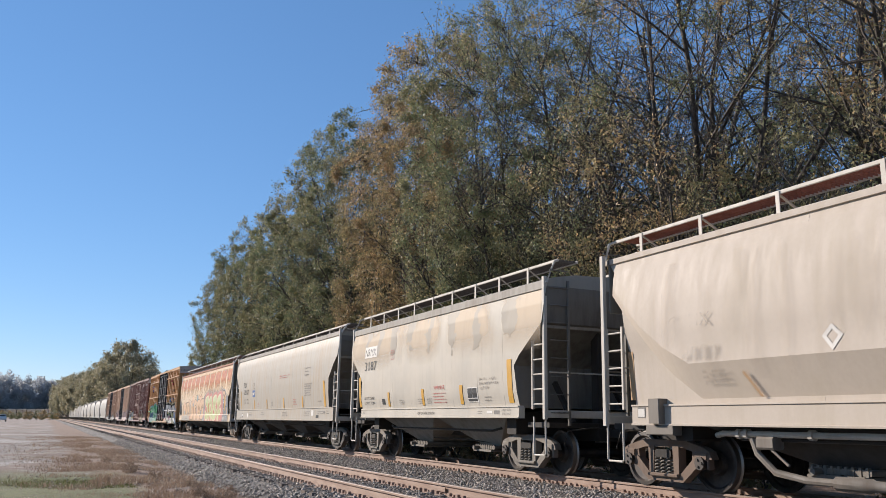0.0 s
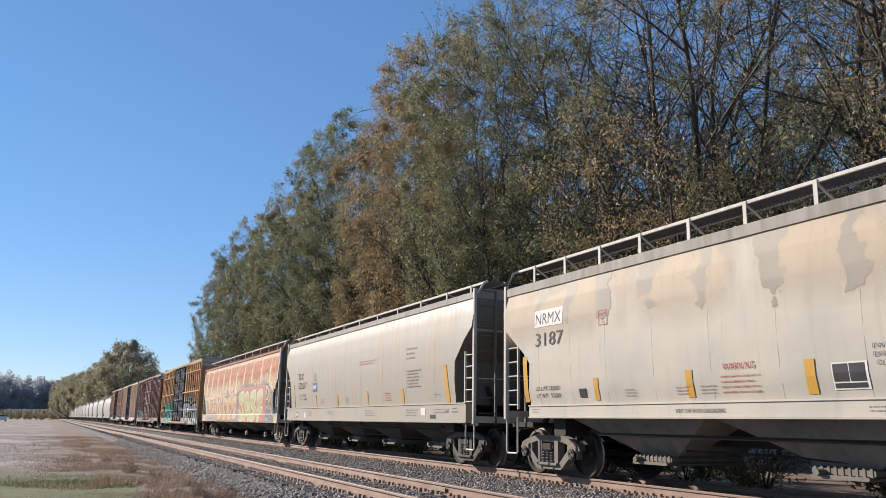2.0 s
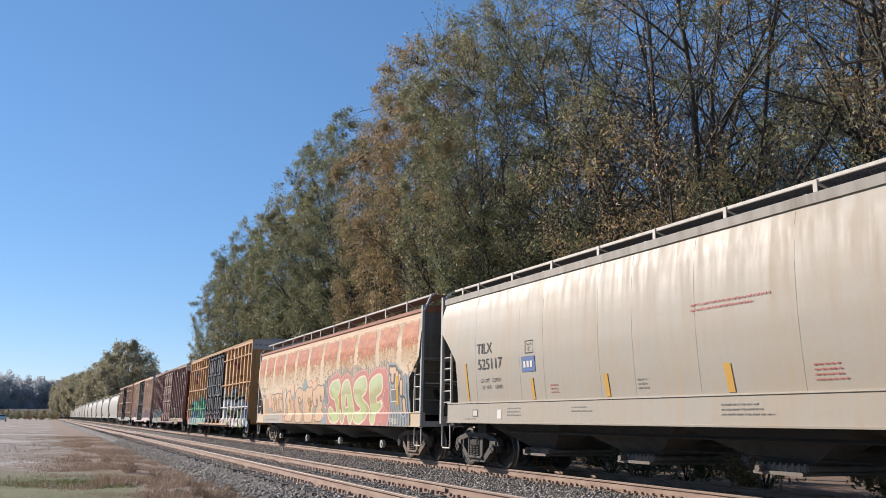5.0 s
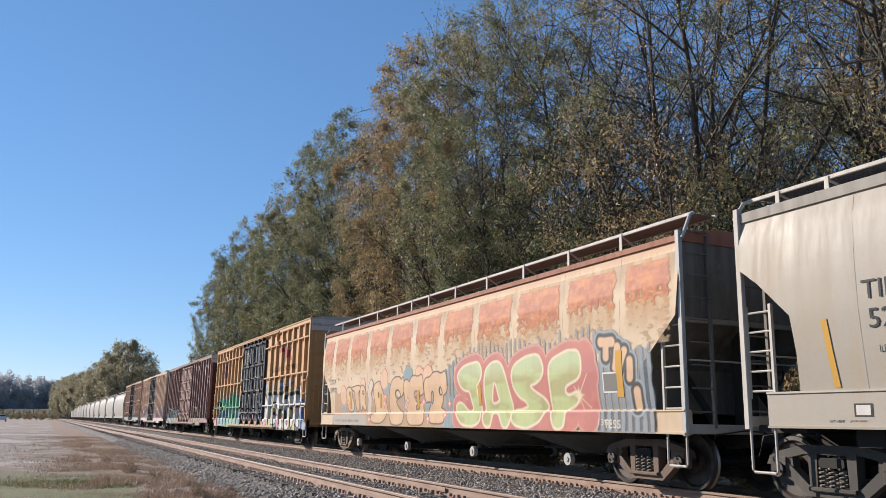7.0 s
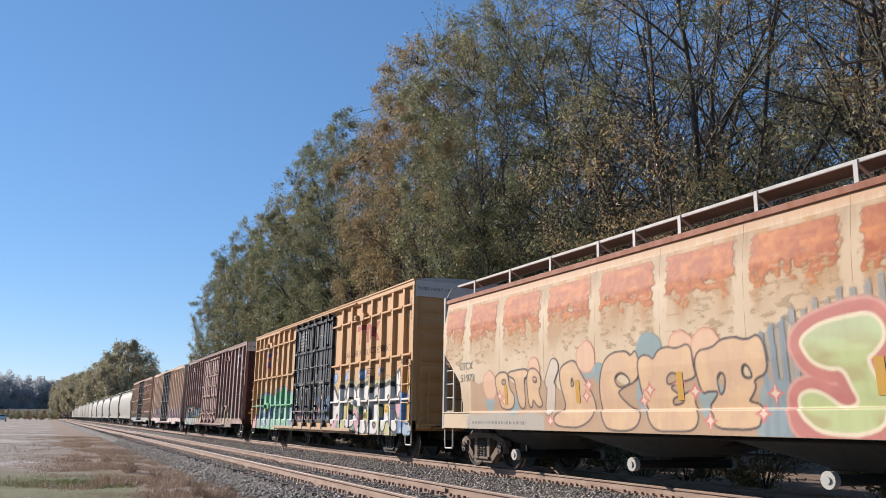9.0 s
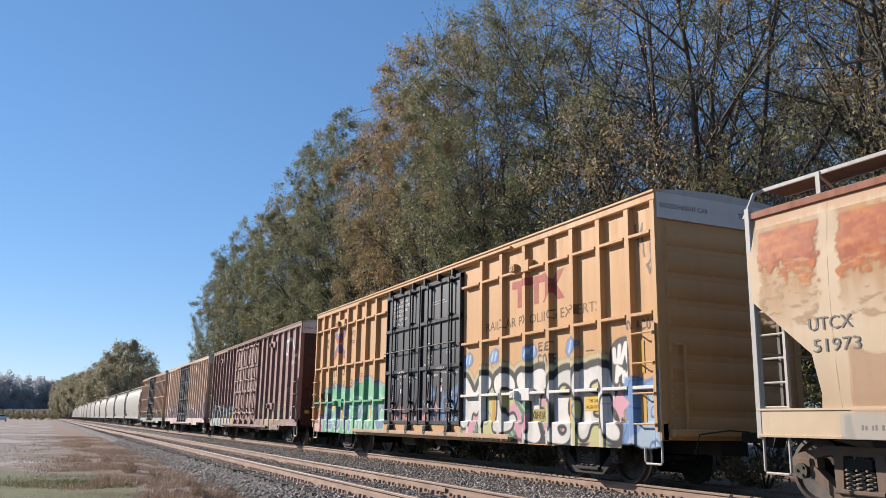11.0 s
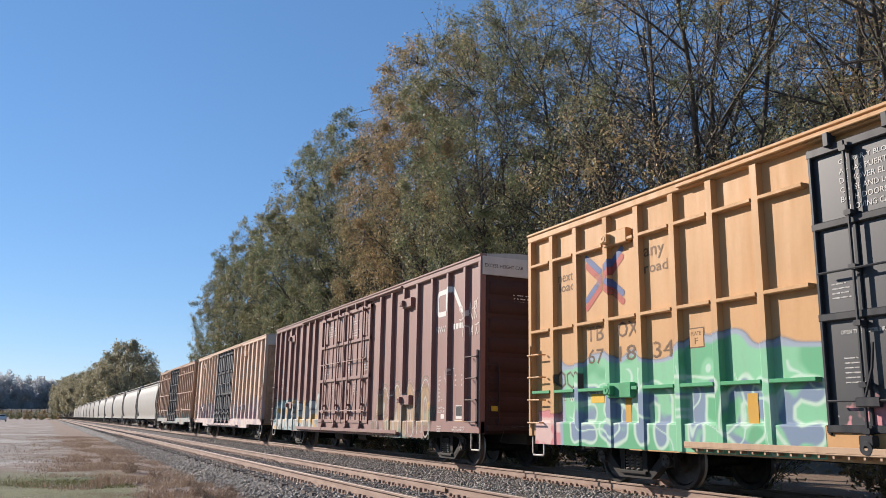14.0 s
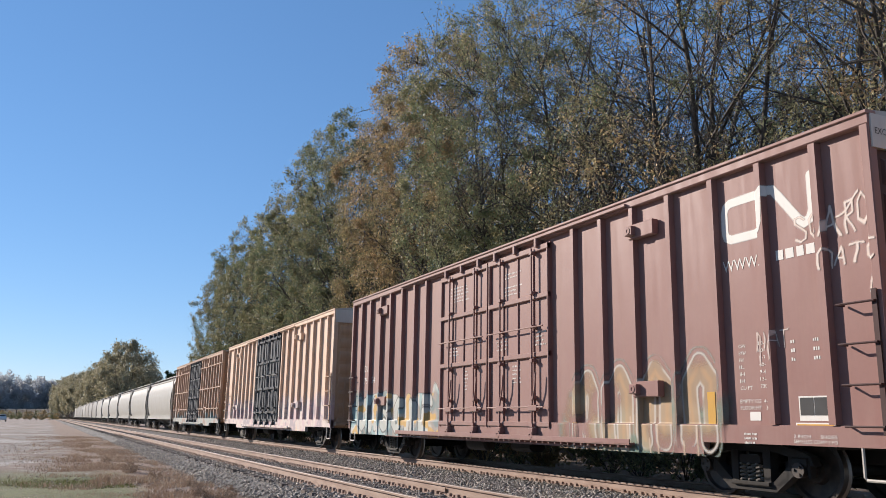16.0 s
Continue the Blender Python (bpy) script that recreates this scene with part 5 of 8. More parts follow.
    big_e = k.shape(((15.29, 1.30), (15.25, 1.49), (15.22, 1.74), (15.20, 2.00), (15.22, 2.17), (15.38, 2.29), (15.68, 2.38), (16.00, 2.41), (16.20, 2.39), (16.30, 2.28), (16.33, 2.14), (16.32, 1.98), (16.23, 1.88), (16.07, 1.83), (15.90, 1.79), (15.79, 1.74), (15.76, 1.64), (15.85, 1.58), (15.99, 1.59), (16.18, 1.64), (16.24, 1.54), (16.17, 1.45), (16.03, 1.37), (15.86, 1.33), (15.74, 1.25), (15.72, 1.11), (15.65, 0.95), (15.37, 0.94), (15.27, 1.08), (15.26, 1.22)))
    word = np.minimum.reduce([big_j, big_a, big_s, big_e])
    fill = k.field([((11.2, 1.2), (15.9, 1.2)), ((12.4, 1.9), (16.5, 1.9)), ((16.4, 2.2), (16.5, 1.2))], 0.05, 1.4)
    rose = np.minimum(word, fill - 0.16)
    k.cover(k.disc(rose, 0.22, 0.03), (0.66, 0.36, 0.29))
    k.cover(k.disc(rose, 0.18, 0.03), k.blend(k.step(n2, 0.3, 0.7), (0.56, 0.21, 0.17), (0.50, 0.185, 0.16)))
    k.cover(k.disc(word, 0.035, 0.015), (0.76, 0.66, 0.46))
    k.cover(k.disc(word, -0.02, 0.012), k.blend(0.75 * k.step(k.noise(1.6, 44, k.v, k.z * 2.2, 3), 0.48, 0.70), (0.50, 0.56, 0.26), (0.42, 0.36, 0.17)))
    k.cover(0.6 * k.disc(word, -0.02, 0.012) * k.step(k.z, 1.9, 2.3), (0.50, 0.60, 0.38))
    for v, z in ((2.99, 1.61), (3.16, 1.50), (6.33, 1.74), (6.23, 1.54), (8.03, 1.60), (7.86, 1.43), (8.76, 1.68), (9.09, 1.55), (10.64, 1.48), (9.40, 1.11), (10.43, 1.21), (5.03, 1.09)):
        d = k.star(v, z, 0.20)
        k.cover(k.disc(d, 1.0, 0.05), (0.60, 0.19, 0.17))
        k.cover(k.disc(d, 0.72, 0.05), (0.74, 0.58, 0.44))
    tag = k.field([((16.96, 2.50), (17.30, 2.48)), ((17.12, 2.46), (17.10, 2.22)), ((17.44, 2.38), (17.36, 2.02)), ((17.62, 2.30), (17.44, 1.98)), ((17.76, 2.10), (17.74, 1.84)), ((17.9, 1.6), (17.92, 1.36))], 0.03)
    k.cover(k.disc(tag, 0.20), (0.30, 0.36, 0.40))
    k.cover(k.disc(tag, 0.155), (0.06, 0.055, 0.055))
    k.cover(k.disc(tag, 0.085), (0.68, 0.45, 0.28))
    ray = k.field([((16.21, 1.56), p) for p in ((16.50, 1.94), (16.56, 1.33), (16.33, 1.31), (16.06, 1.73))], 0.0)
    k.cover(0.8 * k.disc(ray, 0.010, 0.010), (0.80, 0.68, 0.50))
    k.cover(k.disc(k.star(16.21, 1.56, 0.24), 0.9, 0.2) * 0.8, (0.76, 0.66, 0.44))
    pale = k.field(strokes(("T", "E", "S", "S"), 17.0, 0.98, (0.09, 0.09, 0.09, 0.09), 0.13, 0.03), 0.0)
    k.cover(k.disc(pale, 0.012, 0.008), (0.74, 0.64, 0.48))
    k.build(car_d[0], 9.54, plain_side(LEVELS_D, SILL_D), "green, pink and tan sprayed letters", lift=0.007)


RIBS_E = (44.78, 43.94, 42.96, 42.06, 41.15, 40.27, 39.35, 32.35, 31.4, 30.4, 29.48, 28.6, 27.72, 26.86)


def graffiti_tan_car():
    half, extra = rib_side(RIBS_E, 45.66)
    # green end
    k = Canvas(0.02, 7.22, 0.64, 2.75, 0.02, extra, seed=4)
    n1, n2 = k.noise(1.5, 1), k.noise(3.0, 2)
    k.cover(k.zone(0.2, 2.1, 0.3, 1.30, 0.22, 2.0, 7), k.blend(k.step(n2, 0.42, 0.52), (0.56, 0.20, 0.21), (0.62, 0.42, 0.38)))
    k.cover(k.zone(1.05, 7.5, 0.3, 2.20, 0.42, 1.25, 11, 0.05), (0.30, 0.36, 0.44))
    fill = k.blend(k.step(n1, 0.42, 0.50), (0.12, 0.40, 0.20), (0.22, 0.52, 0.30))
    k.cover(k.zone(1.15, 7.5, 0.3, 2.08, 0.42, 1.25, 11), fill)
    bars = k.field(strokes(("E", "S", "arch", "T", "loop", "C"), 1.6, 0.85, (0.6, 0.6, 0.6, 0.7, 0.6, 0.6), 0.75, 0.36), 0.08, 2)
    k.cover(k.disc(bars, 0.15) * k.step(n2, 0.3, 0.45), (0.19, 0.26, 0.36))
    k.cover(k.disc(np.abs(bars - 0.16), 0.028, 0.02), (0.50, 0.66, 0.52))
    lines = np.abs(n1 - 0.55)
    k.cover(k.disc(lines, 0.012, 0.01) * k.zone(1.3, 7.4, 0.3, 1.9, 0.3, 1.25, 11), (0.50, 0.66, 0.55))
    ink = k.field(strokes(("loop", "loop", "arch"), 0.95, 1.72, (0.3, 0.3, 0.25), 0.30, 0.02), 0.06)
    k.cover(k.disc(ink, 0.022, 0.01), (0.10, 0.07, 0.05))
    k.build(car_e[0], 9.79, half, "green and pink sprayed letters")
    # white end
    k = Canvas(12.27, 19.56, 0.64, 2.85, 0.02, extra, seed=6)
    n1, n2, n3 = k.noise(1.6, 1), k.noise(2.6, 2), k.noise(1.1, 3)
    back = k.blend(k.step(n1, 0.46, 0.50), (0.035, 0.04, 0.04), (0.13, 0.22, 0.13))
    back = back * (1 - k.step(n2, 0.55, 0.59))[..., None] + np.array((0.56, 0.24, 0.32)) * k.step(n2, 0.55, 0.59)[..., None]
    back = back * (1 - k.step(n3, 0.56, 0.60))[..., None] + np.array((0.50, 0.45, 0.22)) * k.step(n3, 0.56, 0.60)[..., None]
    k.cover(k.zone(12.2, 18.45, 0.3, 2.02, 0.16, 2.4, 13), back)
    white_m = k.shape(((12.11, 1.67), (12.16, 2.06), (12.38, 2.14), (12.59, 1.96), (12.85, 1.65), (13.06, 1.99), (13.26, 2.11), (13.52, 2.11), (13.67, 1.99), (13.63, 1.82), (13.47, 1.74), (13.40, 1.53), (13.40, 0.94), (13.15, 0.92), (13.07, 1.35), (12.93, 1.20), (12.73, 1.30), (12.65, 0.93), (12.27, 0.90), (12.17, 1.25)))
    white_e = k.shape(((13.76, 1.95), (13.87, 2.09), (14.24, 2.14), (14.58, 2.05), (14.72, 1.90), (14.71, 1.73), (14.50, 1.76), (14.29, 1.83), (14.21, 1.61), (14.25, 1.38), (14.41, 1.17), (14.63, 1.26), (14.77, 1.15), (14.77, 0.96), (14.58, 0.85), (14.02, 0.82), (13.82, 0.89), (13.93, 1.24), (13.92, 1.62), (13.78, 1.79)))
    white_t = k.shape(((14.76, 2.04), (14.99, 2.13), (15.36, 2.05), (15.57, 2.14), (15.84, 2.16), (16.00, 2.05), (16.00, 1.78), (15.86, 1.68), (15.72, 1.56), (15.73, 1.15), (15.83, 0.91), (15.90, 0.76), (15.73, 0.64), (15.46, 0.66), (15.16, 0.75), (15.19, 0.85), (15.41, 0.84), (15.38, 1.15), (15.41, 1.57), (15.28, 1.77), (14.96, 1.67), (14.81, 1.79)))
    white_o = k.shape(((16.10, 1.55), (16.19, 1.87), (16.38, 2.02), (16.69, 2.08), (16.95, 2.02), (16.97, 1.60), (16.76, 1.52), (16.74, 1.16), (16.92, 1.16), (16.96, 0.93), (16.90, 0.71), (16.62, 0.64), (16.22, 0.66), (15.97, 0.80), (16.09, 0.88), (16.24, 0.91), (16.26, 1.23), (16.24, 1.47)),
                ((16.34, 1.61), (16.41, 1.75), (16.60, 1.83), (16.81, 1.75), (16.90, 1.62), (16.70, 1.57)),
                ((16.47, 0.99), (16.73, 1.02), (16.84, 0.93), (16.70, 0.81), (16.52, 0.85)))
    white_r = k.shape(((17.01, 1.60), (17.02, 1.90), (17.18, 2.06), (17.33, 2.02), (17.59, 2.10), (17.93, 2.09), (18.15, 1.94), (18.24, 1.63), (18.17, 1.29), (18.10, 0.96), (17.89, 0.94), (17.87, 1.05), (17.74, 1.07), (17.57, 1.02), (17.48, 0.80), (17.33, 0.73), (17.20, 0.80), (17.17, 1.01), (17.26, 1.45)),
                ((17.47, 1.59), (17.45, 1.77), (17.69, 1.85), (17.90, 1.80), (17.94, 1.56)),
                ((17.58, 1.14), (17.53, 1.28), (17.81, 1.32), (17.88, 1.16)))
    white_foot = k.shape(((17.89, 1.49), (18.10, 1.57), (18.14, 1.15), (18.33, 1.06), (18.47, 0.95), (18.43, 0.79), (18.25, 0.75), (18.05, 0.82), (17.92, 0.99)))
    letters = (white_m, white_e, white_t, white_o, white_r, white_foot)
    every = np.minimum.reduce(letters)
    k.cover(0.8 * k.disc(every, 0.24, 0.06) * k.step(k.z, 1.6, 1.8), (0.62, 0.54, 0.32))
    k.cover(k.disc(every, 0.13, 0.02) * k.zone(12.1, 18.6, 0.4, 2.5, 0.0), (0.028, 0.03, 0.03))
    inner = k.step(every, 0.05, 0.07) * k.zone(12.2, 18.2, 0.70, 1.80, 0.05)
    k.cover(inner * k.step(n1, 0.44, 0.48), (0.11, 0.20, 0.13))
    k.cover(inner * k.step(np.sin((k.v + k.z) * 30), 0.3, 0.6) * k.step(n1, 0.50, 0.54), (0.36, 0.46, 0.34))
    k.cover(inner * k.step(n2, 0.52, 0.55), (0.60, 0.28, 0.35))
    k.cover(inner * k.step(n3, 0.52, 0.55), (0.50, 0.49, 0.20))
    k.cover(inner * k.step(n3, 0.56, 0.59) * k.step(np.abs(n2 - 0.45), 0.05, 0.02), (0.13, 0.20, 0.45))
    for f in letters:
        k.cover(k.disc(f, 0.045, 0.012), (0.028, 0.03, 0.03))
        k.cover(k.disc(f, -0.012, 0.012), k.blend(k.step(n2, 0.4, 0.7), (0.72, 0.69, 0.64), (0.58, 0.56, 0.52)))
    drips = k.field([((v, 0.9), (v, 0.68)) for v in (12.6, 13.3, 14.1, 15.2, 16.1, 17.0, 17.9)], 0.02)
    k.cover(k.disc(drips, 0.06), (0.56, 0.53, 0.49))
    for v in (12.40, 13.68, 15.32, 16.84):
        d = k.field([((v, 2.48), (v + 0.14, 2.52))], 0.05, 5)
        k.cover(k.disc(d, 0.15, 0.05), (0.15, 0.30, 0.56))
        e = k.field([((v - 0.04, 2.40), (v + 0.06, 2.60)), ((v + 0.14, 2.42), (v + 0.2, 2.6))], 0.04, 8)
        k.cover(k.disc(e, 0.028, 0.02), (0.50, 0.56, 0.60))
    scrib = k.field(strokes(("E", "R", "E"), 15.7, 2.48, (0.14, 0.14, 0.14), 0.17, 0.06) + strokes(("C", "loop", "A", "E"), 15.65, 2.22, (0.14, 0.14, 0.14, 0.14), 0.18, 0.05), 0.05, 4)
    k.cover(k.disc(scrib, 0.014, 0.008), (0.09, 0.06, 0.045))
    plate = k.shape(((18.05, 2.36), (18.40, 2.58), (18.74, 2.52), (18.82, 1.76), (18.60, 1.64), (18.10, 1.62)))
    k.cover(k.disc(plate, 0.0, 0.02), (0.05, 0.05, 0.05))
    tag = k.field(list(zip(((18.23, 2.34), (18.24, 2.14), (18.35, 2.13)), ((18.24, 2.14), (18.35, 2.13), (18.39, 2.39))))
                 + list(zip(((18.43, 2.12), (18.56, 2.42)), ((18.56, 2.42), (18.62, 2.13))))
                 + list(zip(((18.28, 1.80), (18.31, 2.02), (18.43, 1.97)), ((18.31, 2.02), (18.43, 1.97), (18.31, 1.90))))
                 + list(zip(((18.5, 1.92),), ((18.49, 1.79),)))
                 + list(zip(((18.69, 1.97), (18.59, 1.88)), ((18.59, 1.88), (18.68, 1.80)))), 0.01)
    k.cover(k.disc(tag, 0.052, 0.012), (0.78, 0.75, 0.70))
    swirl = k.zone(18.5, 19.56, 0.70, 1.85, 0.2, 2.0, 17)
    k.cover(swirl * 0.9, k.blend(k.step(n1, 0.42, 0.50), (0.17, 0.30, 0.52), (0.40, 0.50, 0.60)))
    k.cover(swirl * k.step(np.abs(n2 - 0.5), 0.03, 0.015), (0.09, 0.14, 0.32))
    k.cover(k.disc(k.star(18.36, 1.40, 0.42), 1.0, 0.05), (0.66, 0.34, 0.40))
    scrib = k.field(strokes(("arch", "A", "C", "loop", "S"), 18.75, 3.55 - 0.9, (0.1, 0.1, 0.1, 0.1, 0.1), 0.14, 0.03), 0.04, 5)
    k.cover(k.disc(scrib, 0.012, 0.008), (0.10, 0.10, 0.11))
    k.build(car_e[0], 9.79, half, "white block letters sprayed with black outlines")
    # tall scrawl by the front corner
    k = Canvas(18.86, 19.42, 3.3, 4.75, 0.02, extra, seed=8)
    s = k.field([((18.9, 4.5), (19.0, 4.1)), ((19.0, 4.1), (19.1, 4.5)), ((19.1, 4.4), (19.15, 3.9)), ((19.15, 4.3), (19.35, 4.25)), ((19.35, 4.25), (19.3, 3.6)), ((19.3, 3.6), (19.2, 3.75)), ((19.2, 3.75), (19.4, 3.95))], 0.05, 4)
    k.cover(k.disc(s, 0.02, 0.012) * 0.8, (0.17, 0.16, 0.17))
    k.build(car_e[0], 9.79, half, "grey sprayed scrawl")


RIBS_F = (66.5, 65.7, 64.8, 64.0, 63.1, 62.2, 61.4, 54.41, 53.5, 52.57, 51.62, 50.62, 49.66, 48.69)


def graffiti_maroon_car():
    half, extra = rib_side(RIBS_F, 67.37, rib_w=0.063, lo=0.0527)
    k = Canvas(0.02, 6.88, 0.64, 2.2, 0.02, extra, seed=10)
    n1, n2 = k.noise(1.5, 1), k.noise(2.8, 2)
    z = k.zone(0.15, 7.2, 0.2, 1.75, 0.5, 1.4, 11, 0.06)
    k.cover(z * (0.55 + 0.45 * k.step(n1, 0.35, 0.5)), k.blend(k.step(n2, 0.42, 0.55), (0.34, 0.47, 0.46), (0.60, 0.57, 0.50)))
    w = k.field(strokes(("loop", "arch", "S", "C", "arch", "E"), 0.9, 0.85, (0.5, 0.55, 0.55, 0.55, 0.55, 0.5), 0.75, 0.42), 0.10, 2)
    k.cover(k.disc(w, 0.15) * 0.8, (0.56, 0.56, 0.50))
    k.cover(k.disc(np.abs(w - 0.16), 0.022, 0.012) * 0.8, (0.08, 0.07, 0.07))
    k.cover(z * k.step(n2, 0.62, 0.66) * 0.9, (0.60, 0.36, 0.09))
    k.build(car_f[0], 9.775, half, "pale blue faded sprayed letters")
    k = Canvas(12.1, 17.2, 0.59, 2.25, 0.02, extra, seed=12)
    n1, n2 = k.noise(1.3, 1), k.noise(3.0, 2)
    k.cover(k.zone(12.5, 16.9, 0.2, 1.45, 0.4, 1.4, 11, 0.15) * k.step(n1, 0.36, 0.6) * 0.6, k.blend(k.step(n2, 0.4, 0.6), (0.24, 0.33, 0.25), (0.40, 0.28, 0.18)))
    w = k.field(strokes(("arch", "arch", "arch", "arch"), 13.0, 0.75, (0.50, 0.52, 0.56, 0.58), 1.10, 0.46, 0.03), 0.05, 2)
    k.cover(k.disc(w, 0.18, 0.05) * 0.62 * k.step(n1, 0.25, 0.55), (0.50, 0.36, 0.22))
    k.cover(k.disc(np.abs(w - 0.17), 0.018, 0.02) * 0.95 * k.step(n2, 0.25, 0.5), (0.58, 0.53, 0.47))
    k.cover(k.disc(np.abs(w - 0.27), 0.014, 0.02) * 0.55 * k.step(n2, 0.3, 0.55), (0.34, 0.40, 0.34))
    k.cover(k.disc(w, 0.04, 0.04) * 0.4 * k.step(n1, 0.3, 0.6), (0.58, 0.33, 0.14))
    drips = k.field([((v, 1.0 + 0.2 * math.sin(v * 7)), (v + 0.02, 0.60)) for v in (13.0, 13.3, 13.75, 14.2, 14.5, 15.1, 15.3, 15.9, 16.2)], 0.02)
    k.cover(k.disc(drips, 0.02, 0.015) * 0.7, (0.62, 0.46, 0.34))
    k.build(car_f[0], 9.775, half, "faded white and orange sprayed arches")
    k = Canvas(17.3, 19.53, 1.85, 4.2, 0.015, extra, seed=14)
    s = k.field(strokes(("S", "loop", "A", "R", "loop"), 18.2, 3.45, (0.2, 0.2, 0.22, 0.2, 0.2), 0.40, 0.05, 0.02) + strokes(("arch", "A", "T", "C"), 18.6, 3.0, (0.18, 0.2, 0.2, 0.2), 0.28, 0.03, 0.03) + [((19.36, 3.3), (19.30, 2.65)), ((18.9, 3.75), (19.25, 3.95))], 0.09, 3)
    k.cover(k.disc(s, 0.017, 0.009), (0.72, 0.60, 0.52))
    s = k.field(strokes(("post", "arch", "A", "T"), 17.40, 2.10, (0.13, 0.11, 0.12, 0.15), 0.24, 0.03) + [((17.5, 2.1), (17.5, 1.9)), ((17.7, 2.1), (17.72, 1.95))], 0.04, 4)
    k.cover(k.disc(s, 0.011, 0.006), (0.62, 0.50, 0.44))
    k.build(car_f[0], 9.775, half, "pale sprayed scrawl", lift=0.007)


def rust_patches():
    """Brushed rust in the upper part of each panel, with brown runs below."""
    k = Canvas(0.15, 18.95, 2.35, 3.80, 0.02, seed=23)
    seams = [24.1 - u for u in (22.69, 21.1, 19.28, 17.54, 15.74, 13.9, 12.09, 10.26, 8.37, 6.58)]
    d = np.min(np.abs(k.v[..., None] - np.array(seams + [0.1, 19.0])), axis=2)
    wide = k.noise(1.3, 1, octaves=3)
    brush = k.noise(3.0, 2, k.v, k.z * 3.5, 4)
    speck = k.noise(11, 3, octaves=3)
    runs = k.noise(5.0, 4, k.v, k.z * 0.25, 3)
    inside = k.step(d + 0.20 * (speck - 0.5), 0.13, 0.22)
    foot = 2.98 + 0.35 * (wide - 0.5) + 0.30 * (runs - 0.5)
    halo = inside * k.step(k.z, foot - 0.65, foot + 0.1)
    k.cover(0.70 * halo * (0.25 + 0.75 * k.step(runs, 0.3, 0.8)), (0.58, 0.30, 0.10))
    k.cover(0.5 * k.step(d, 0.5, 0.05) * k.step(k.z, 3.2, 3.7) * runs, (0.36, 0.22, 0.11))
    t = (k.z - foot) / 0.55
    solid = inside * k.step(t + 0.6 * (brush - 0.5) + 0.9 * (runs - 0.5) + 1.0 * (speck - 0.5), 0.0, 0.30) * k.step(-k.z, -3.76, -3.70)
    k.cover(solid, k.blend(np.clip(k.step(speck, 0.35, 0.7) * 0.5 + k.step(brush, 0.4, 0.7) * 0.5, 0, 1), (0.33, 0.062, 0.010), (0.52, 0.165, 0.030)))
    scratch = k.step(k.noise(6.0, 6, k.v + 0.5 * k.z, k.z * 3, 3), 0.62, 0.70) * inside
    k.cover(0.5 * scratch * k.step(-t, -0.9, -0.2), (0.50, 0.36, 0.21))
    k.build(car_d[0], 9.54, plain_side(LEVELS_D, SILL_D), "brushed orange rust patches", "rust")


def peeled_tongues():
    """Dark ragged tongues where paint has peeled under the roof, with a warm tint between."""
    k = Canvas(0.1, 11.75, 2.3, 3.78, 0.02, seed=29)
    half = plain_side([(1.36, 1.56), (1.7, 1.63), (2.24, 1.66), (2.45, 1.66), (3.05, 1.65), (3.45, 1.62), (3.80, 1.56)], (1.17, 1.37, 1.06, 1.60))
    n1, n2, n3 = k.noise(1.0, 1), k.noise(6.0, 2, octaves=3), k.noise(2.2, 3, octaves=3)
    k.cover(0.7 * k.step(k.z, 2.4, 3.4) * k.step(n1, 0.2, 0.55), (0.66, 0.52, 0.36))
    for i, (v, w, foot) in enumerate(((1.55, 0.16, 3.25), (2.55, 0.18, 2.95), (3.70, 0.22, 2.85), (5.00, 0.24, 2.95), (6.25, 0.17, 2.75), (7.60, 0.20, 2.70), (8.95, 0.17, 2.72), (10.45, 0.34, 2.9))):
        x = k.v - v + 0.30 * (k.noise(2.5, 10 + i, k.v * 0 + v, k.z) - 0.5)
        taper = np.clip((k.z - foot) / 0.5, 0, 1) ** 0.5
        edge = np.abs(x) - 1.0 * w * (0.45 + 0.55 * taper) + 0.34 * (n2 - 0.5) + 0.34 * (n3 - 0.5)
        m = k.step(-edge, -0.012, 0.012) * k.step(k.z + 0.5 * (n3 - 0.5), foot - 0.02, foot + 0.02)
        k.cover(0.92 * m, k.blend(n3, (0.36, 0.325, 0.265), (0.28, 0.25, 0.20)))
    k.build(car_b[0], 5.93, half, "peeled grey-brown paint", "peeled_paint")


rust_patches()
peeled_tongues()
graffiti_rust_car()
graffiti_tan_car()
graffiti_maroon_car()


def text_mesh(body, width, height):
    cu = bpy.data.curves.new("writing", "FONT")
    cu.body = body
    cu.resolution_u = 2
    ob = bpy.data.objects.new("writing", cu)
    scene.collection.objects.link(ob)
    bpy.context.view_layer.update()
    me = bpy.data.meshes.new_from_object(ob.evaluated_get(bpy.context.evaluated_depsgraph_get()))
    bpy.data.objects.remove(ob)
    co = np.zeros(len(me.vertices) * 3)
    me.vertices.foreach_get("co", co)
    co = co.reshape(-1, 3)
    lo, hi = co.min(0), co.max(0)
    h = height or (hi[1] - lo[1]) * width / (hi[0] - lo[0])
    w = width or (hi[0] - lo[0]) * h / (hi[1] - lo[1])
    co[:, 0] = (co[:, 0] - lo[0]) * w / (hi[0] - lo[0])
    co[:, 1] = (co[:, 1] - lo[1]) * h / (hi[1] - lo[1])
    me.vertices.foreach_set("co", co.ravel())
    return me, w


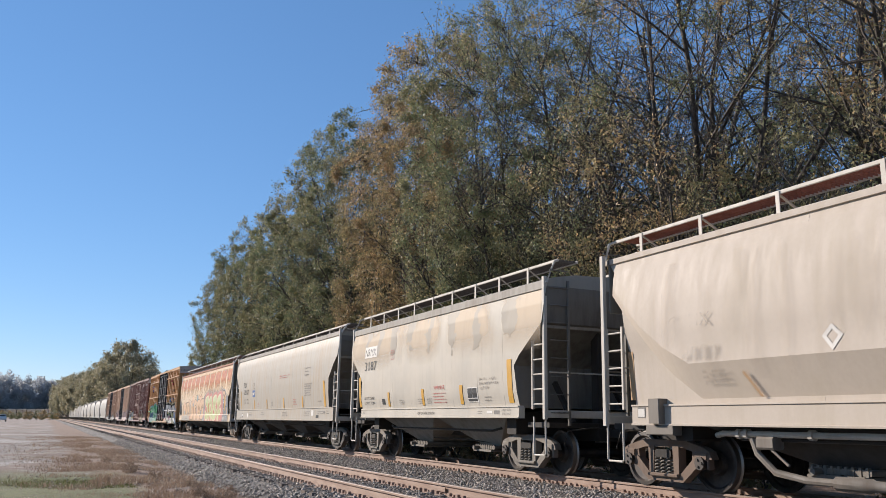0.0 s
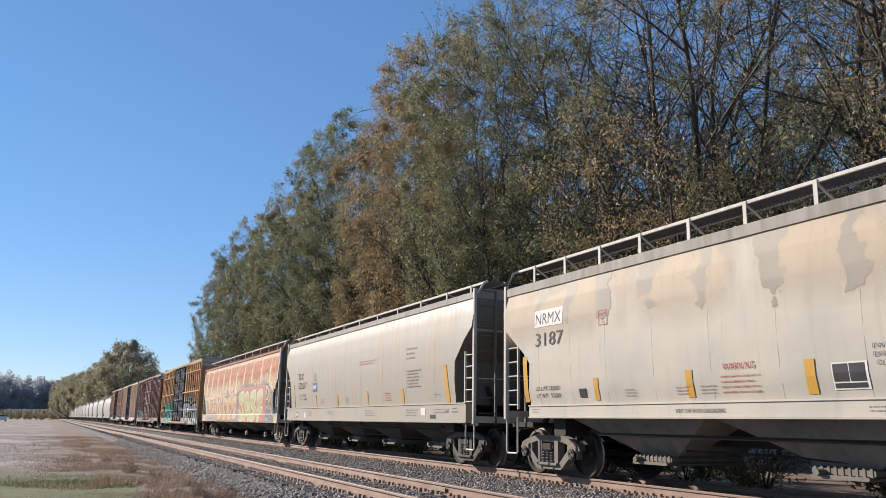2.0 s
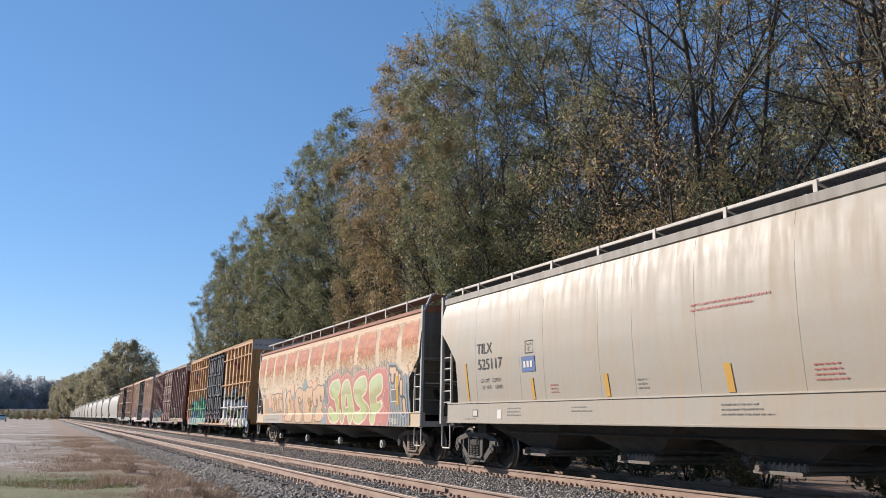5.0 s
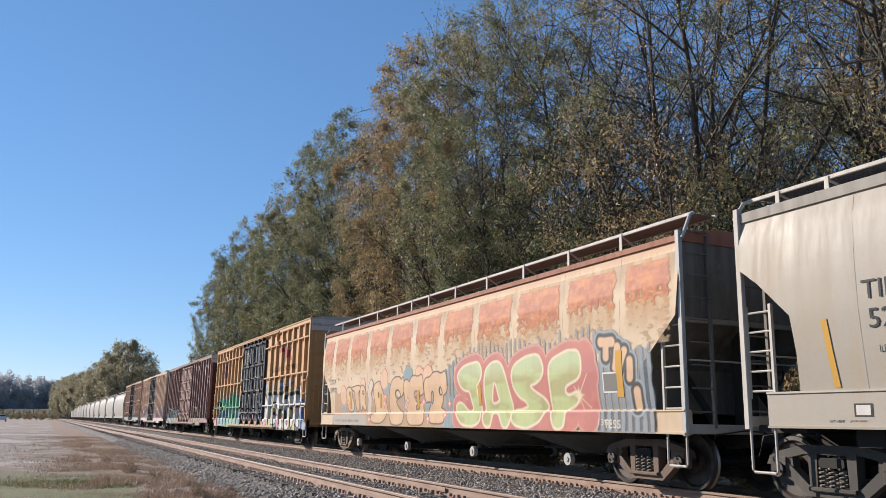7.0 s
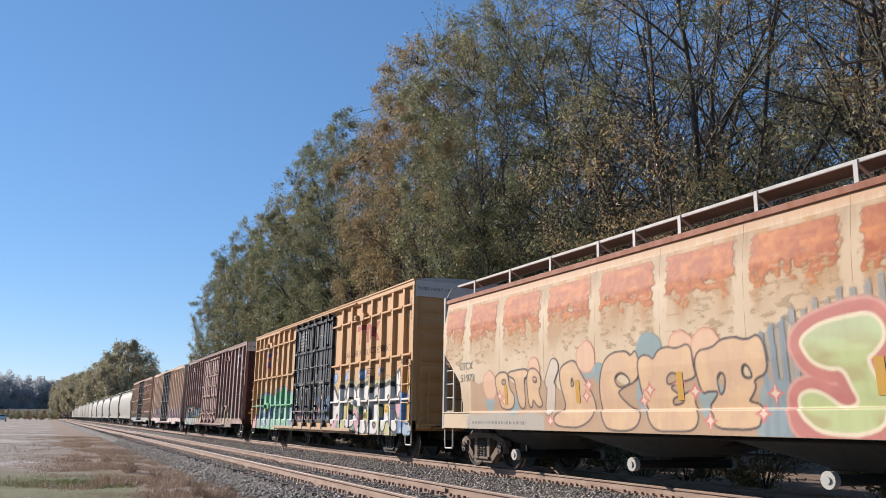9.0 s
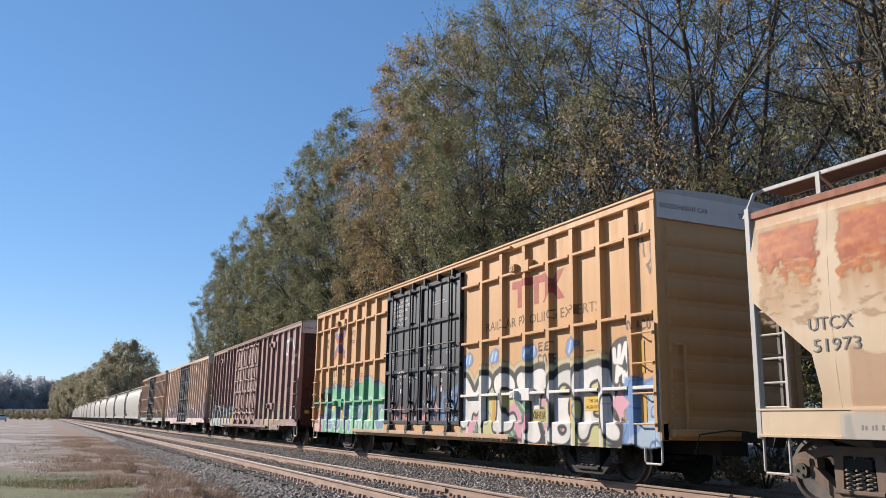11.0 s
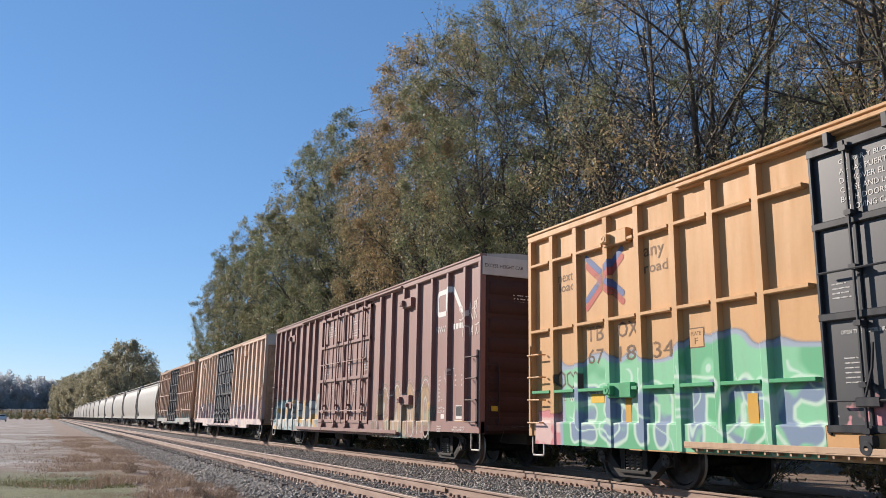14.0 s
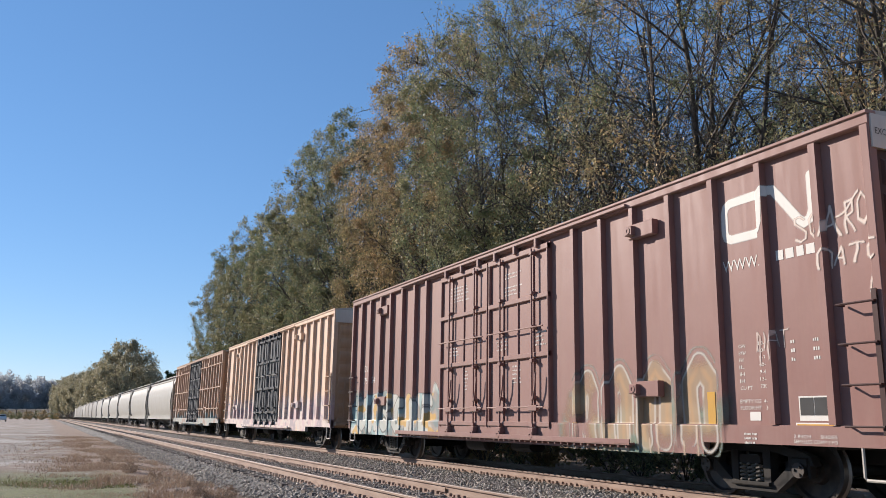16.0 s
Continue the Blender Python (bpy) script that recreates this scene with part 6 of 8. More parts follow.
def text_mask(k, body, v, z, width, height):
    """Where the words lie on a film of paint."""
    me, w = text_mesh(body, width, height)
    me.calc_loop_triangles()
    mask = np.zeros(k.v.shape)
    pts = [(v + q.co.x, z + q.co.y) for q in me.vertices]
    for t in me.loop_triangles:
        (ax, az), (bx, bz), (cx, cz) = (pts[i] for i in t.vertices)
        d = (bx - ax) * (cz - az) - (cx - ax) * (bz - az)
        if abs(d) < 1e-9:
            continue
        i0, i1 = np.searchsorted(k.vs, (min(ax, bx, cx), max(ax, bx, cx)))
        j0, j1 = np.searchsorted(k.zs, (min(az, bz, cz), max(az, bz, cz)))
        pv, pz = k.v[j0:j1, i0:i1], k.z[j0:j1, i0:i1]
        s = ((pv - ax) * (cz - az) - (cx - ax) * (pz - az)) / d
        r = ((bx - ax) * (pz - az) - (pv - ax) * (bz - az)) / d
        mask[j0:j1, i0:i1] = np.maximum(mask[j0:j1, i0:i1], (s >= -0.02) & (r >= -0.02) & (s + r <= 1.02))
    bpy.data.meshes.remove(me)
    return mask


def writing(made, u, z, body, width, height, mat, x, tilt=0.0):
    """Stencilled words on a side: u where they begin along the train, z their foot, x how far out."""
    car, c, h = made
    me, w = text_mesh(body, width, height)
    me.materials.append(M[mat])
    side = SIDES.get(car.name)
    if side and z > side[1]:
        for q in me.vertices:
            q.co.z = side[0](z + q.co.y) + 0.002
        x = 0.0
    m = Matrix(((0, 0, -1, -x), (-1, 0, 0, u - c), (0, 1, 0, z), (0, 0, 0, 1))) @ pose(0, 0, 0, 0, tilt, 0)
    return part("lettering", me, None, car, at=m)


def bars(made, u, z, width, lines, mat, x, pitch=0.07, height=0.030, seed=0, tilt=0.0):
    """Rows of small writing too small to read."""
    car, c, h = made
    r = random.Random(seed + int(u * 100))
    g = Geo()
    side = SIDES.get(car.name)
    on_side = side and z > side[1]
    for k in range(lines):
        y, end = 0.0, width * r.uniform(0.7, 1.0)
        while y < end:
            w = r.uniform(0.05, 0.16)
            stop = min(end, y + w)
            while y < stop:
                tall = height * r.uniform(0.75, 1.0)
                wide = height * r.uniform(0.32, 0.55)
                za, zb = -k * pitch - height + tall, -k * pitch - height
                xa, xb = (-side[0](z + za) - 0.002, -side[0](z + zb) - 0.002) if on_side else (-x, -x)
                g.add([(xa, -y, za), (xa, -y - wide, za), (xb, -y - wide, zb), (xb, -y, zb)], [(0, 1, 2, 3)])
                y += wide + height * 0.28
            y += height * 0.6
    ob = part("small_print", g, M[mat], car, at=pose(0, u - c, z, 0, tilt, 0), smooth=0)
    return ob


def patch(made, u, z, width, height, mat, x, name="marking", label="", tilt=0.0, lean=0.0):
    """A painted or glued rectangle on a side; u its rear edge, z its foot; lean shifts its top along the side."""
    car, c, h = made
    g = Geo()
    n = 6
    for k in range(n):
        a, b = height * k / n, height * (k + 1) / n
        xa, xb = (x(z + a), x(z + b)) if callable(x) else (x, x)
        g.add([(-xa, u - c - lean * a, z + a), (-xa, u - c - width - lean * a, z + a), (-xb, u - c - width - lean * b, z + b), (-xb, u - c - lean * b, z + b)], [(0, 1, 2, 3)])
    return part(name, g, M[mat], car, label, smooth=0)


def side_of(levels):
    return lambda z: profile_x(levels, z) + 0.008


LB = side_of([(1.36, 1.56, 0), (1.7, 1.63, 0), (2.24, 1.66, 0), (2.45, 1.66, 0), (3.05, 1.65, 0), (3.45, 1.62, 0), (3.80, 1.56, 0)])
LC = side_of([(1.46, 1.58, 0), (2.0, 1.63, 0), (2.5, 1.66, 0), (3.0, 1.66, 0), (3.26, 1.65, 0), (3.7, 1.61, 0), (4.0, 1.54, 0)])
LD = side_of([(a, b, 0) for a, b in LEVELS_D])


def LA(z):
    """The bulging side of the cream grey hopper."""
    f = max(0.0, min(1.0, (3.85 - z) / 2.43))
    return profile_x([(1.32, 1.44), (2.2, 1.48), (2.6, 1.55), (3.1, 1.58), (3.6, 1.54), (3.9, 1.46)], z) - 0.006 + 0.24 * fold(f)


SIDES = {car_a[0].name: (LA, 1.38), car_b[0].name: (LB, 1.40), car_c[0].name: (LC, 1.50), car_d[0].name: (LD, 1.28)}
TAPE = "amber reflective tape"

# grey-white hopper
writing(car_b, -16.08, 2.56, "3187", 1.0, 0.27, "ink", LB(2.6) + 0.004)
patch(car_b, -16.04, 2.95, 1.02, 0.34, "ink_white", LB, "marking", "white patch")
writing(car_b, -16.08, 3.0, "NRMX", 0.92, 0.22, "ink", 1.668)
for u, z, w, h in ((-25.05, 1.46, 0.20, 0.92), (-22.72, 1.46, 0.16, 0.45), (-20.45, 1.46, 0.15, 0.42), (-18.02, 1.46, 0.14, 0.40), (-15.58, 1.46, 0.16, 0.92)):
    patch(car_b, u, z, w, h, "yellow_mark", LB, "reflector", TAPE)
writing(car_b, -21.25, 1.84, "WARNING", 0.62, 0.10, "ink_red", 1.668)
bars(car_b, -21.2, 1.76, 0.75, 4, "ink_red", 1.664, 0.075, 0.025)
writing(car_b, -16.05, 1.68, "LD LMT 233800", 0.86, 0.08, "ink", 1.645)
writing(car_b, -16.05, 1.54, "LT WT   52200", 0.86, 0.08, "ink", 1.62)
patch(car_b, -23.13, 1.50, 0.52, 0.34, "ink_white", LB, "stencil_box", "white framed black stencil box")
patch(car_b, -23.15, 1.60, 0.22, 0.22, "ink", lambda z: LB(z) + 0.004, "stencil_box")
patch(car_b, -23.39, 1.60, 0.22, 0.22, "ink", lambda z: LB(z) + 0.004, "stencil_box")
patch(car_b, -23.15, 1.52, 0.46, 0.06, "ink", lambda z: LB(z) + 0.004, "stencil_box")
patch(car_b, -17.55, 1.52, 0.22, 0.16, "ink", LB, "stencil_box")
writing(car_b, -23.75, 1.98, "EW 10-1   H 13-0", 0.78, 0.06, "ink_grey", 1.668)
writing(car_b, -23.75, 1.88, "EXW 10-8  EXW H 8-8", 0.88, 0.06, "ink_grey", 1.664)
writing(car_b, -23.78, 1.78, "CU FT 3250", 0.42, 0.06, "ink_grey", 1.66)
bars(car_b, -23.95, 1.62, 0.34, 2, "ink_grey", 1.64)
writing(car_b, -24.72, 1.285, "2 INCH TREAD", 0.42, 0.055, "ink_grey", 1.606)
writing(car_b, -24.76, 1.20, "COND SHOE", 0.36, 0.055, "ink_grey", 1.606)
bars(car_b, -23.6, 1.30, 0.26, 2, "ink_grey", 1.606, 0.05, 0.02)
patch(car_b, -24.05, 1.24, 0.24, 0.06, "ink_white", 1.606)
patch(car_b, -24.38, 1.225, 0.24, 0.08, "ink_grey", 1.607, "tag_holder")
for u in (-18.9, -20.2, -20.75):
    bars(car_b, u, 1.63, 0.36, 3, "ink_grey", 1.634, 0.05, 0.018)
writing(car_b, -20.15, 1.225, "VENT CAR WHEN UNLOADING", 1.08, 0.065, "ink", 1.606)
for z, w, t in ((2.79, 0.26, 0.012), (3.05, 0.26, 0.012)):
    patch(car_b, -18.24, z, w, t, "ink_red", LB, "stencil_box")
for u in (-18.24, -18.49):
    patch(car_b, u, 2.80, 0.012, 0.25, "ink_red", LB, "stencil_box")
writing(car_b, -18.33, 2.83, "C", 0.07, 0.09, "ink_red", 0)
writing(car_b, -18.28, 2.96, "PLATE", 0.18, 0.05, "ink_red", 0)
bars(car_b, -15.85, 1.32, 0.3, 2, "ink_grey", 1.606, 0.05, 0.02)

# pale grey hopper
writing(car_c, 1.76, 2.58, "TILX", 0.72, 0.23, "ink", 0)
writing(car_c, 1.70, 2.22, "525117", 1.10, 0.24, "ink", 0)
writing(car_c, 1.60, 1.93, "LD LMT   223000", 0.92, 0.08, "ink", 0)
writing(car_c, 1.54, 1.78, "LT  WT     63000", 0.92, 0.08, "ink", 0)
patch(car_c, -0.25, 2.08, 0.52, 0.32, "logo_blue", LC, "logo", "blue owner's mark")
for k in range(3):
    patch(car_c, -0.33 - 0.13 * k, 2.17, 0.085, 0.13, "ink_white", lambda z: LC(z) + 0.004, "logo")
for z in (2.46, 2.71):
    patch(car_c, -0.40, z, 0.31, 0.014, "ink", LC, "stencil_box")
for u in (-0.40, -0.696):
    patch(car_c, u, 2.474, 0.014, 0.236, "ink", LC, "stencil_box")
writing(car_c, -0.46, 2.62, "PLATE", 0.19, 0.05, "ink", 0)
writing(car_c, -0.51, 2.50, "C", 0.08, 0.09, "ink", 0)
writing(car_c, 2.42, 1.10, "LIFT HERE", 0.22, 0.03, "ink", 1.606)
writing(car_c, 2.12, 1.10, "JACK HERE", 0.24, 0.03, "ink", 1.606)
for u, z, w, h in ((-11.78, 1.52, 0.20, 0.92), (-8.9, 1.52, 0.16, 0.42), (-6.05, 1.52, 0.14, 0.42), (-3.1, 1.52, 0.12, 0.40), (-0.61, 1.52, 0.10, 0.43), (2.31, 1.53, 0.09, 0.87)):
    patch(car_c, u, z, w, h, "yellow_mark", LC, "reflector", TAPE, lean=-0.15 if u < -11 else -0.1)
bars(car_c, -5.4, 2.88, 1.8, 2, "ink_red", 1.672, 0.08, 0.035)
bars(car_c, -7.6, 1.85, 0.55, 4, "ink_red", 1.644, 0.065, 0.025)
bars(car_c, -9.25, 3.03, 0.72, 3, "ink_grey", 1.672, 0.13, 0.05)
bars(car_c, -9.3, 2.42, 0.95, 6, "ink_grey", 1.672, 0.085, 0.045)
bars(car_c, -1.3, 1.8, 0.3, 3, "ink_red", 1.632)
bars(car_c, -4.0, 1.8, 0.3, 3, "ink_grey", 1.632)
bars(car_c, -11.0, 1.74, 0.4, 1, "ink_grey", 1.625)
for u, w, n in ((0.44, 0.7, 3), (-2.0, 0.7, 2), (-5.9, 1.0, 3), (-9.2, 0.9, 3), (-11.0, 0.9, 2)):
    bars(car_c, u, 1.36, w, n, "ink_grey", 1.606, 0.07, 0.03)
for u, z, w, h in ((0.89, 1.13, 0.20, 0.19), (-10.2, 1.20, 0.28, 0.20)):
    patch(car_c, u, z, w, h, "ink_white", 1.606)
patch(car_c, -10.8, 1.12, 0.34, 0.10, "ink", 1.606, "tag_holder")
patch(car_c, 2.05, 1.17, 0.26, 0.16, "ink", 1.606, "stencil_box")
patch(car_c, 2.02, 1.19, 0.20, 0.12, "panel_white", 1.609, "stencil_box")
bars(car_c, -12.1, 1.38, 0.35, 2, "ink", 1.606, 0.08, 0.03)
bars(car_c, -11.7, 1.32, 0.3, 1, "ink", 1.606, 0.08, 0.03)

# cream grey hopper

def side_a(v, z):
    """The bellied side, with the lean of its ends."""
    i = np.minimum(v, 17.0 - v)
    f = np.interp(i, [0.30, 0.75, 1.17, 1.75, 2.36], [0.0, 0.30, 0.58, 0.85, 1.0])
    low = np.interp(i, [0.30, 0.75, 1.17, 1.75, 2.36], [3.30, 2.78, 2.32, 1.80, 1.42])
    s = np.clip((3.85 - z) / (3.85 - low), 0, 1)
    base = np.interp(z, [1.32, 2.2, 2.6, 3.1, 3.6, 3.9], [1.44, 1.48, 1.55, 1.58, 1.54, 1.46])
    belly = base - 0.01 + 0.24 * f * np.where(s < 0.775, s / 0.775, (1 - s) / 0.225)
    return np.maximum(base, belly) + 0.034


def faded_marks():
    """Washed-out lettering, a rust run and dusty streaks on the bellied side."""
    k = Canvas(14.9 - 13.1, 6.0, 1.45, 3.6, 0.016, seed=41)
    n1, n2 = k.noise(2.0, 1, octaves=3), k.noise(3.5, 2, k.v, k.z * 0.2, 3)
    k.cover(0.09 * k.step(n2, 0.5, 0.7) * k.step(k.z, 1.5, 2.0), (0.42, 0.34, 0.25))
    k.cover(0.5 * text_mask(k, "CMHX", 1.97, 2.52, 0.92, 0.20) * k.step(n1, 0.3, 0.6), (0.32, 0.285, 0.24))
    for j in range(5):
        k.cover(0.35 * k.zone(2.04 + 0.21 * j, 2.19 + 0.21 * j, 2.02, 2.22, 0.02) * k.step(n1, 0.35, 0.6), (0.32, 0.285, 0.24))
    for j in range(3):
        k.cover(0.4 * k.zone(2.6, 3.1, 1.66 + 0.075 * j, 1.695 + 0.075 * j, 0.0) * k.step(k.noise(9, 6), 0.4, 0.5), (0.32, 0.285, 0.24))
    run = k.field([((3.42, 1.76), (3.50, 1.62)), ((3.50, 1.62), (3.60, 1.40))], 0.03)
    k.cover(0.7 * k.disc(run, 0.03, 0.03), (0.52, 0.30, 0.13))
    k.build(car_a[0], 8.5, side_a, "washed-out lettering and a rust run", "faded_lettering")


faded_marks()
g = Geo()
for (ya, za), (yb, zb) in (((0.16, 2.18), (0.0, 2.33)), ((0.0, 2.33), (-0.16, 2.18)), ((-0.16, 2.18), (0.0, 1.99)), ((0.0, 1.99), (0.16, 2.18))):
    y0 = -33.39 - car_a[1]
    g.add([(-LA(za) - 0.004, y0 + ya, za), (-LA(zb) - 0.004, y0 + yb, zb), (-LA(2.17 + (zb - 2.17) * 0.55) - 0.004, y0 + yb * 0.55, 2.17 + (zb - 2.17) * 0.55), (-LA(2.17 + (za - 2.17) * 0.55) - 0.004, y0 + ya * 0.55, 2.17 + (za - 2.17) * 0.55)], [(0, 1, 2, 3)])
part("marking", g, M["panel_white"], car_a[0], "white diamond mark", smooth=0)
part("valve_cabinet", Geo().cbox(-1.42, -1.62, -29.66 - car_a[1], -29.93 - car_a[1], 1.06, 1.46, 0.012), M["cast"], car_a[0], "small grey steel box")
part("jacking_pad", Geo().cbox(-1.30, -1.54, -29.50 - car_a[1], -30.15 - car_a[1], 0.88, 1.04, 0.015), M["cast"], car_a[0])
pipe = Geo().path([(-1.22, -30.8 - car_a[1], 0.90), (-1.30, -31.0 - car_a[1], 0.93), (-1.30, -43.0 - car_a[1], 0.93)], 0.045, 10)
for u in (-31.3, -31.45, -32.6, -34.4, -36.2):
    pipe.path([(-1.30, u - car_a[1], 0.93), (-1.30, u - 0.07 - car_a[1], 0.93)], 0.075, 10)
part("air_line", pipe, M["rung"], car_a[0], "thick pale air line")
valve = Geo().cbox(-1.20, -1.42, -31.75 - car_a[1], -32.05 - car_a[1], 0.72, 0.90, 0.03)
valve.path([(-1.32, -31.6 - car_a[1], 0.86), (-1.34, -31.7 - car_a[1], 0.66), (-1.34, -32.0 - car_a[1], 0.42), (-1.30, -32.5 - car_a[1], 0.34), (-1.28, -33.6 - car_a[1], 0.34)], 0.05, 8)
valve.path([(-1.36, -31.95 - car_a[1], 0.74), (-1.40, -32.3 - car_a[1], 0.52)], 0.02, 6)
valve.path([(-1.34, -33.0 - car_a[1], 0.34), (-1.34, -33.5 - car_a[1], 0.34), (-1.34, -33.55 - car_a[1], 0.34), (-1.34, -34.4 - car_a[1], 0.34)], [0.09, 0.09, 0.07, 0.07], 10)
part("valve_gear", valve, M["cast"], car_a[0])
patch(car_a, -29.02, 1.45, 0.13, 0.82, "amber_faded", lambda z: profile_x([(1.32, 1.44), (2.2, 1.48), (2.6, 1.55)], z) + 0.006, "reflector", TAPE)
patch(car_a, -29.25, 1.15, 0.20, 0.18, "ink_grey", 1.506, "stencil_box")
patch(car_a, -29.265, 1.17, 0.17, 0.13, "panel_white", 1.509, "stencil_box")

# rust-streaked hopper
writing(car_d, 23.05, 2.26, "UTCX", 0.66, 0.17, "ink_grey", LD(2.3) + 0.004)
writing(car_d, 23.0, 1.98, "51973", 0.70, 0.17, "ink_grey", LD(2.0) + 0.006)
for u, z, w, h in ((6.72, 1.50, 0.18, 0.80), (11.9, 1.42, 0.14, 0.46), (15.4, 1.42, 0.14, 0.44), (18.2, 1.42, 0.13, 0.42), (20.9, 1.42, 0.12, 0.42)):
    patch(car_d, u, z, w, h, "yellow_mark", lambda z: LD(z) + 0.006, "reflector", TAPE)
patch(car_d, 7.12, 1.58, 0.44, 0.36, "ink_white", lambda z: LD(z) + 0.004, "stencil_box")
patch(car_d, 7.09, 1.61, 0.38, 0.30, "ink_grey", lambda z: LD(z) + 0.007, "stencil_box")
writing(car_d, 7.3, 1.02, "1366", 0.42, 0.11, "rung", 1.64)
bars(car_d, 22.4, 1.08, 2.6, 1, "ink_grey", 1.64, 0.1, 0.07)

# tan boxcar
P = 1.4945


def tan_lettering():
    """Old slogans and emblems painted straight across panels and posts."""
    half, extra = rib_side(RIBS_E, 45.66)
    brown = (0.15, 0.09, 0.05)
    k = Canvas(0.9, 4.5, 2.05, 4.2, 0.012, extra, seed=43)
    worn = 0.55 + 0.45 * k.step(k.noise(2.5, 1, octaves=3), 0.3, 0.6)
    for body, u, z, w, t in (("next", 44.66, 3.80, 0.52, 0.16), ("load", 44.62, 3.60, 0.52, 0.18), ("any", 41.98, 3.80, 0.52, 0.22), ("road", 41.98, 3.58, 0.60, 0.18), ("TB", 43.72, 2.55, 0.52, 0.27), ("OX", 42.78, 2.55, 0.58, 0.27), ("67", 43.68, 2.13, 0.48, 0.27), ("18", 42.75, 2.13, 0.48, 0.27), ("34", 41.82, 2.13, 0.50, 0.27)):
        k.cover(0.85 * worn * text_mask(k, body, 45.66 - u, z, w, t), brown)
    m = 45.66 - 43.14
    for off, tone in ((0.075, (0.10, 0.16, 0.34)), (-0.075, (0.50, 0.10, 0.08))):
        for s in (1, -1):
            d = k.field([((m - 0.54, 3.66 - s * 0.40 + off), (m + 0.54, 3.66 + s * 0.40 + off))], 0.0)
            k.cover(0.85 * worn * k.disc(d, 0.06, 0.012) * k.step(np.abs(k.v - m), 0.05, 0.07), tone)
    k.build(car_e[0], 9.79, half, "faded brown lettering and a crossed emblem", "lettering", lift=0.007)
    k = Canvas(13.2, 17.95, 3.0, 4.25, 0.012, extra, seed=45)
    worn = 0.6 + 0.4 * k.step(k.noise(2.5, 1, octaves=3), 0.3, 0.6)
    k.cover(0.9 * worn * text_mask(k, "RAILCAR POOLING EXPERTS", 13.40, 3.10, 4.43, 0.20), brown)
    red = np.zeros(k.v.shape)
    for a in (14.60, 15.28):
        red = np.maximum(red, k.zone(a, a + 0.66, 3.92, 4.08, 0.0, soft=0.008))
        red = np.maximum(red, k.zone(a + 0.23, a + 0.43, 3.49, 4.08, 0.0, soft=0.008))
    for s in (1, -1):
        c = 16.26 + s * (k.z - 3.79) * 0.93
        red = np.maximum(red, k.step(-np.abs(k.v - c), -0.135, -0.12) * k.zone(15.6, 17.0, 3.49, 4.09, 0.0, soft=0.008))
    k.cover(0.85 * worn * red, (0.46, 0.085, 0.075))
    k.build(car_e[0], 9.79, half, "brown slogan under a red block emblem", "lettering")


tan_lettering()
for u, z, w, h in ((31.95, 0.95, 0.12, 0.60), (28.85, 0.98, 0.18, 0.62), (26.75, 1.9, 0.16, 0.55), (26.72, 1.0, 0.15, 0.55), (42.6, 1.0, 0.16, 0.5), (39.8, 1.0, 0.2, 0.5)):
    patch(car_e, u, z, w, h, "yellow_mark", P + 0.006, "reflector", TAPE)
patch(car_e, 28.36, 1.28, 0.56, 0.26, "yellow_plate", P + 0.006, "warning_plate", "yellow warning plate")
writing(car_e, 28.24, 1.43, "THIS CAR", 0.32, 0.055, "ink", P + 0.009)
writing(car_e, 28.32, 1.32, "EXCESS HEIGHT", 0.48, 0.055, "ink", P + 0.009)
patch(car_e, 30.26, 1.08, 0.55, 0.24, "yellow_spray", P + 0.006, "marking", "yellow sprayed patch")
writing(car_e, 30.22, 1.12, "XRH61A", 0.50, 0.16, "ink", P + 0.010)
patch(car_e, 43.62, 1.42, 0.42, 0.16, "yellow_plate", P + 0.006, "marking", "yellow plate")
writing(car_e, 44.52, 1.47, "LT WT", 0.42, 0.08, "ink_brown", P)
patch(car_e, 40.95, 2.22, 0.34, 0.32, "ink_brown", P, "stencil_box")
patch(car_e, 40.93, 2.24, 0.30, 0.28, "tan", P + 0.003, "stencil_box")
writing(car_e, 40.82, 2.28, "F", 0.07, 0.10, "ink_brown", P + 0.005)
writing(car_e, 40.90, 2.42, "PLATE", 0.22, 0.06, "ink_brown", P + 0.005)
bars(car_e, 29.9, 2.28, 0.2, 1, "ink_brown", P)
bars(car_e, 28.3, 2.40, 0.3, 1, "ink_brown", P)
DX = 1.546
for k, line in enumerate(("CERRAR Y BLOQUEAR", "AMBAS PUERTAS ANTES", "DE MOVER EL CARRO", "CLOSE AND LOCK", "BOTH DOORS BEFORE", "MOVING CAR")):
    writing(car_e, 37.95 - (0.12 if len(line) < 12 else 0), 4.38 - 0.125 * k, line, 0.062 * len(line), 0.075, "ink_white", DX)
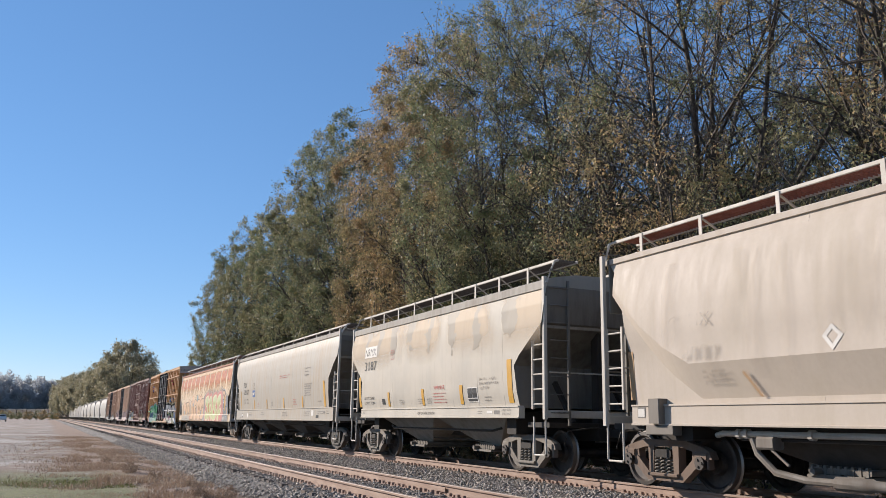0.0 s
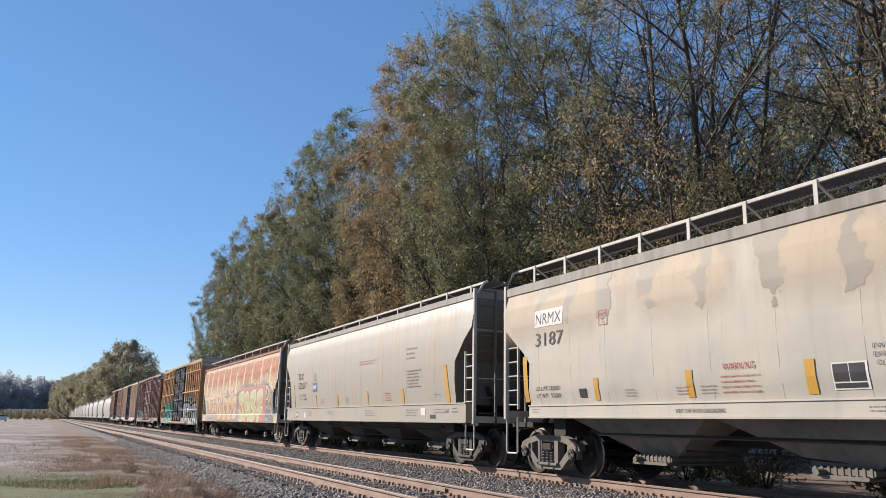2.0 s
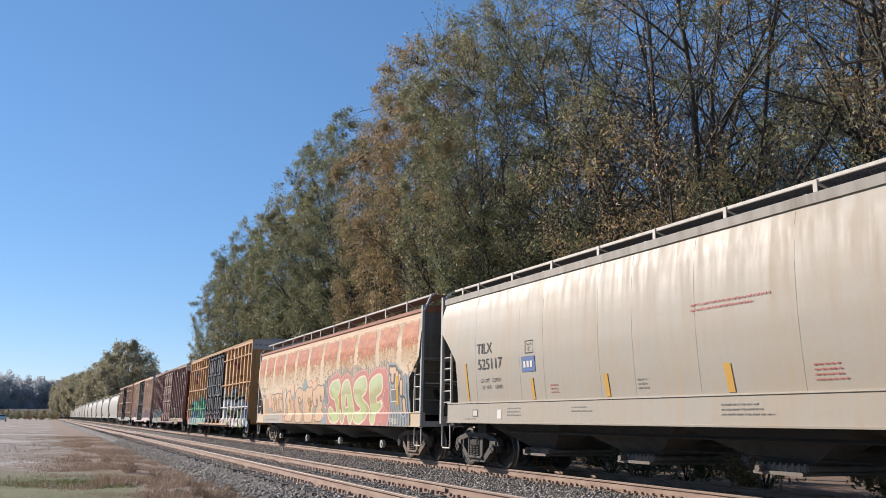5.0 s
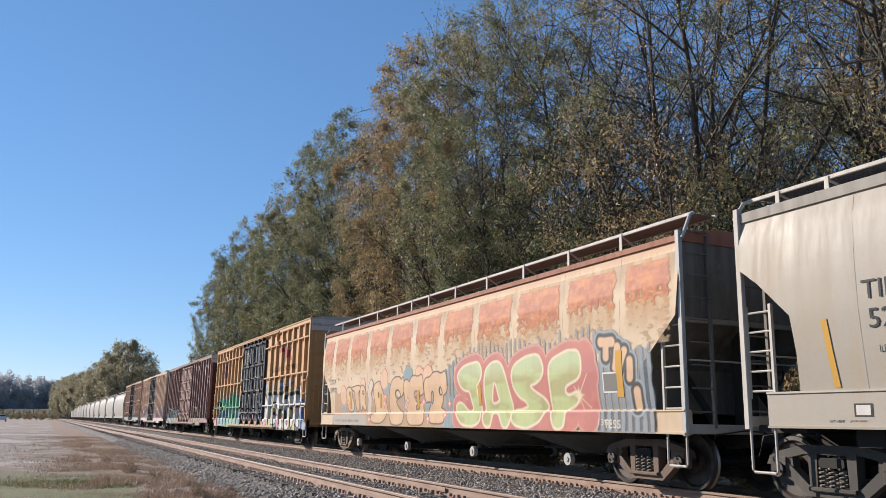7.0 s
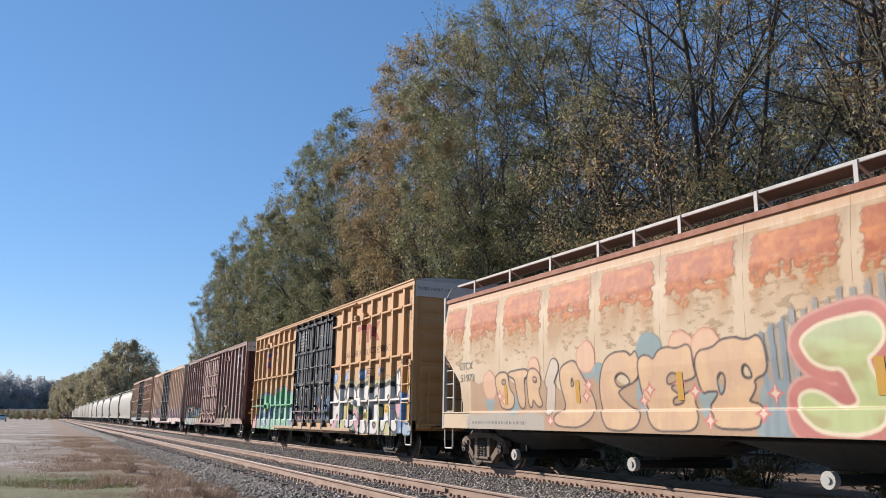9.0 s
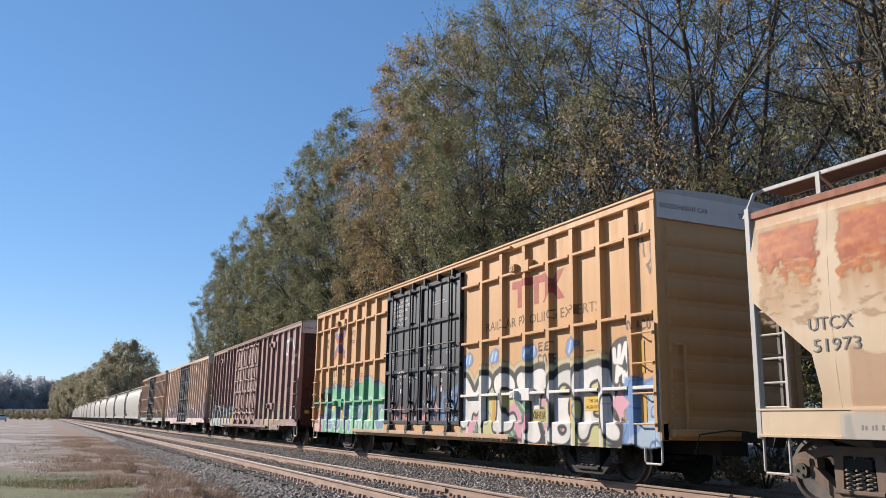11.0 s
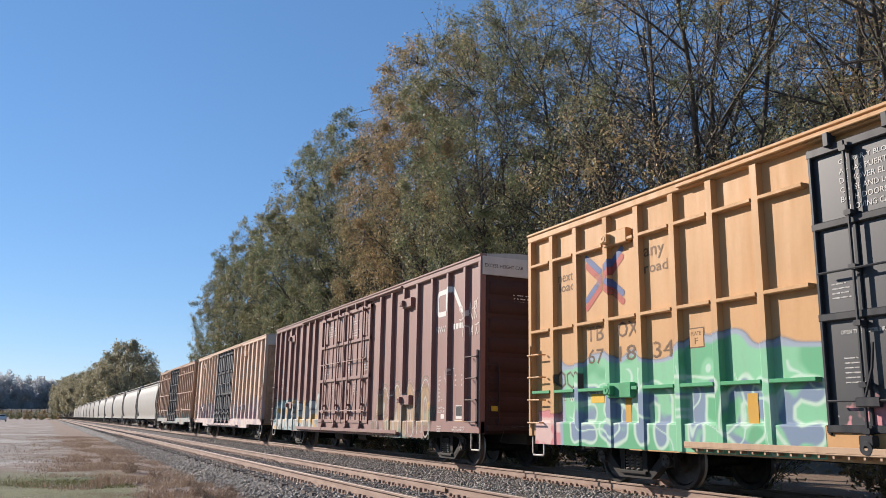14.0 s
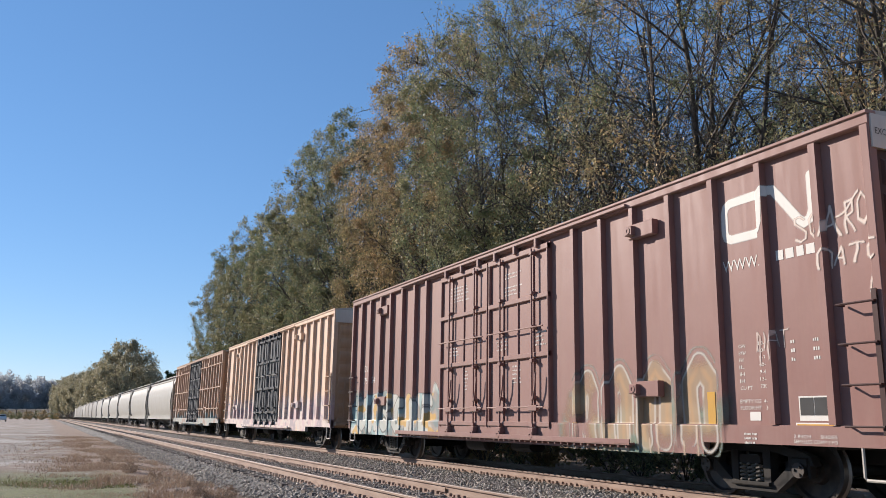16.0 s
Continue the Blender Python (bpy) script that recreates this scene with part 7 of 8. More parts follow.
for words, u, z, w, t in (
        ("ABRIR CERRAR", 37.41, 2.365, 0.53, 0.055), ("OPEN CLOSE", 37.39, 2.25, 0.48, 0.055), ("OPEN THIS DOOR FIRST", 38.12, 2.19, 0.70, 0.05), ("ASD", 37.33, 2.05, 0.21, 0.085),
        ("CERRAR ESTA PUERTA", 36.73, 2.19, 0.72, 0.05), ("PRIMERO", 36.73, 2.10, 0.27, 0.045), ("SEAL", 36.69, 1.32, 0.18, 0.055), ("CANDADO", 36.69, 1.235, 0.36, 0.055),
        ("ABRIR CERRAR", 34.79, 2.355, 0.50, 0.06), ("OPEN CLOSE", 34.73, 2.25, 0.46, 0.055), ("OPEN THIS DOOR FIRST", 35.54, 2.19, 0.76, 0.055), ("ASD", 34.72, 2.04, 0.22, 0.085), ("ABRIR ESTA PUERTA", 34.20, 2.22, 0.66, 0.055),
        ("DO NOT USE DOOR", 34.30, 2.83, 0.56, 0.055), ("ROLLERS", 34.30, 2.74, 0.28, 0.055), ("DEVICE ONLY", 35.53, 2.70, 0.34, 0.05), ("DISPOSITIVO", 35.53, 2.63, 0.34, 0.05), ("DE SEGURIDAD", 35.53, 2.56, 0.38, 0.05), ("SOLAMENTE", 35.53, 2.49, 0.30, 0.05)):
    writing(car_e, u, z, words, w, t, "ink_white", DX if z < 2.32 or z > 2.5 else 1.612)
for u, z, w, n in ((35.2, 4.15, 1.0, 2), (38.2, 2.85, 0.3, 4), (38.1, 1.9, 0.28, 6), (34.3, 1.5, 0.4, 2)):
    bars(car_e, u, z, w, n, "ink_white", DX, 0.06, 0.018)
for u, z, w, t, mat in ((35.50, 2.97, 0.17, 0.11, "ink_white"), (36.0, 2.78, 0.07, 0.26, "rung"), (37.31, 1.81, 0.19, 0.13, "ink_white"), (34.69, 1.80, 0.17, 0.16, "ink_white"), (37.24, 1.88, 0.10, 0.05, "ink_red"), (34.63, 1.90, 0.10, 0.05, "ink_red"), (35.46, 1.26, 0.10, 0.47, "yellow_mark")):
    patch(car_e, u, z, w, t, mat, DX + (0.004 if mat == "ink_red" else 0), "sticker")


def door_scrawl():
    """Pale marker scrawl and runs of pink and blue spray over the black doors."""
    k = Canvas(7.27, 12.23, 0.95, 2.1, 0.016, seed=31)
    flat = lambda v, z: np.full(v.shape, 1.541)
    n1, n2 = k.noise(2.2, 1), k.noise(4.0, 2)
    k.cover(k.zone(7.4, 9.9, 0.7, 1.12, 0.35, 2.2, 5, 0.08) * k.step(n1, 0.42, 0.56) * 0.9, k.blend(k.step(n2, 0.45, 0.6), (0.46, 0.18, 0.19), (0.60, 0.40, 0.38)))
    k.cover(k.zone(7.27, 8.4, 0.7, 1.05, 0.2, 2.2, 7, 0.06) * 0.9, (0.10, 0.36, 0.18))
    k.cover(k.zone(10.7, 12.3, 0.7, 1.65, 0.4, 2.0, 9, 0.06) * k.step(n1, 0.44, 0.52) * 0.85, k.blend(k.step(n2, 0.5, 0.62), (0.08, 0.14, 0.30), (0.30, 0.44, 0.58)))
    ink = k.field(strokes(("loop", "A", "S", "loop"), 8.95, 1.42, (0.10, 0.12, 0.10, 0.12), 0.36, 0.03) + strokes(("loop", "S", "A"), 10.05, 1.70, (0.10, 0.12, 0.10), 0.28, 0.02) + strokes(("C", "E", "A", "S"), 10.75, 1.48, (0.11, 0.11, 0.11, 0.11), 0.22, 0.03, 0.04) + strokes(("loop",), 10.70, 1.70, (0.14,), 0.16), 0.05, 6)
    k.cover(0.4 * k.disc(ink, 0.006, 0.010), (0.50, 0.48, 0.46))
    k.build(car_e[0], 9.79, flat, "pink and blue spray and pale scrawl")


door_scrawl()

# maroon boxcar: a white looped emblem, small print, boxes
PF = 1.4945


def emblem():
    """A white loop with a falling and rising stroke, painted over panels and posts."""
    half, extra = rib_side(RIBS_F, 67.37, rib_w=0.063, lo=0.0527)
    k = Canvas(16.6, 18.9, 3.6, 4.55, 0.014, extra, seed=15)
    a = 16.93
    ring = [(a, 4.20), (a, 3.90), (a + 0.03, 3.82), (a + 0.12, 3.78), (a + 0.60, 3.78), (a + 0.70, 3.82), (a + 0.74, 3.92), (a + 0.76, 4.28), (a + 0.62, 4.35), (a + 0.12, 4.34), (a + 0.03, 4.29), (a, 4.20)]
    tail = [(a + 0.74, 4.28), (a + 0.84, 4.37), (a + 0.95, 4.35), (a + 1.06, 4.22), (a + 1.36, 3.84), (a + 1.46, 3.76), (a + 1.56, 3.80), (a + 1.61, 3.92), (a + 1.61, 4.40)]
    d = k.field(list(zip(ring, ring[1:])) + list(zip(tail, tail[1:])), 0.0)
    k.cover(k.disc(d, 0.068, 0.008), (0.74, 0.70, 0.64))
    k.build(car_f[0], 9.775, half, "white looped emblem", "emblem")


emblem()
writing(car_f, 50.52, 3.30, "WWW.", 0.72, 0.17, "ink_white", PF)
for u, w in ((49.50, 0.13), (49.33, 0.14), (49.14, 0.12), (48.98, 0.14)):
    patch(car_f, u, 3.32, w, 0.14, "ink_white", PF, "marking")
for k, (a, b) in enumerate((("CSW", "10-11"), ("EXW", "10-8"), ("EW", "9-7"), ("IL", "60-9"), ("IH", "9-6"), ("IH", "13-0"), ("CU FT", "7300"))):
    writing(car_f, 50.30, 2.15 - 0.10 * k, a, 0.045 * len(a), 0.052, "ink_white", PF)
    writing(car_f, 49.92, 2.17 - 0.10 * k, b, 0.04 * len(b), 0.052, "ink_white", PF)
writing(car_f, 50.32, 1.36, "EMPTY CG  4-11", 0.58, 0.055, "ink_white", PF)
writing(car_f, 50.32, 1.27, "FLOOR HT   3-8", 0.58, 0.055, "ink_white", PF)
bars(car_f, 49.35, 2.2, 0.06, 3, "ink_white", PF, 0.12, 0.05)
bars(car_f, 48.98, 2.2, 0.10, 3, "ink_white", PF, 0.12, 0.05)
patch(car_f, 49.28, 1.12, 0.46, 0.32, "ink_white", PF, "stencil_box", "white framed stencil box")
patch(car_f, 49.26, 1.19, 0.22, 0.23, "ink", PF + 0.003, "stencil_box")
patch(car_f, 49.03, 1.19, 0.20, 0.23, "ink", PF + 0.003, "stencil_box")
patch(car_f, 49.35, 0.99 + 0.005, 0.62, 0.10, "ink_white", PF, "marking")
patch(car_f, 49.33, 1.012, 0.58, 0.065, "yellow_mark", PF + 0.003, "marking")
patch(car_f, 50.15, 1.12, 0.20, 0.12, "ink_white", PF, "marking")
for u, z, w, h in ((54.6, 1.0, 0.14, 0.42), (50.98, 1.02, 0.16, 0.52), (48.0, 1.0, 0.10, 0.55)):
    patch(car_f, u, z, w, h, "yellow_mark", PF + 0.007, "reflector", TAPE)
writing(car_f, 49.33, 0.895, "2 INCH      SHOES", 0.68, 0.045, "ink_white", 1.576)
writing(car_f, 49.33, 0.83, "SEMELLES COMP 2 PO", 0.68, 0.045, "ink_white", 1.576)
bars(car_f, 50.2, 0.95, 0.25, 3, "ink_white", 1.576, 0.06, 0.03)
writing(car_f, 66.3, 2.55, "DWC", 0.62, 0.20, "ink_white", PF)
writing(car_f, 66.3, 2.18, "793154", 0.95, 0.20, "ink_white", PF)
for u, z, w, n in ((59.9, 4.35, 1.2, 5), (57.2, 4.3, 0.9, 2), (57.2, 4.0, 0.95, 3), (60.0, 2.85, 0.6, 3), (57.5, 2.9, 0.5, 4), (56.0, 2.9, 0.55, 4), (59.2, 2.25, 0.3, 6), (56.8, 2.25, 0.4, 5)):
    bars(car_f, u, z, w, n, "ink_white", DX, 0.085, 0.035)


def end_text(made, x, z, body, width, height, mat, off):
    """Words on the car's front end, read by someone who faces it."""
    car, c, h = made
    me, w = text_mesh(body, width, height)
    me.materials.append(M[mat])
    m = Matrix(((1, 0, 0, x), (0, 0, -1, -h - off), (0, 1, 0, z), (0, 0, 0, 1)))
    part("lettering", me, None, car, at=m)


for made, mark in ((car_f, "DWC 793154"), (car_e, "TBOX 671834")):
    end_text(made, -1.50, 4.66, "EXCESS HEIGHT CAR", 1.05, 0.085, "ink", 0.026)
    end_text(made, 0.25, 4.66, mark, 0.80, 0.10, "ink", 0.026)
for k in range(5):
    end_text(car_f, -0.75 + 0.02 * k, 4.20 - 0.085 * k, "- - --- -- --- -"[k % 3:], 0.8 - 0.05 * (k % 2), 0.03, "ink_white", -0.02)
for x in (-1.30, 0.65):
    part("reflector", Geo().box(x, x + 0.22, -car_f[2] - 0.02, -car_f[2] + 0.01, 1.30, 1.42), M["yellow_plate"], car_f[0], TAPE)
end_text(car_d, -1.15, 3.55, "UTCX", 0.4, 0.11, "ink_grey", 0.0)
end_text(car_d, -1.15, 3.35, "51973", 0.45, 0.11, "ink_grey", 0.0)
# ---- ground and tracks ----
def ground():
    g = Geo()
    xs = [-1600, -300, -60, -25] + [-12 + 0.5 * k for k in range(35)] + [9, 14, 30, 60, 300, 1600]
    ys = [-1600, -200, -30, 0, 5] + [7 + 0.6 * k for k in range(90)] + [64, 70, 80, 95, 120, 160, 220, 320, 500, 900, 3000]
    rnd = random.Random(4)
    for y in ys:
        for x in xs:
            near = -13 < x < 5.5 and 6 < y < 70
            g.v.append((x, y, GROUND + (0.10 * noise.noise((x * 0.5, y * 0.3, 0)) + 0.02 * rnd.random() if near else 0.0) - (0.02 if x > 5 else 0)))
    w = len(xs)
    for j in range(len(ys) - 1):
        for i in range(w - 1):
            a = j * w + i
            g.f.append((a, a + 1, a + w + 1, a + w))
    tagged(new("ground", mesh_of("ground", g, M["ground"], 60)), "packed dirt and gravel lot with dead straw-coloured grass", "ground", kind="structure")


def bed():
    g = Geo()
    prof = [(3.45, -0.56), (3.80, -0.42), (4.22, -0.22), (4.40, -0.188), (8.0, -0.195), (12.0, -0.188), (12.4, -0.24), (13.2, -0.60)]
    rings = []
    for s in [-60, 0, 20, 60, 120, 200, 300, 400] + [415 + 15 * k for k in range(26)]:
        ring = []
        for x, z in prof:
            px, py, _ = on_track(s, x)
            ring.append((px, py, z))
        rings.append(ring)
    g.loft(rings, caps=False, closed=False)
    return tagged(new("ballast_bed", mesh_of("ballast_bed", g, M["ballast"])), "raised bed of crushed grey stone under the tracks", "ballast", kind="structure")


ground()
ballast_bed = bed()
RAIL = [(-0.070, -0.175), (-0.070, -0.163), (-0.012, -0.145), (-0.009, -0.045), (-0.036, -0.034), (-0.036, -0.008), (-0.028, 0), (0.028, 0), (0.036, -0.008), (0.036, -0.034), (0.009, -0.045), (0.012, -0.145), (0.070, -0.163), (0.070, -0.175)]


def rail(x, track):
    g = Geo()
    rings = []
    for s in [-60, 0, 40, 120, 250, 400] + [410 + 12 * k for k in range(32)]:
        ring = []
        for dx, z in RAIL:
            px, py, _ = on_track(s, x + dx)
            ring.append((px, py, z))
        rings.append(ring)
    g.loft(rings)
    me = mesh_of("rail", g, M["rail"], 30)
    me.materials.append(M["rail_top"])
    for p in me.polygons:
        if p.center.z > -0.006:
            p.material_index = 1
    part("rail", me, None, track, "worn steel rail with rusty sides")


def tie_mesh(v):
    g = Geo()
    rnd = random.Random(v)
    a = rnd.uniform(-0.02, 0.02)
    g.cbox(-1.30 + a, 1.30 + a, -0.112, 0.112, -0.34, -0.178, 0.015)
    return mesh_of("tie", g, M["tie"], 0)


TIES = [tie_mesh(v) for v in range(4)]


def fastening_geo(x, ys, side):
    """Tie plates, spikes and rail anchors along one rail."""
    g = Geo()
    rnd = random.Random(int(x * 10))
    for y in ys:
        g.box(x - 0.18, x + 0.18, y - 0.09, y + 0.09, -0.178, -0.166)
        for dx in (-0.10, 0.10):
            g.box(x + dx - 0.022, x + dx + 0.022, y - 0.02, y + 0.02, -0.17, -0.135)
        for dy in (-0.15, 0.15):
            if rnd.random() < 0.85:
                g.box(x - 0.11, x + 0.11, y + dy - 0.022, y + dy + 0.022, -0.195, -0.155)
                g.box(x - 0.13, x - 0.075, y + dy - 0.04, y + dy + 0.04, -0.185, -0.120)
    return g


def track(x, label):
    t = tagged(new("railway_track"), label, "railway track", kind="structure")
    for s in (-1, 1):
        rail(x + s * (GAUGE / 2 + 0.036), t)
    rnd = random.Random(int(x * 7))
    for k in range(150):
        y = 6 + 0.508 * k + rnd.uniform(-0.03, 0.03)
        part("tie", TIES[rnd.randrange(4)], None, t, at=pose(x + rnd.uniform(-0.03, 0.03), y, rnd.uniform(-0.006, 0.004), 0, 0, rnd.uniform(-1.2, 1.2)))
    g = Geo()
    for k in range(560):
        px, py, a = on_track(82.4 + 0.508 * k, x)
        g.box(px - 1.3, px + 1.3, py - 0.11, py + 0.11, -0.34, -0.178)
    ob = part("far_ties", g, M["tie"], t, "weathered wooden ties")
    ob["kind"] = "stuff"
    for s in (-1, 1):
        ob = part("fastenings", fastening_geo(x + s * (GAUGE / 2 + 0.036), [6 + 0.508 * k for k in range(120)], s), M["rail"], t, "rusty tie plates, spikes and rail anchors")
        ob["kind"] = "stuff"
    return t


track_near = track(XN, "empty railway track with rusty rails on dark ties")
track_train = track(XT, "railway track that carries the freight train")
g = Geo()
g.cbox(XN + GAUGE / 2 - 0.016, XN + GAUGE / 2 - 0.003, 13.05, 13.65, -0.135, -0.05, 0.004)
g.box(XN + GAUGE / 2 - 0.002, XN + GAUGE / 2 + 0.074, 13.345, 13.353, -0.10, 0.001)
part("joint_bar", g, M["rail"], track_near, "bolted rail joint bar")


def scatter_mesh(name, mat, points, sizes, seed, squash=0.7):
    """Angular stones: stretched octahedra, turned at random."""
    r = np.random.RandomState(seed)
    n = len(points)
    base = np.array([(1, 0, 0), (0, 1, 0), (0, 0, 1), (-1, 0, 0), (0, -1, 0), (0, 0, -1)], float)
    tri = np.array([(0, 1, 2), (1, 3, 2), (3, 4, 2), (4, 0, 2), (1, 0, 5), (3, 1, 5), (4, 3, 5), (0, 4, 5)])
    v = base[None] * r.uniform(0.55, 1.15, (n, 6, 1)) + r.uniform(-0.22, 0.22, (n, 6, 3))
    q = r.normal(size=(n, 4))
    q /= np.linalg.norm(q, axis=1)[:, None]
    w, x, y, z = q.T
    R = np.stack([np.stack([1 - 2 * (y * y + z * z), 2 * (x * y - z * w), 2 * (x * z + y * w)], 1), np.stack([2 * (x * y + z * w), 1 - 2 * (x * x + z * z), 2 * (y * z - x * w)], 1), np.stack([2 * (x * z - y * w), 2 * (y * z + x * w), 1 - 2 * (x * x + y * y)], 1)], 1)
    v = np.einsum("nij,nkj->nki", R, v) * np.asarray(sizes)[:, None, None]
    v[:, :, 2] *= squash
    v = (v + points[:, None]).reshape(-1, 3)
    f = (tri[None] + (np.arange(n) * 6)[:, None, None]).reshape(-1, 3)
    me = bpy.data.meshes.new(name)
    me.vertices.add(len(v))
    me.vertices.foreach_set("co", v.ravel())
    me.loops.add(len(f) * 3)
    me.loops.foreach_set("vertex_index", f.ravel())
    me.polygons.add(len(f))
    me.polygons.foreach_set("loop_start", np.arange(len(f)) * 3)
    me.update(calc_edges=True)
    me.materials.append(mat)
    return me


def tri_mesh(name, mat, v, f):
    me = bpy.data.meshes.new(name)
    me.vertices.add(len(v))
    me.vertices.foreach_set("co", np.asarray(v, float).ravel())
    me.loops.add(len(f) * 3)
    me.loops.foreach_set("vertex_index", np.asarray(f, int).ravel())
    me.polygons.add(len(f))
    me.polygons.foreach_set("loop_start", np.arange(len(f)) * 3)
    me.update(calc_edges=True)
    me.materials.append(mat)
    return me


def stones():
    r = np.random.RandomState(3)
    n = 56000
    y = 8.5 + 46 * r.rand(n) ** 1.9
    x = r.uniform(3.5, 9.75, n)
    z = np.where(x < 4.3, -0.54 + (np.clip(x, 3.5, 4.3) - 3.5) * 0.43, -0.19)
    tie = (np.abs((y - 6) / 0.508 - np.round((y - 6) / 0.508)) < 0.24) & ((np.abs(x - XN) < 1.12) | (np.abs(x - XT) < 1.28))
    rail_near = np.zeros(n, bool)
    for c in (XN, XT):
        for s in (-1, 1):
            rail_near |= np.abs(x - c - s * 0.7535) < 0.09
    keep = ~rail_near & (~tie | (r.rand(n) < 0.06))
    x, y, z = x[keep], y[keep], z[keep]
    pts = np.stack([x, y, z + r.uniform(-0.01, 0.022, len(x)) + np.where(np.abs(x - 8.0) < 1.2, 0.02, 0)], 1)
    tagged(new("ballast_stones", scatter_mesh("ballast_stones", M["stone"], pts, r.uniform(0.020, 0.044, len(x)), 5)), "loose crushed grey ballast stones between the rails", "ballast", kind="stuff")
    # pebbles spilled over the dirt
    n = 7000
    y = 11 + 45 * r.rand(n) ** 1.8
    x = r.uniform(-6, 4.0, n)
    x = np.where(r.rand(n) < 0.45, r.uniform(2.6, 4.0, n), x)
    pts = np.stack([x, y, np.full(n, GROUND + 0.03)], 1)
    tagged(new("pebbles", scatter_mesh("pebbles", M["stone"], pts, r.uniform(0.010, 0.032, n), 6)), "scattered pebbles on the bare dirt", "gravel", kind="stuff")


stones()


def blades(name, mat, n, place, height, seed, label, category):
    """Tufts of grass: thin bent blades."""
    r = np.random.RandomState(seed)
    p = place(r, n)
    n = len(p)
    h = height * r.uniform(0.4, 1.2, n)
    a = r.uniform(0, 2 * np.pi, n)
    lean = r.uniform(0.1, 0.8, n) * h
    w = r.uniform(0.006, 0.014, n)
    d = np.stack([np.cos(a), np.sin(a), 0 * a], 1)
    e = np.stack([-np.sin(a), np.cos(a), 0 * a], 1)
    up = np.array([0, 0, 1.0])
    v = np.stack([p - e * w[:, None], p + e * w[:, None], p + d * lean[:, None] + up * h[:, None]], 1).reshape(-1, 3)
    f = np.arange(n * 3).reshape(-1, 3)
    tagged(new(name, tri_mesh(name, mat, v, f)), label, category, kind="stuff")


def straw_place(r, n):
    y = 11 + 60 * r.rand(n) ** 1.6
    x = 2.3 + r.normal(0, 1.2, n) + 0.5 * np.sin(y * 0.7)
    keep = (x < 3.85) & (x > -2)
    k = np.array([noise.noise((a * 0.9, b * 0.6, 3)) for a, b in zip(x, y)])
    keep &= k > -0.12
    return np.stack([x, y, np.full(n, GROUND - 0.02)], 1)[keep]


def grass_place(r, n):
    y = 13 + 12.5 * r.rand(n) ** 1.1
    x = r.uniform(-3, 2.0, n)
    k = np.array([noise.noise((a * 0.5, b * 0.4, 9)) for a, b in zip(x, y)])
    keep = k > -0.12
    return np.stack([x, y, np.full(n, GROUND - 0.02)], 1)[keep]


blades("dead_grass", M["straw"], 120000, straw_place, 0.11, 11, "dead straw-coloured grass along the ballast", "dry grass")
blades("short_grass", M["grass"], 30000, grass_place, 0.05, 12, "short green grass in the dirt lot", "grass")


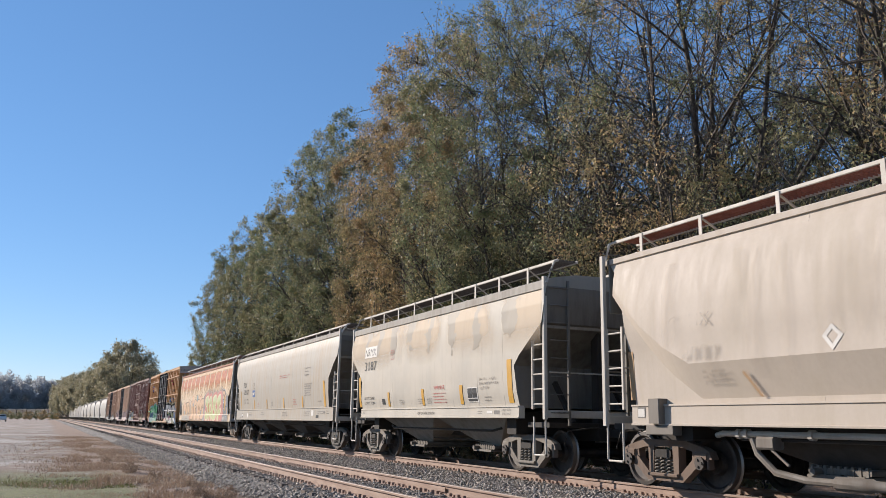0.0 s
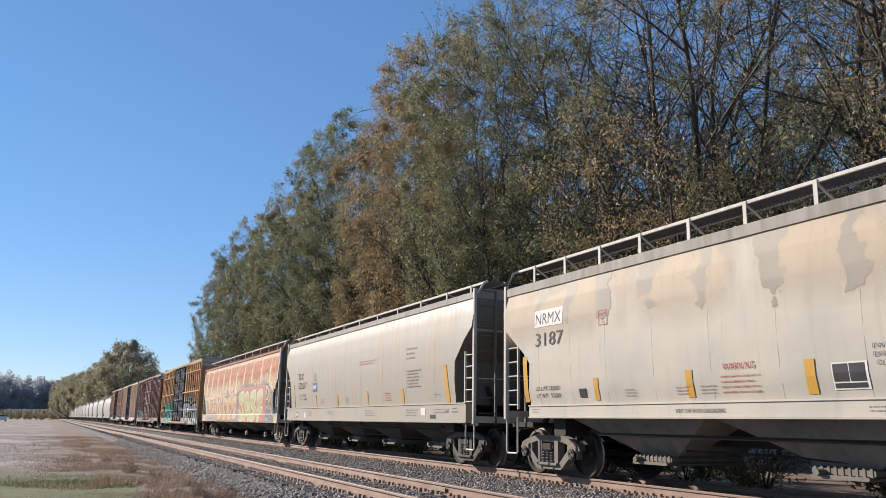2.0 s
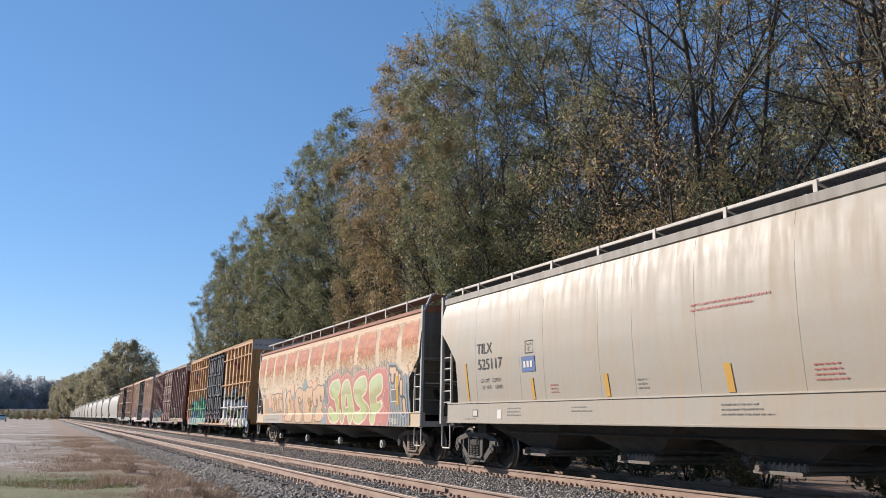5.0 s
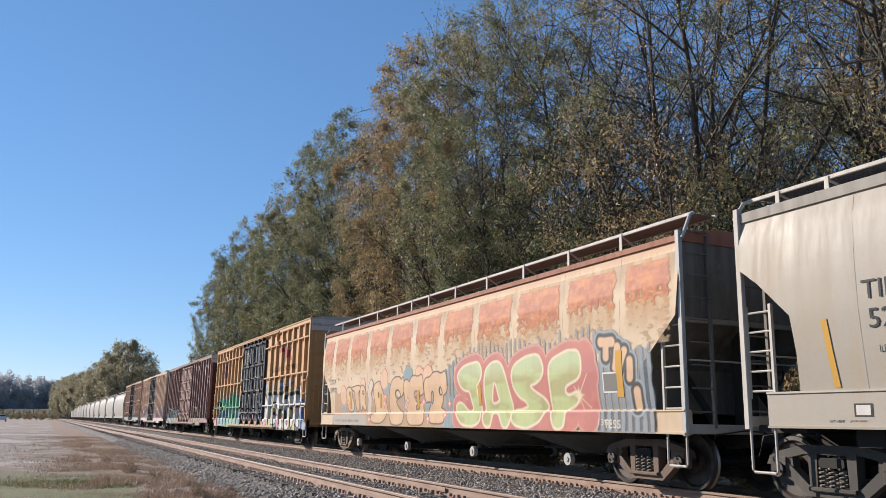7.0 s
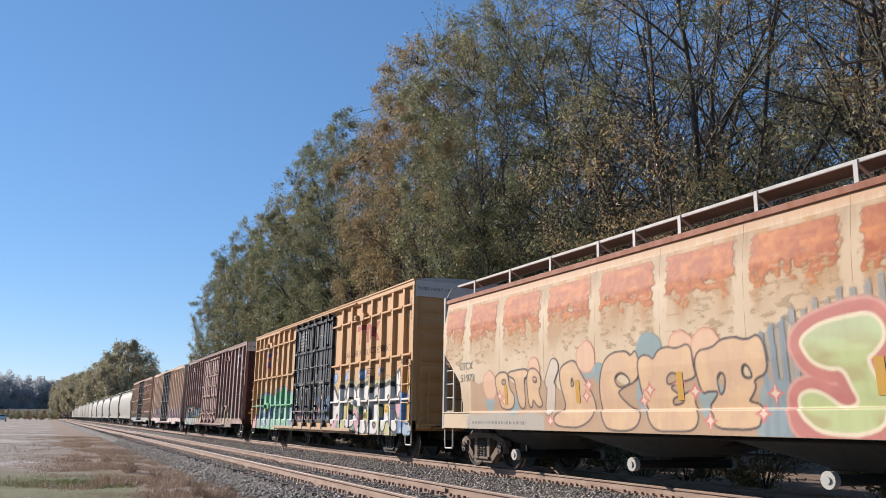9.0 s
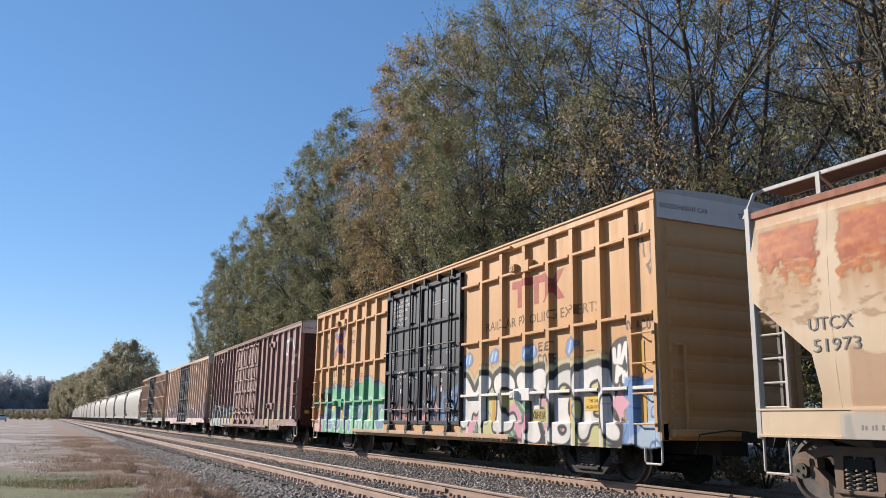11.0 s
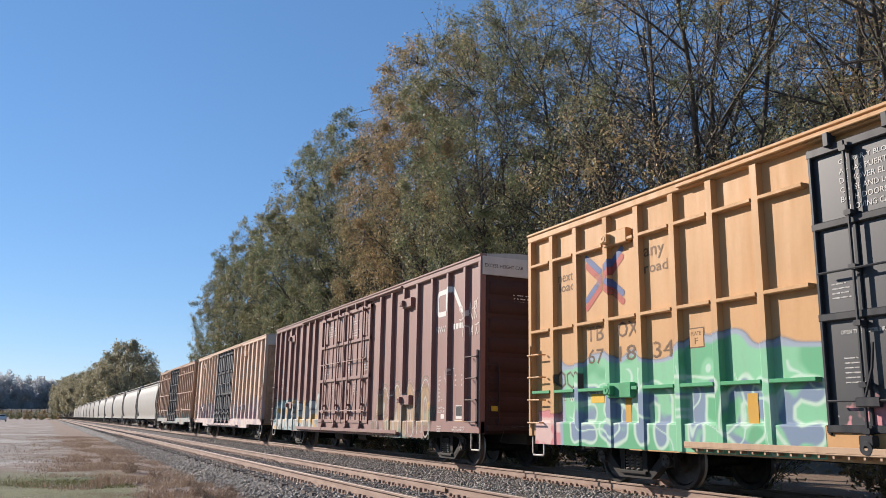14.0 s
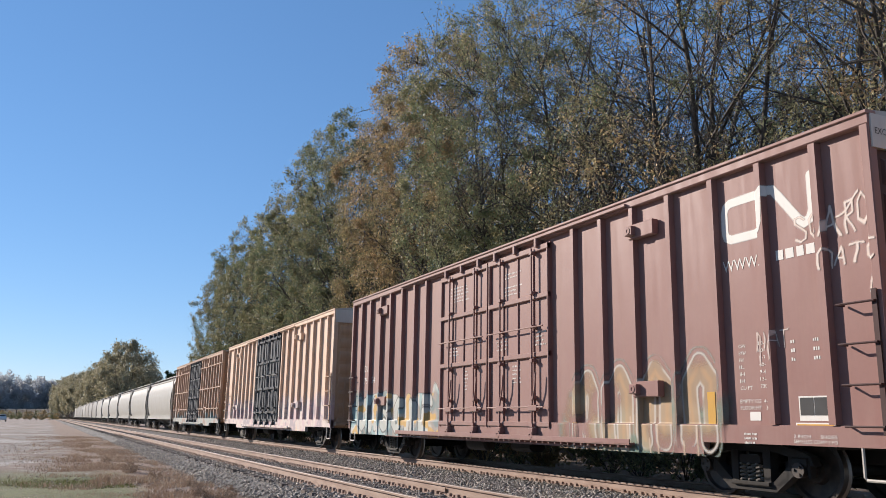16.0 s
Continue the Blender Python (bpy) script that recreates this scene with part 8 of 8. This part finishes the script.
# ---- trees ----
def tree_meshes(seed, height, spread, leaves, leaf, mat, fork=0.24, depth=4, limbs=8, gaps=0.0, low=5, clump=0.17, sprays=900):
    """A trunk that forks into long rising limbs, with branches and twigs held within a rounded crown, and single small leaves in sprays along the twigs."""
    rnd = random.Random(seed)
    r = np.random.RandomState(seed)
    verts, faces, tips = [], [], []
    mid, semi = 0.56 * height, 0.44 * height

    def hold(p):
        """Draw a point that strays out of the crown back towards its outline."""
        d = Vector((p.x, p.y, p.z - mid))
        q = math.sqrt((d.x * d.x + d.y * d.y) / spread ** 2 + (d.z / semi) ** 2)
        if q <= 0.92:
            return p
        d *= (0.92 + 0.30 * (1 - math.exp(-(q - 0.92) / 0.30))) / q
        return Vector((d.x, d.y, mid + d.z))

    def limb(pts, rad, sides):
        n0 = len(verts)
        for i, p in enumerate(pts):
            d = (pts[min(i + 1, len(pts) - 1)] - pts[max(i - 1, 0)])
            d = d.normalized() if d.length > 1e-6 else Vector((0, 0, 1))
            a = d.orthogonal().normalized()
            b = d.cross(a)
            for k in range(sides):
                t = k * 2 * math.pi / sides
                verts.append(tuple(p + rad[i] * (math.cos(t) * a + math.sin(t) * b)))
        for i in range(len(pts) - 1):
            for k in range(sides):
                q, w = n0 + i * sides + k, n0 + i * sides + (k + 1) % sides
                faces.append((q, w, w + sides, q + sides))

    def grow(p, d, length, rad, level):
        seg = (5, 7, 4, 2, 1)[level]
        wander = (0.05, 0.09, 0.13, 0.16, 0.15)[level]
        pts, cur, dirn = [p.copy()], p.copy(), d.copy()
        for k in range(seg):
            dirn = (dirn + Vector((rnd.gauss(0, wander), rnd.gauss(0, wander), rnd.gauss(0, wander) + (0.035 if level in (1, 2) else 0.0)))).normalized()
            cur = cur + dirn * (length / seg)
            if level:
                cur = hold(cur)
            pts.append(cur.copy())
        limb(pts, [max(0.009, rad * (1 - 0.70 * k / seg)) for k in range(seg + 1)], (9, 6, 4, 3, 3)[level])
        if level >= depth - 1:
            tips.append((pts[0], pts[-1]))
        elif level == depth - 2 and level > 0:
            tips.append((pts[-2], pts[-1]))
        if level >= depth:
            return
        if level == 0:
            for k in range(limbs + low):
                a = k * 2.399 + rnd.uniform(-0.4, 0.4)
                side = k >= limbs
                tilt = radians(rnd.uniform(58, 80)) if side else radians(rnd.uniform(5, 20) if k < 2 else rnd.uniform(20, 52))
                q = pts[-1] if k < 3 else pts[3].lerp(pts[-1], rnd.random()) if not side else pts[2].lerp(pts[-1], rnd.random())
                out = Vector((math.cos(a) * math.sin(tilt), math.sin(a) * math.sin(tilt), math.cos(tilt)))
                l = 0.86 / math.sqrt((math.sin(tilt) / (spread * 1.15)) ** 2 + (math.cos(tilt) / (height - q.z)) ** 2)
                grow(q, out, l * rnd.uniform(0.85, 1.05), rad * (0.34 if side else 0.50), 1)
            return
        kids = (0, 11, 6, 3)[level]
        for k in range(kids):
            f = 0.20 + 0.80 * (k + rnd.random()) / kids
            i = min(seg - 1, int(f * seg))
            q = pts[i].lerp(pts[i + 1], f * seg - i)
            ahead = pts[i + 1] - pts[i]
            ahead = ahead.normalized() if ahead.length > 1e-6 else dirn
            side = Vector((rnd.gauss(0, 1), rnd.gauss(0, 1), rnd.gauss(0, 0.8)))
            side = (side - ahead * side.dot(ahead)).normalized()
            ang = radians(rnd.uniform(28, 55))
            out = ahead * math.cos(ang) + side * math.sin(ang)
            l = length * (0.40 if level == 1 else 0.45) * (1.15 - 0.38 * f) * rnd.uniform(0.75, 1.2)
            grow(q, out.normalized(), l, rad * 0.42 * (1.15 - 0.55 * f), level + 1)

    grow(Vector((0, 0, -0.3)), Vector((rnd.uniform(-0.05, 0.05), rnd.uniform(-0.05, 0.05), 1)).normalized(), height * fork, height * 0.0105, 0)
    # short sprays that fill the crown out to a lumpy rounded outline, each on a twig from the nearest branch
    ends = np.array([tuple(q) for _, q in tips])
    for k in range(sprays):
        d = Vector((rnd.gauss(0, 1), rnd.gauss(0, 1), rnd.gauss(0.15, 1))).normalized()
        if d.z < -0.75:
            continue
        q = (0.97 + 0.20 * noise.noise((d.x * 2.2, d.y * 2.2, d.z * 2.2 + seed)) + 0.05 * noise.noise((d.x * 7, d.y * 7, d.z * 7 + seed))) * (1 - 0.42 * rnd.random() ** 2)
        p = Vector((d.x * spread * q, d.y * spread * q, mid + d.z * semi * q))
        near = Vector(ends[np.argmin(((ends - np.array(p)) ** 2).sum(1))])
        if (p - near).length > 0.35 * spread:
            near = p + (near - p).normalized() * 0.35 * spread
        bend = near.lerp(p, 0.5) + Vector((rnd.gauss(0, 0.1), rnd.gauss(0, 0.1), 0.15)) * (height / 25)
        limb([near, bend, p], [0.022 * height / 25, 0.015 * height / 25, 0.008 * height / 25], 3)
        tips.append((near, bend))
        for _ in range(3):
            tips.append((bend, p))
    trunk = bpy.data.meshes.new("trunk")
    trunk.from_pydata(verts, [], faces)
    trunk.materials.append(M["bark"])
    trunk.polygons.foreach_set("use_smooth", [True] * len(trunk.polygons))
    a = np.array([tuple(p) for p, _ in tips])
    b = np.array([tuple(q) for _, q in tips])
    m = (a + b) / 2
    # more foliage high up and at the outside of the crown, none in the patches that have shed it
    rho = np.sqrt((m[:, 0] ** 2 + m[:, 1] ** 2) / spread ** 2 + ((m[:, 2] - mid) / semi) ** 2)
    cell = np.floor(m / (height / 18)).astype(int)
    _, back, count = np.unique(cell, axis=0, return_inverse=True, return_counts=True)
    shed = np.array([noise.noise((p[0] * 0.33, p[1] * 0.33, p[2] * 0.33 + seed)) for p in m]) + r.normal(0, 0.12, len(m))
    weight = np.clip(rho, 0.25, 1.1) ** 1.3 * r.gamma(0.7, 1.0, len(m)) * np.exp(2.2 * shed) / count[back.ravel()] ** 0.7 * (shed > gaps - 0.32)
    i = r.choice(len(m), leaves, p=weight / weight.sum())
    f = r.rand(leaves, 1) * 1.1
    c = a[i] * (1 - f) + b[i] * f + r.normal(0, clump, (leaves, 3))
    # slender pointed leaves, turned every way but mostly hanging
    d = r.normal(size=(leaves, 3)) + np.array((0, 0, -0.5))
    d /= np.linalg.norm(d, axis=1)[:, None]
    e = np.cross(d, r.normal(size=(leaves, 3)))
    e /= np.linalg.norm(e, axis=1)[:, None]
    s = (leaf * r.uniform(0.6, 1.3, leaves))[:, None]
    v = np.stack([c + d * s, c - d * s * 0.7 + e * s * 0.48, c - d * s * 0.7 - e * s * 0.48], 1).reshape(-1, 3)
    crown = tri_mesh("crown", mat, v, np.arange(leaves * 3).reshape(-1, 3))
    return trunk, crown


NEAR = [tree_meshes(21, 26, 6.0, 84000, 0.082, M["leaf_olive"]), tree_meshes(22, 26, 6.0, 84000, 0.082, M["leaf_brown"]), tree_meshes(23, 26, 6.0, 80000, 0.090, M["leaf_green"])]
MID = [tree_meshes(24, 25, 6.1, 60000, 0.110, M["leaf_olive"], 0.18), tree_meshes(27, 25, 6.1, 60000, 0.110, M["leaf_green"], 0.18)]
BACK = [tree_meshes(25, 25, 7.0, 15000, 0.22, M["leaf_olive"], depth=3, limbs=6, low=3, sprays=200, clump=0.25), tree_meshes(26, 25, 7.0, 15000, 0.22, M["leaf_green"], depth=3, limbs=6, low=3, sprays=200, clump=0.25)]
SPARSE = [tree_meshes(31, 26, 7.2, 34000, 0.064, M["leaf_brown"], 0.20, gaps=0.10, limbs=9, clump=0.20, sprays=260), tree_meshes(32, 26, 7.0, 38000, 0.064, M["leaf_green"], 0.26, gaps=0.05, limbs=9, clump=0.20, sprays=300)]
# far crowns, their haze mixed into the leaf colour
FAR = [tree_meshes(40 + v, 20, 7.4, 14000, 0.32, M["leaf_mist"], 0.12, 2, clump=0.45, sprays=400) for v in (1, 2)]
HAZY = [tree_meshes(44, 20, 7.5, 5000, 0.5, M["leaf_haze"], 0.10, 2, clump=0.6, sprays=120), tree_meshes(45, 19, 7.5, 3500, 0.5, M["leaf_haze"], 0.10, 2, clump=0.6, sprays=120)]
PINE = tree_meshes(46, 22, 3.6, 7000, 0.26, M["leaf_dark"], 0.62, 3, low=0, sprays=0)
BUSH = [tree_meshes(51, 5, 2.4, 3600, 0.12, M["leaf_green"], 0.05, 2, sprays=90), tree_meshes(52, 4.5, 2.4, 3600, 0.12, M["leaf_brown"], 0.05, 2, sprays=90)]


def tree(pair, x, y, scale, turn, label, name="tree", category="tree", group=""):
    t = tagged(new(name), label, category, group)
    t.matrix_basis = pose(x, y, GROUND - 0.02, 0, 0, turn) @ Matrix.Scale(scale, 4)
    part("trunk", pair[0], None, t)
    part("crown", pair[1], None, t)


def woods():
    r = random.Random(8)
    olive = "tall deciduous tree with thinning olive and bronze autumn leaves"
    bronze = "tall deciduous tree with bronze autumn leaves"
    green = "tall deciduous tree still in dull green leaf"
    bare = "tall nearly bare deciduous tree with a few brown leaves"
    behind = "trees behind the railway"
    # the front row, from beside the viewer down the line: x, y, height, kind
    for x, y, h, pair, label in (
            (20.5, 8, 26, SPARSE[0], bare), (21.5, 14.5, 25, SPARSE[1], bare), (20.5, 21, 26, SPARSE[0], bare), (22.0, 26.5, 25, SPARSE[1], bare),
            (21.5, 32, 25.5, SPARSE[1], bare), (20.8, 36.5, 25.5, NEAR[0], olive), (21.0, 44.5, 27.2, NEAR[1], bronze), (22.0, 52, 25.5, NEAR[1], bronze),
            (21.5, 60.5, 26.4, NEAR[2], green), (21.5, 69.5, 27.6, NEAR[2], green), (21.5, 78, 25, MID[0], olive), (21.0, 88, 25, MID[0], olive),
            (20.8, 98, 24.5, MID[1], green), (20.5, 107, 23, MID[0], olive)):
        tree(pair, x, y, h / (25.0 if pair in MID else 26.0), r.uniform(0, 360), label, group=behind)
    y = 14.0
    while y < 100:
        thin = y < 52
        tree(SPARSE[r.randrange(2)] if thin else BACK[r.randrange(2)], 30 + r.uniform(-2, 2.5), y, r.uniform(0.84, 0.96), r.uniform(0, 360), bare if thin else olive, group=behind)
        y += r.uniform(8, 10.5)
    y = 16.0
    while y < 112:
        tree(BACK[r.randrange(2)], 38 + r.uniform(-2, 4), y, r.uniform(0.62, 0.82), r.uniform(0, 360), olive, group=behind)
        y += r.uniform(6.0, 8.0)
    # shorter trees under the crowns of the tall ones
    y = 18.0
    while y < 112:
        tree(BACK[r.randrange(2)], 20 + r.uniform(-1.0, 6), y, r.uniform(0.36, 0.52), r.uniform(0, 360), "young understorey tree in the shade of the tall ones", group=behind)
        y += r.uniform(4.5, 6.5)
    y = 4.0
    while y < 122:
        tree(r.choice(BUSH), 15.2 + r.uniform(-0.5, 1.6), y, r.uniform(0.6, 1.0), r.uniform(0, 360), "dense leafy undergrowth bush at the foot of the trees", "bush", "bush", "undergrowth along the railway")
        y += r.uniform(1.7, 2.9)
    # the next stand, farther down the line
    far = "distant tree with dense olive autumn foliage"
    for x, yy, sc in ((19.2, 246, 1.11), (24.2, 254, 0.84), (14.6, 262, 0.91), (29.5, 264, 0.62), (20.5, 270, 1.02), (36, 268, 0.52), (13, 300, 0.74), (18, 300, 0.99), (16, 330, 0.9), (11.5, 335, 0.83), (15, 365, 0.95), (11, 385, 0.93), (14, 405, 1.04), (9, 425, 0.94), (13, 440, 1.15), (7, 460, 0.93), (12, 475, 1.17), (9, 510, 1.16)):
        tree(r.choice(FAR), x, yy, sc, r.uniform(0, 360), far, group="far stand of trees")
    tree(PINE, 31.4, 256, 0.79, 40, "distant dark pine tree with a tufted top", group="far stand of trees")
    for k in range(26):
        tree(BUSH[k % 2], -34 + 1.5 * k + r.uniform(-1, 1), 415 + r.uniform(-15, 30) - 0.5 * k, r.uniform(0.6, 0.95), r.uniform(0, 360), "low brown brush at the far end of the lot", "bush", "bush", "brush at the end of the lot")
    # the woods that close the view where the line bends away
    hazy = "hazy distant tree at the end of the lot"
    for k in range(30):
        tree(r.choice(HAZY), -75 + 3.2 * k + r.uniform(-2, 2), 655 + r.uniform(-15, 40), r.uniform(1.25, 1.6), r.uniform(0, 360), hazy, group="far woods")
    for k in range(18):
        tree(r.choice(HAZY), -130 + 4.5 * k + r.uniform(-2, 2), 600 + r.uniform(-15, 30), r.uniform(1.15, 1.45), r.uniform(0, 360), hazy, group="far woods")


woods()


# ---- small far things ----
def pickup():
    t = tagged(new("pickup_truck"), "white pickup truck parked far off across the lot", "vehicle")
    t.matrix_basis = pose(-10.4, 250, GROUND, 0, 0, 0)
    white = painted("white_car_paint", (0.75, 0.75, 0.73), dirty=0.1, rusty=0.0, gloss=0.3)
    glass = Nodes("dark_car_glass").done((0.02, 0.022, 0.025), 0.1)
    g = Geo()
    g.loft([[(-0.9, y, a), (0.9, y, a), (0.92, y, b), (-0.92, y, b)] for y, a, b in ((-2.5, 0.5, 1.0), (-2.4, 0.45, 1.1), (2.6, 0.45, 1.1), (2.7, 0.5, 1.05))])
    part("body", g, white, t)
    g = Geo().loft([[(-0.85, y, 1.08), (0.85, y, 1.08), (0.85 - i, y + d, 1.85), (-0.85 + i, y + d, 1.85)] for y, i, d in ((-1.2, 0.12, 0.45), (0.8, 0.12, -0.1))])
    part("cab", g, white, t)
    part("windscreen", Geo().add([(-0.75, -1.13, 1.18), (0.75, -1.13, 1.18), (0.66, -0.83, 1.76), (-0.66, -0.83, 1.76)], [(0, 1, 2, 3)]), glass, t)
    for x in (-0.82, 0.82):
        for y in (-1.65, 1.7):
            part("wheel", Geo().ring_x(x - 0.1, x + 0.1, y, 0.38, 0.0, 0.38, 16), M["steel_dark"], t)


def dry_clumps():
    """Low twiggy weeds beside the ballast."""
    for k, (x, y, s) in enumerate(((2.2, 24.5, 0.13), (2.7, 23.0, 0.10), (2.9, 17.2, 0.12), (3.2, 16.3, 0.12), (2.4, 27.5, 0.09), (2.0, 31.0, 0.10), (3.1, 19.8, 0.08), (1.5, 22.0, 0.06))):
        tree(WEED, x, y, s, 77 * k, "low brown dead weed clump beside the ballast", "weed", "weed", "dead weeds beside the track")


WEED = tree_meshes(61, 2.6, 2.0, 2500, 0.09, M["straw"], 0.03, 2, sprays=120, clump=0.10)
pickup()
dry_clumps()


# ---- movement ----
def motions():
    for car, c in keyed_cars:
        step = 2 if c + 60 < CURVE_AT else 1
        rows = []
        for k in range(0, 17, step):
            x, y, a = on_track(c - travelled(k))
            rows.append((k, pose(x, y, 0, 0, 0, a)))
        walk(car, rows)
    for w, y in rolling:
        rows = []
        for k in range(161):
            t = k / 10
            rows.append((t, pose(0, y, 0.457, math.degrees(travelled(t) / 0.457) % 360, 0, 0)))
        walk(w, rows)


motions()
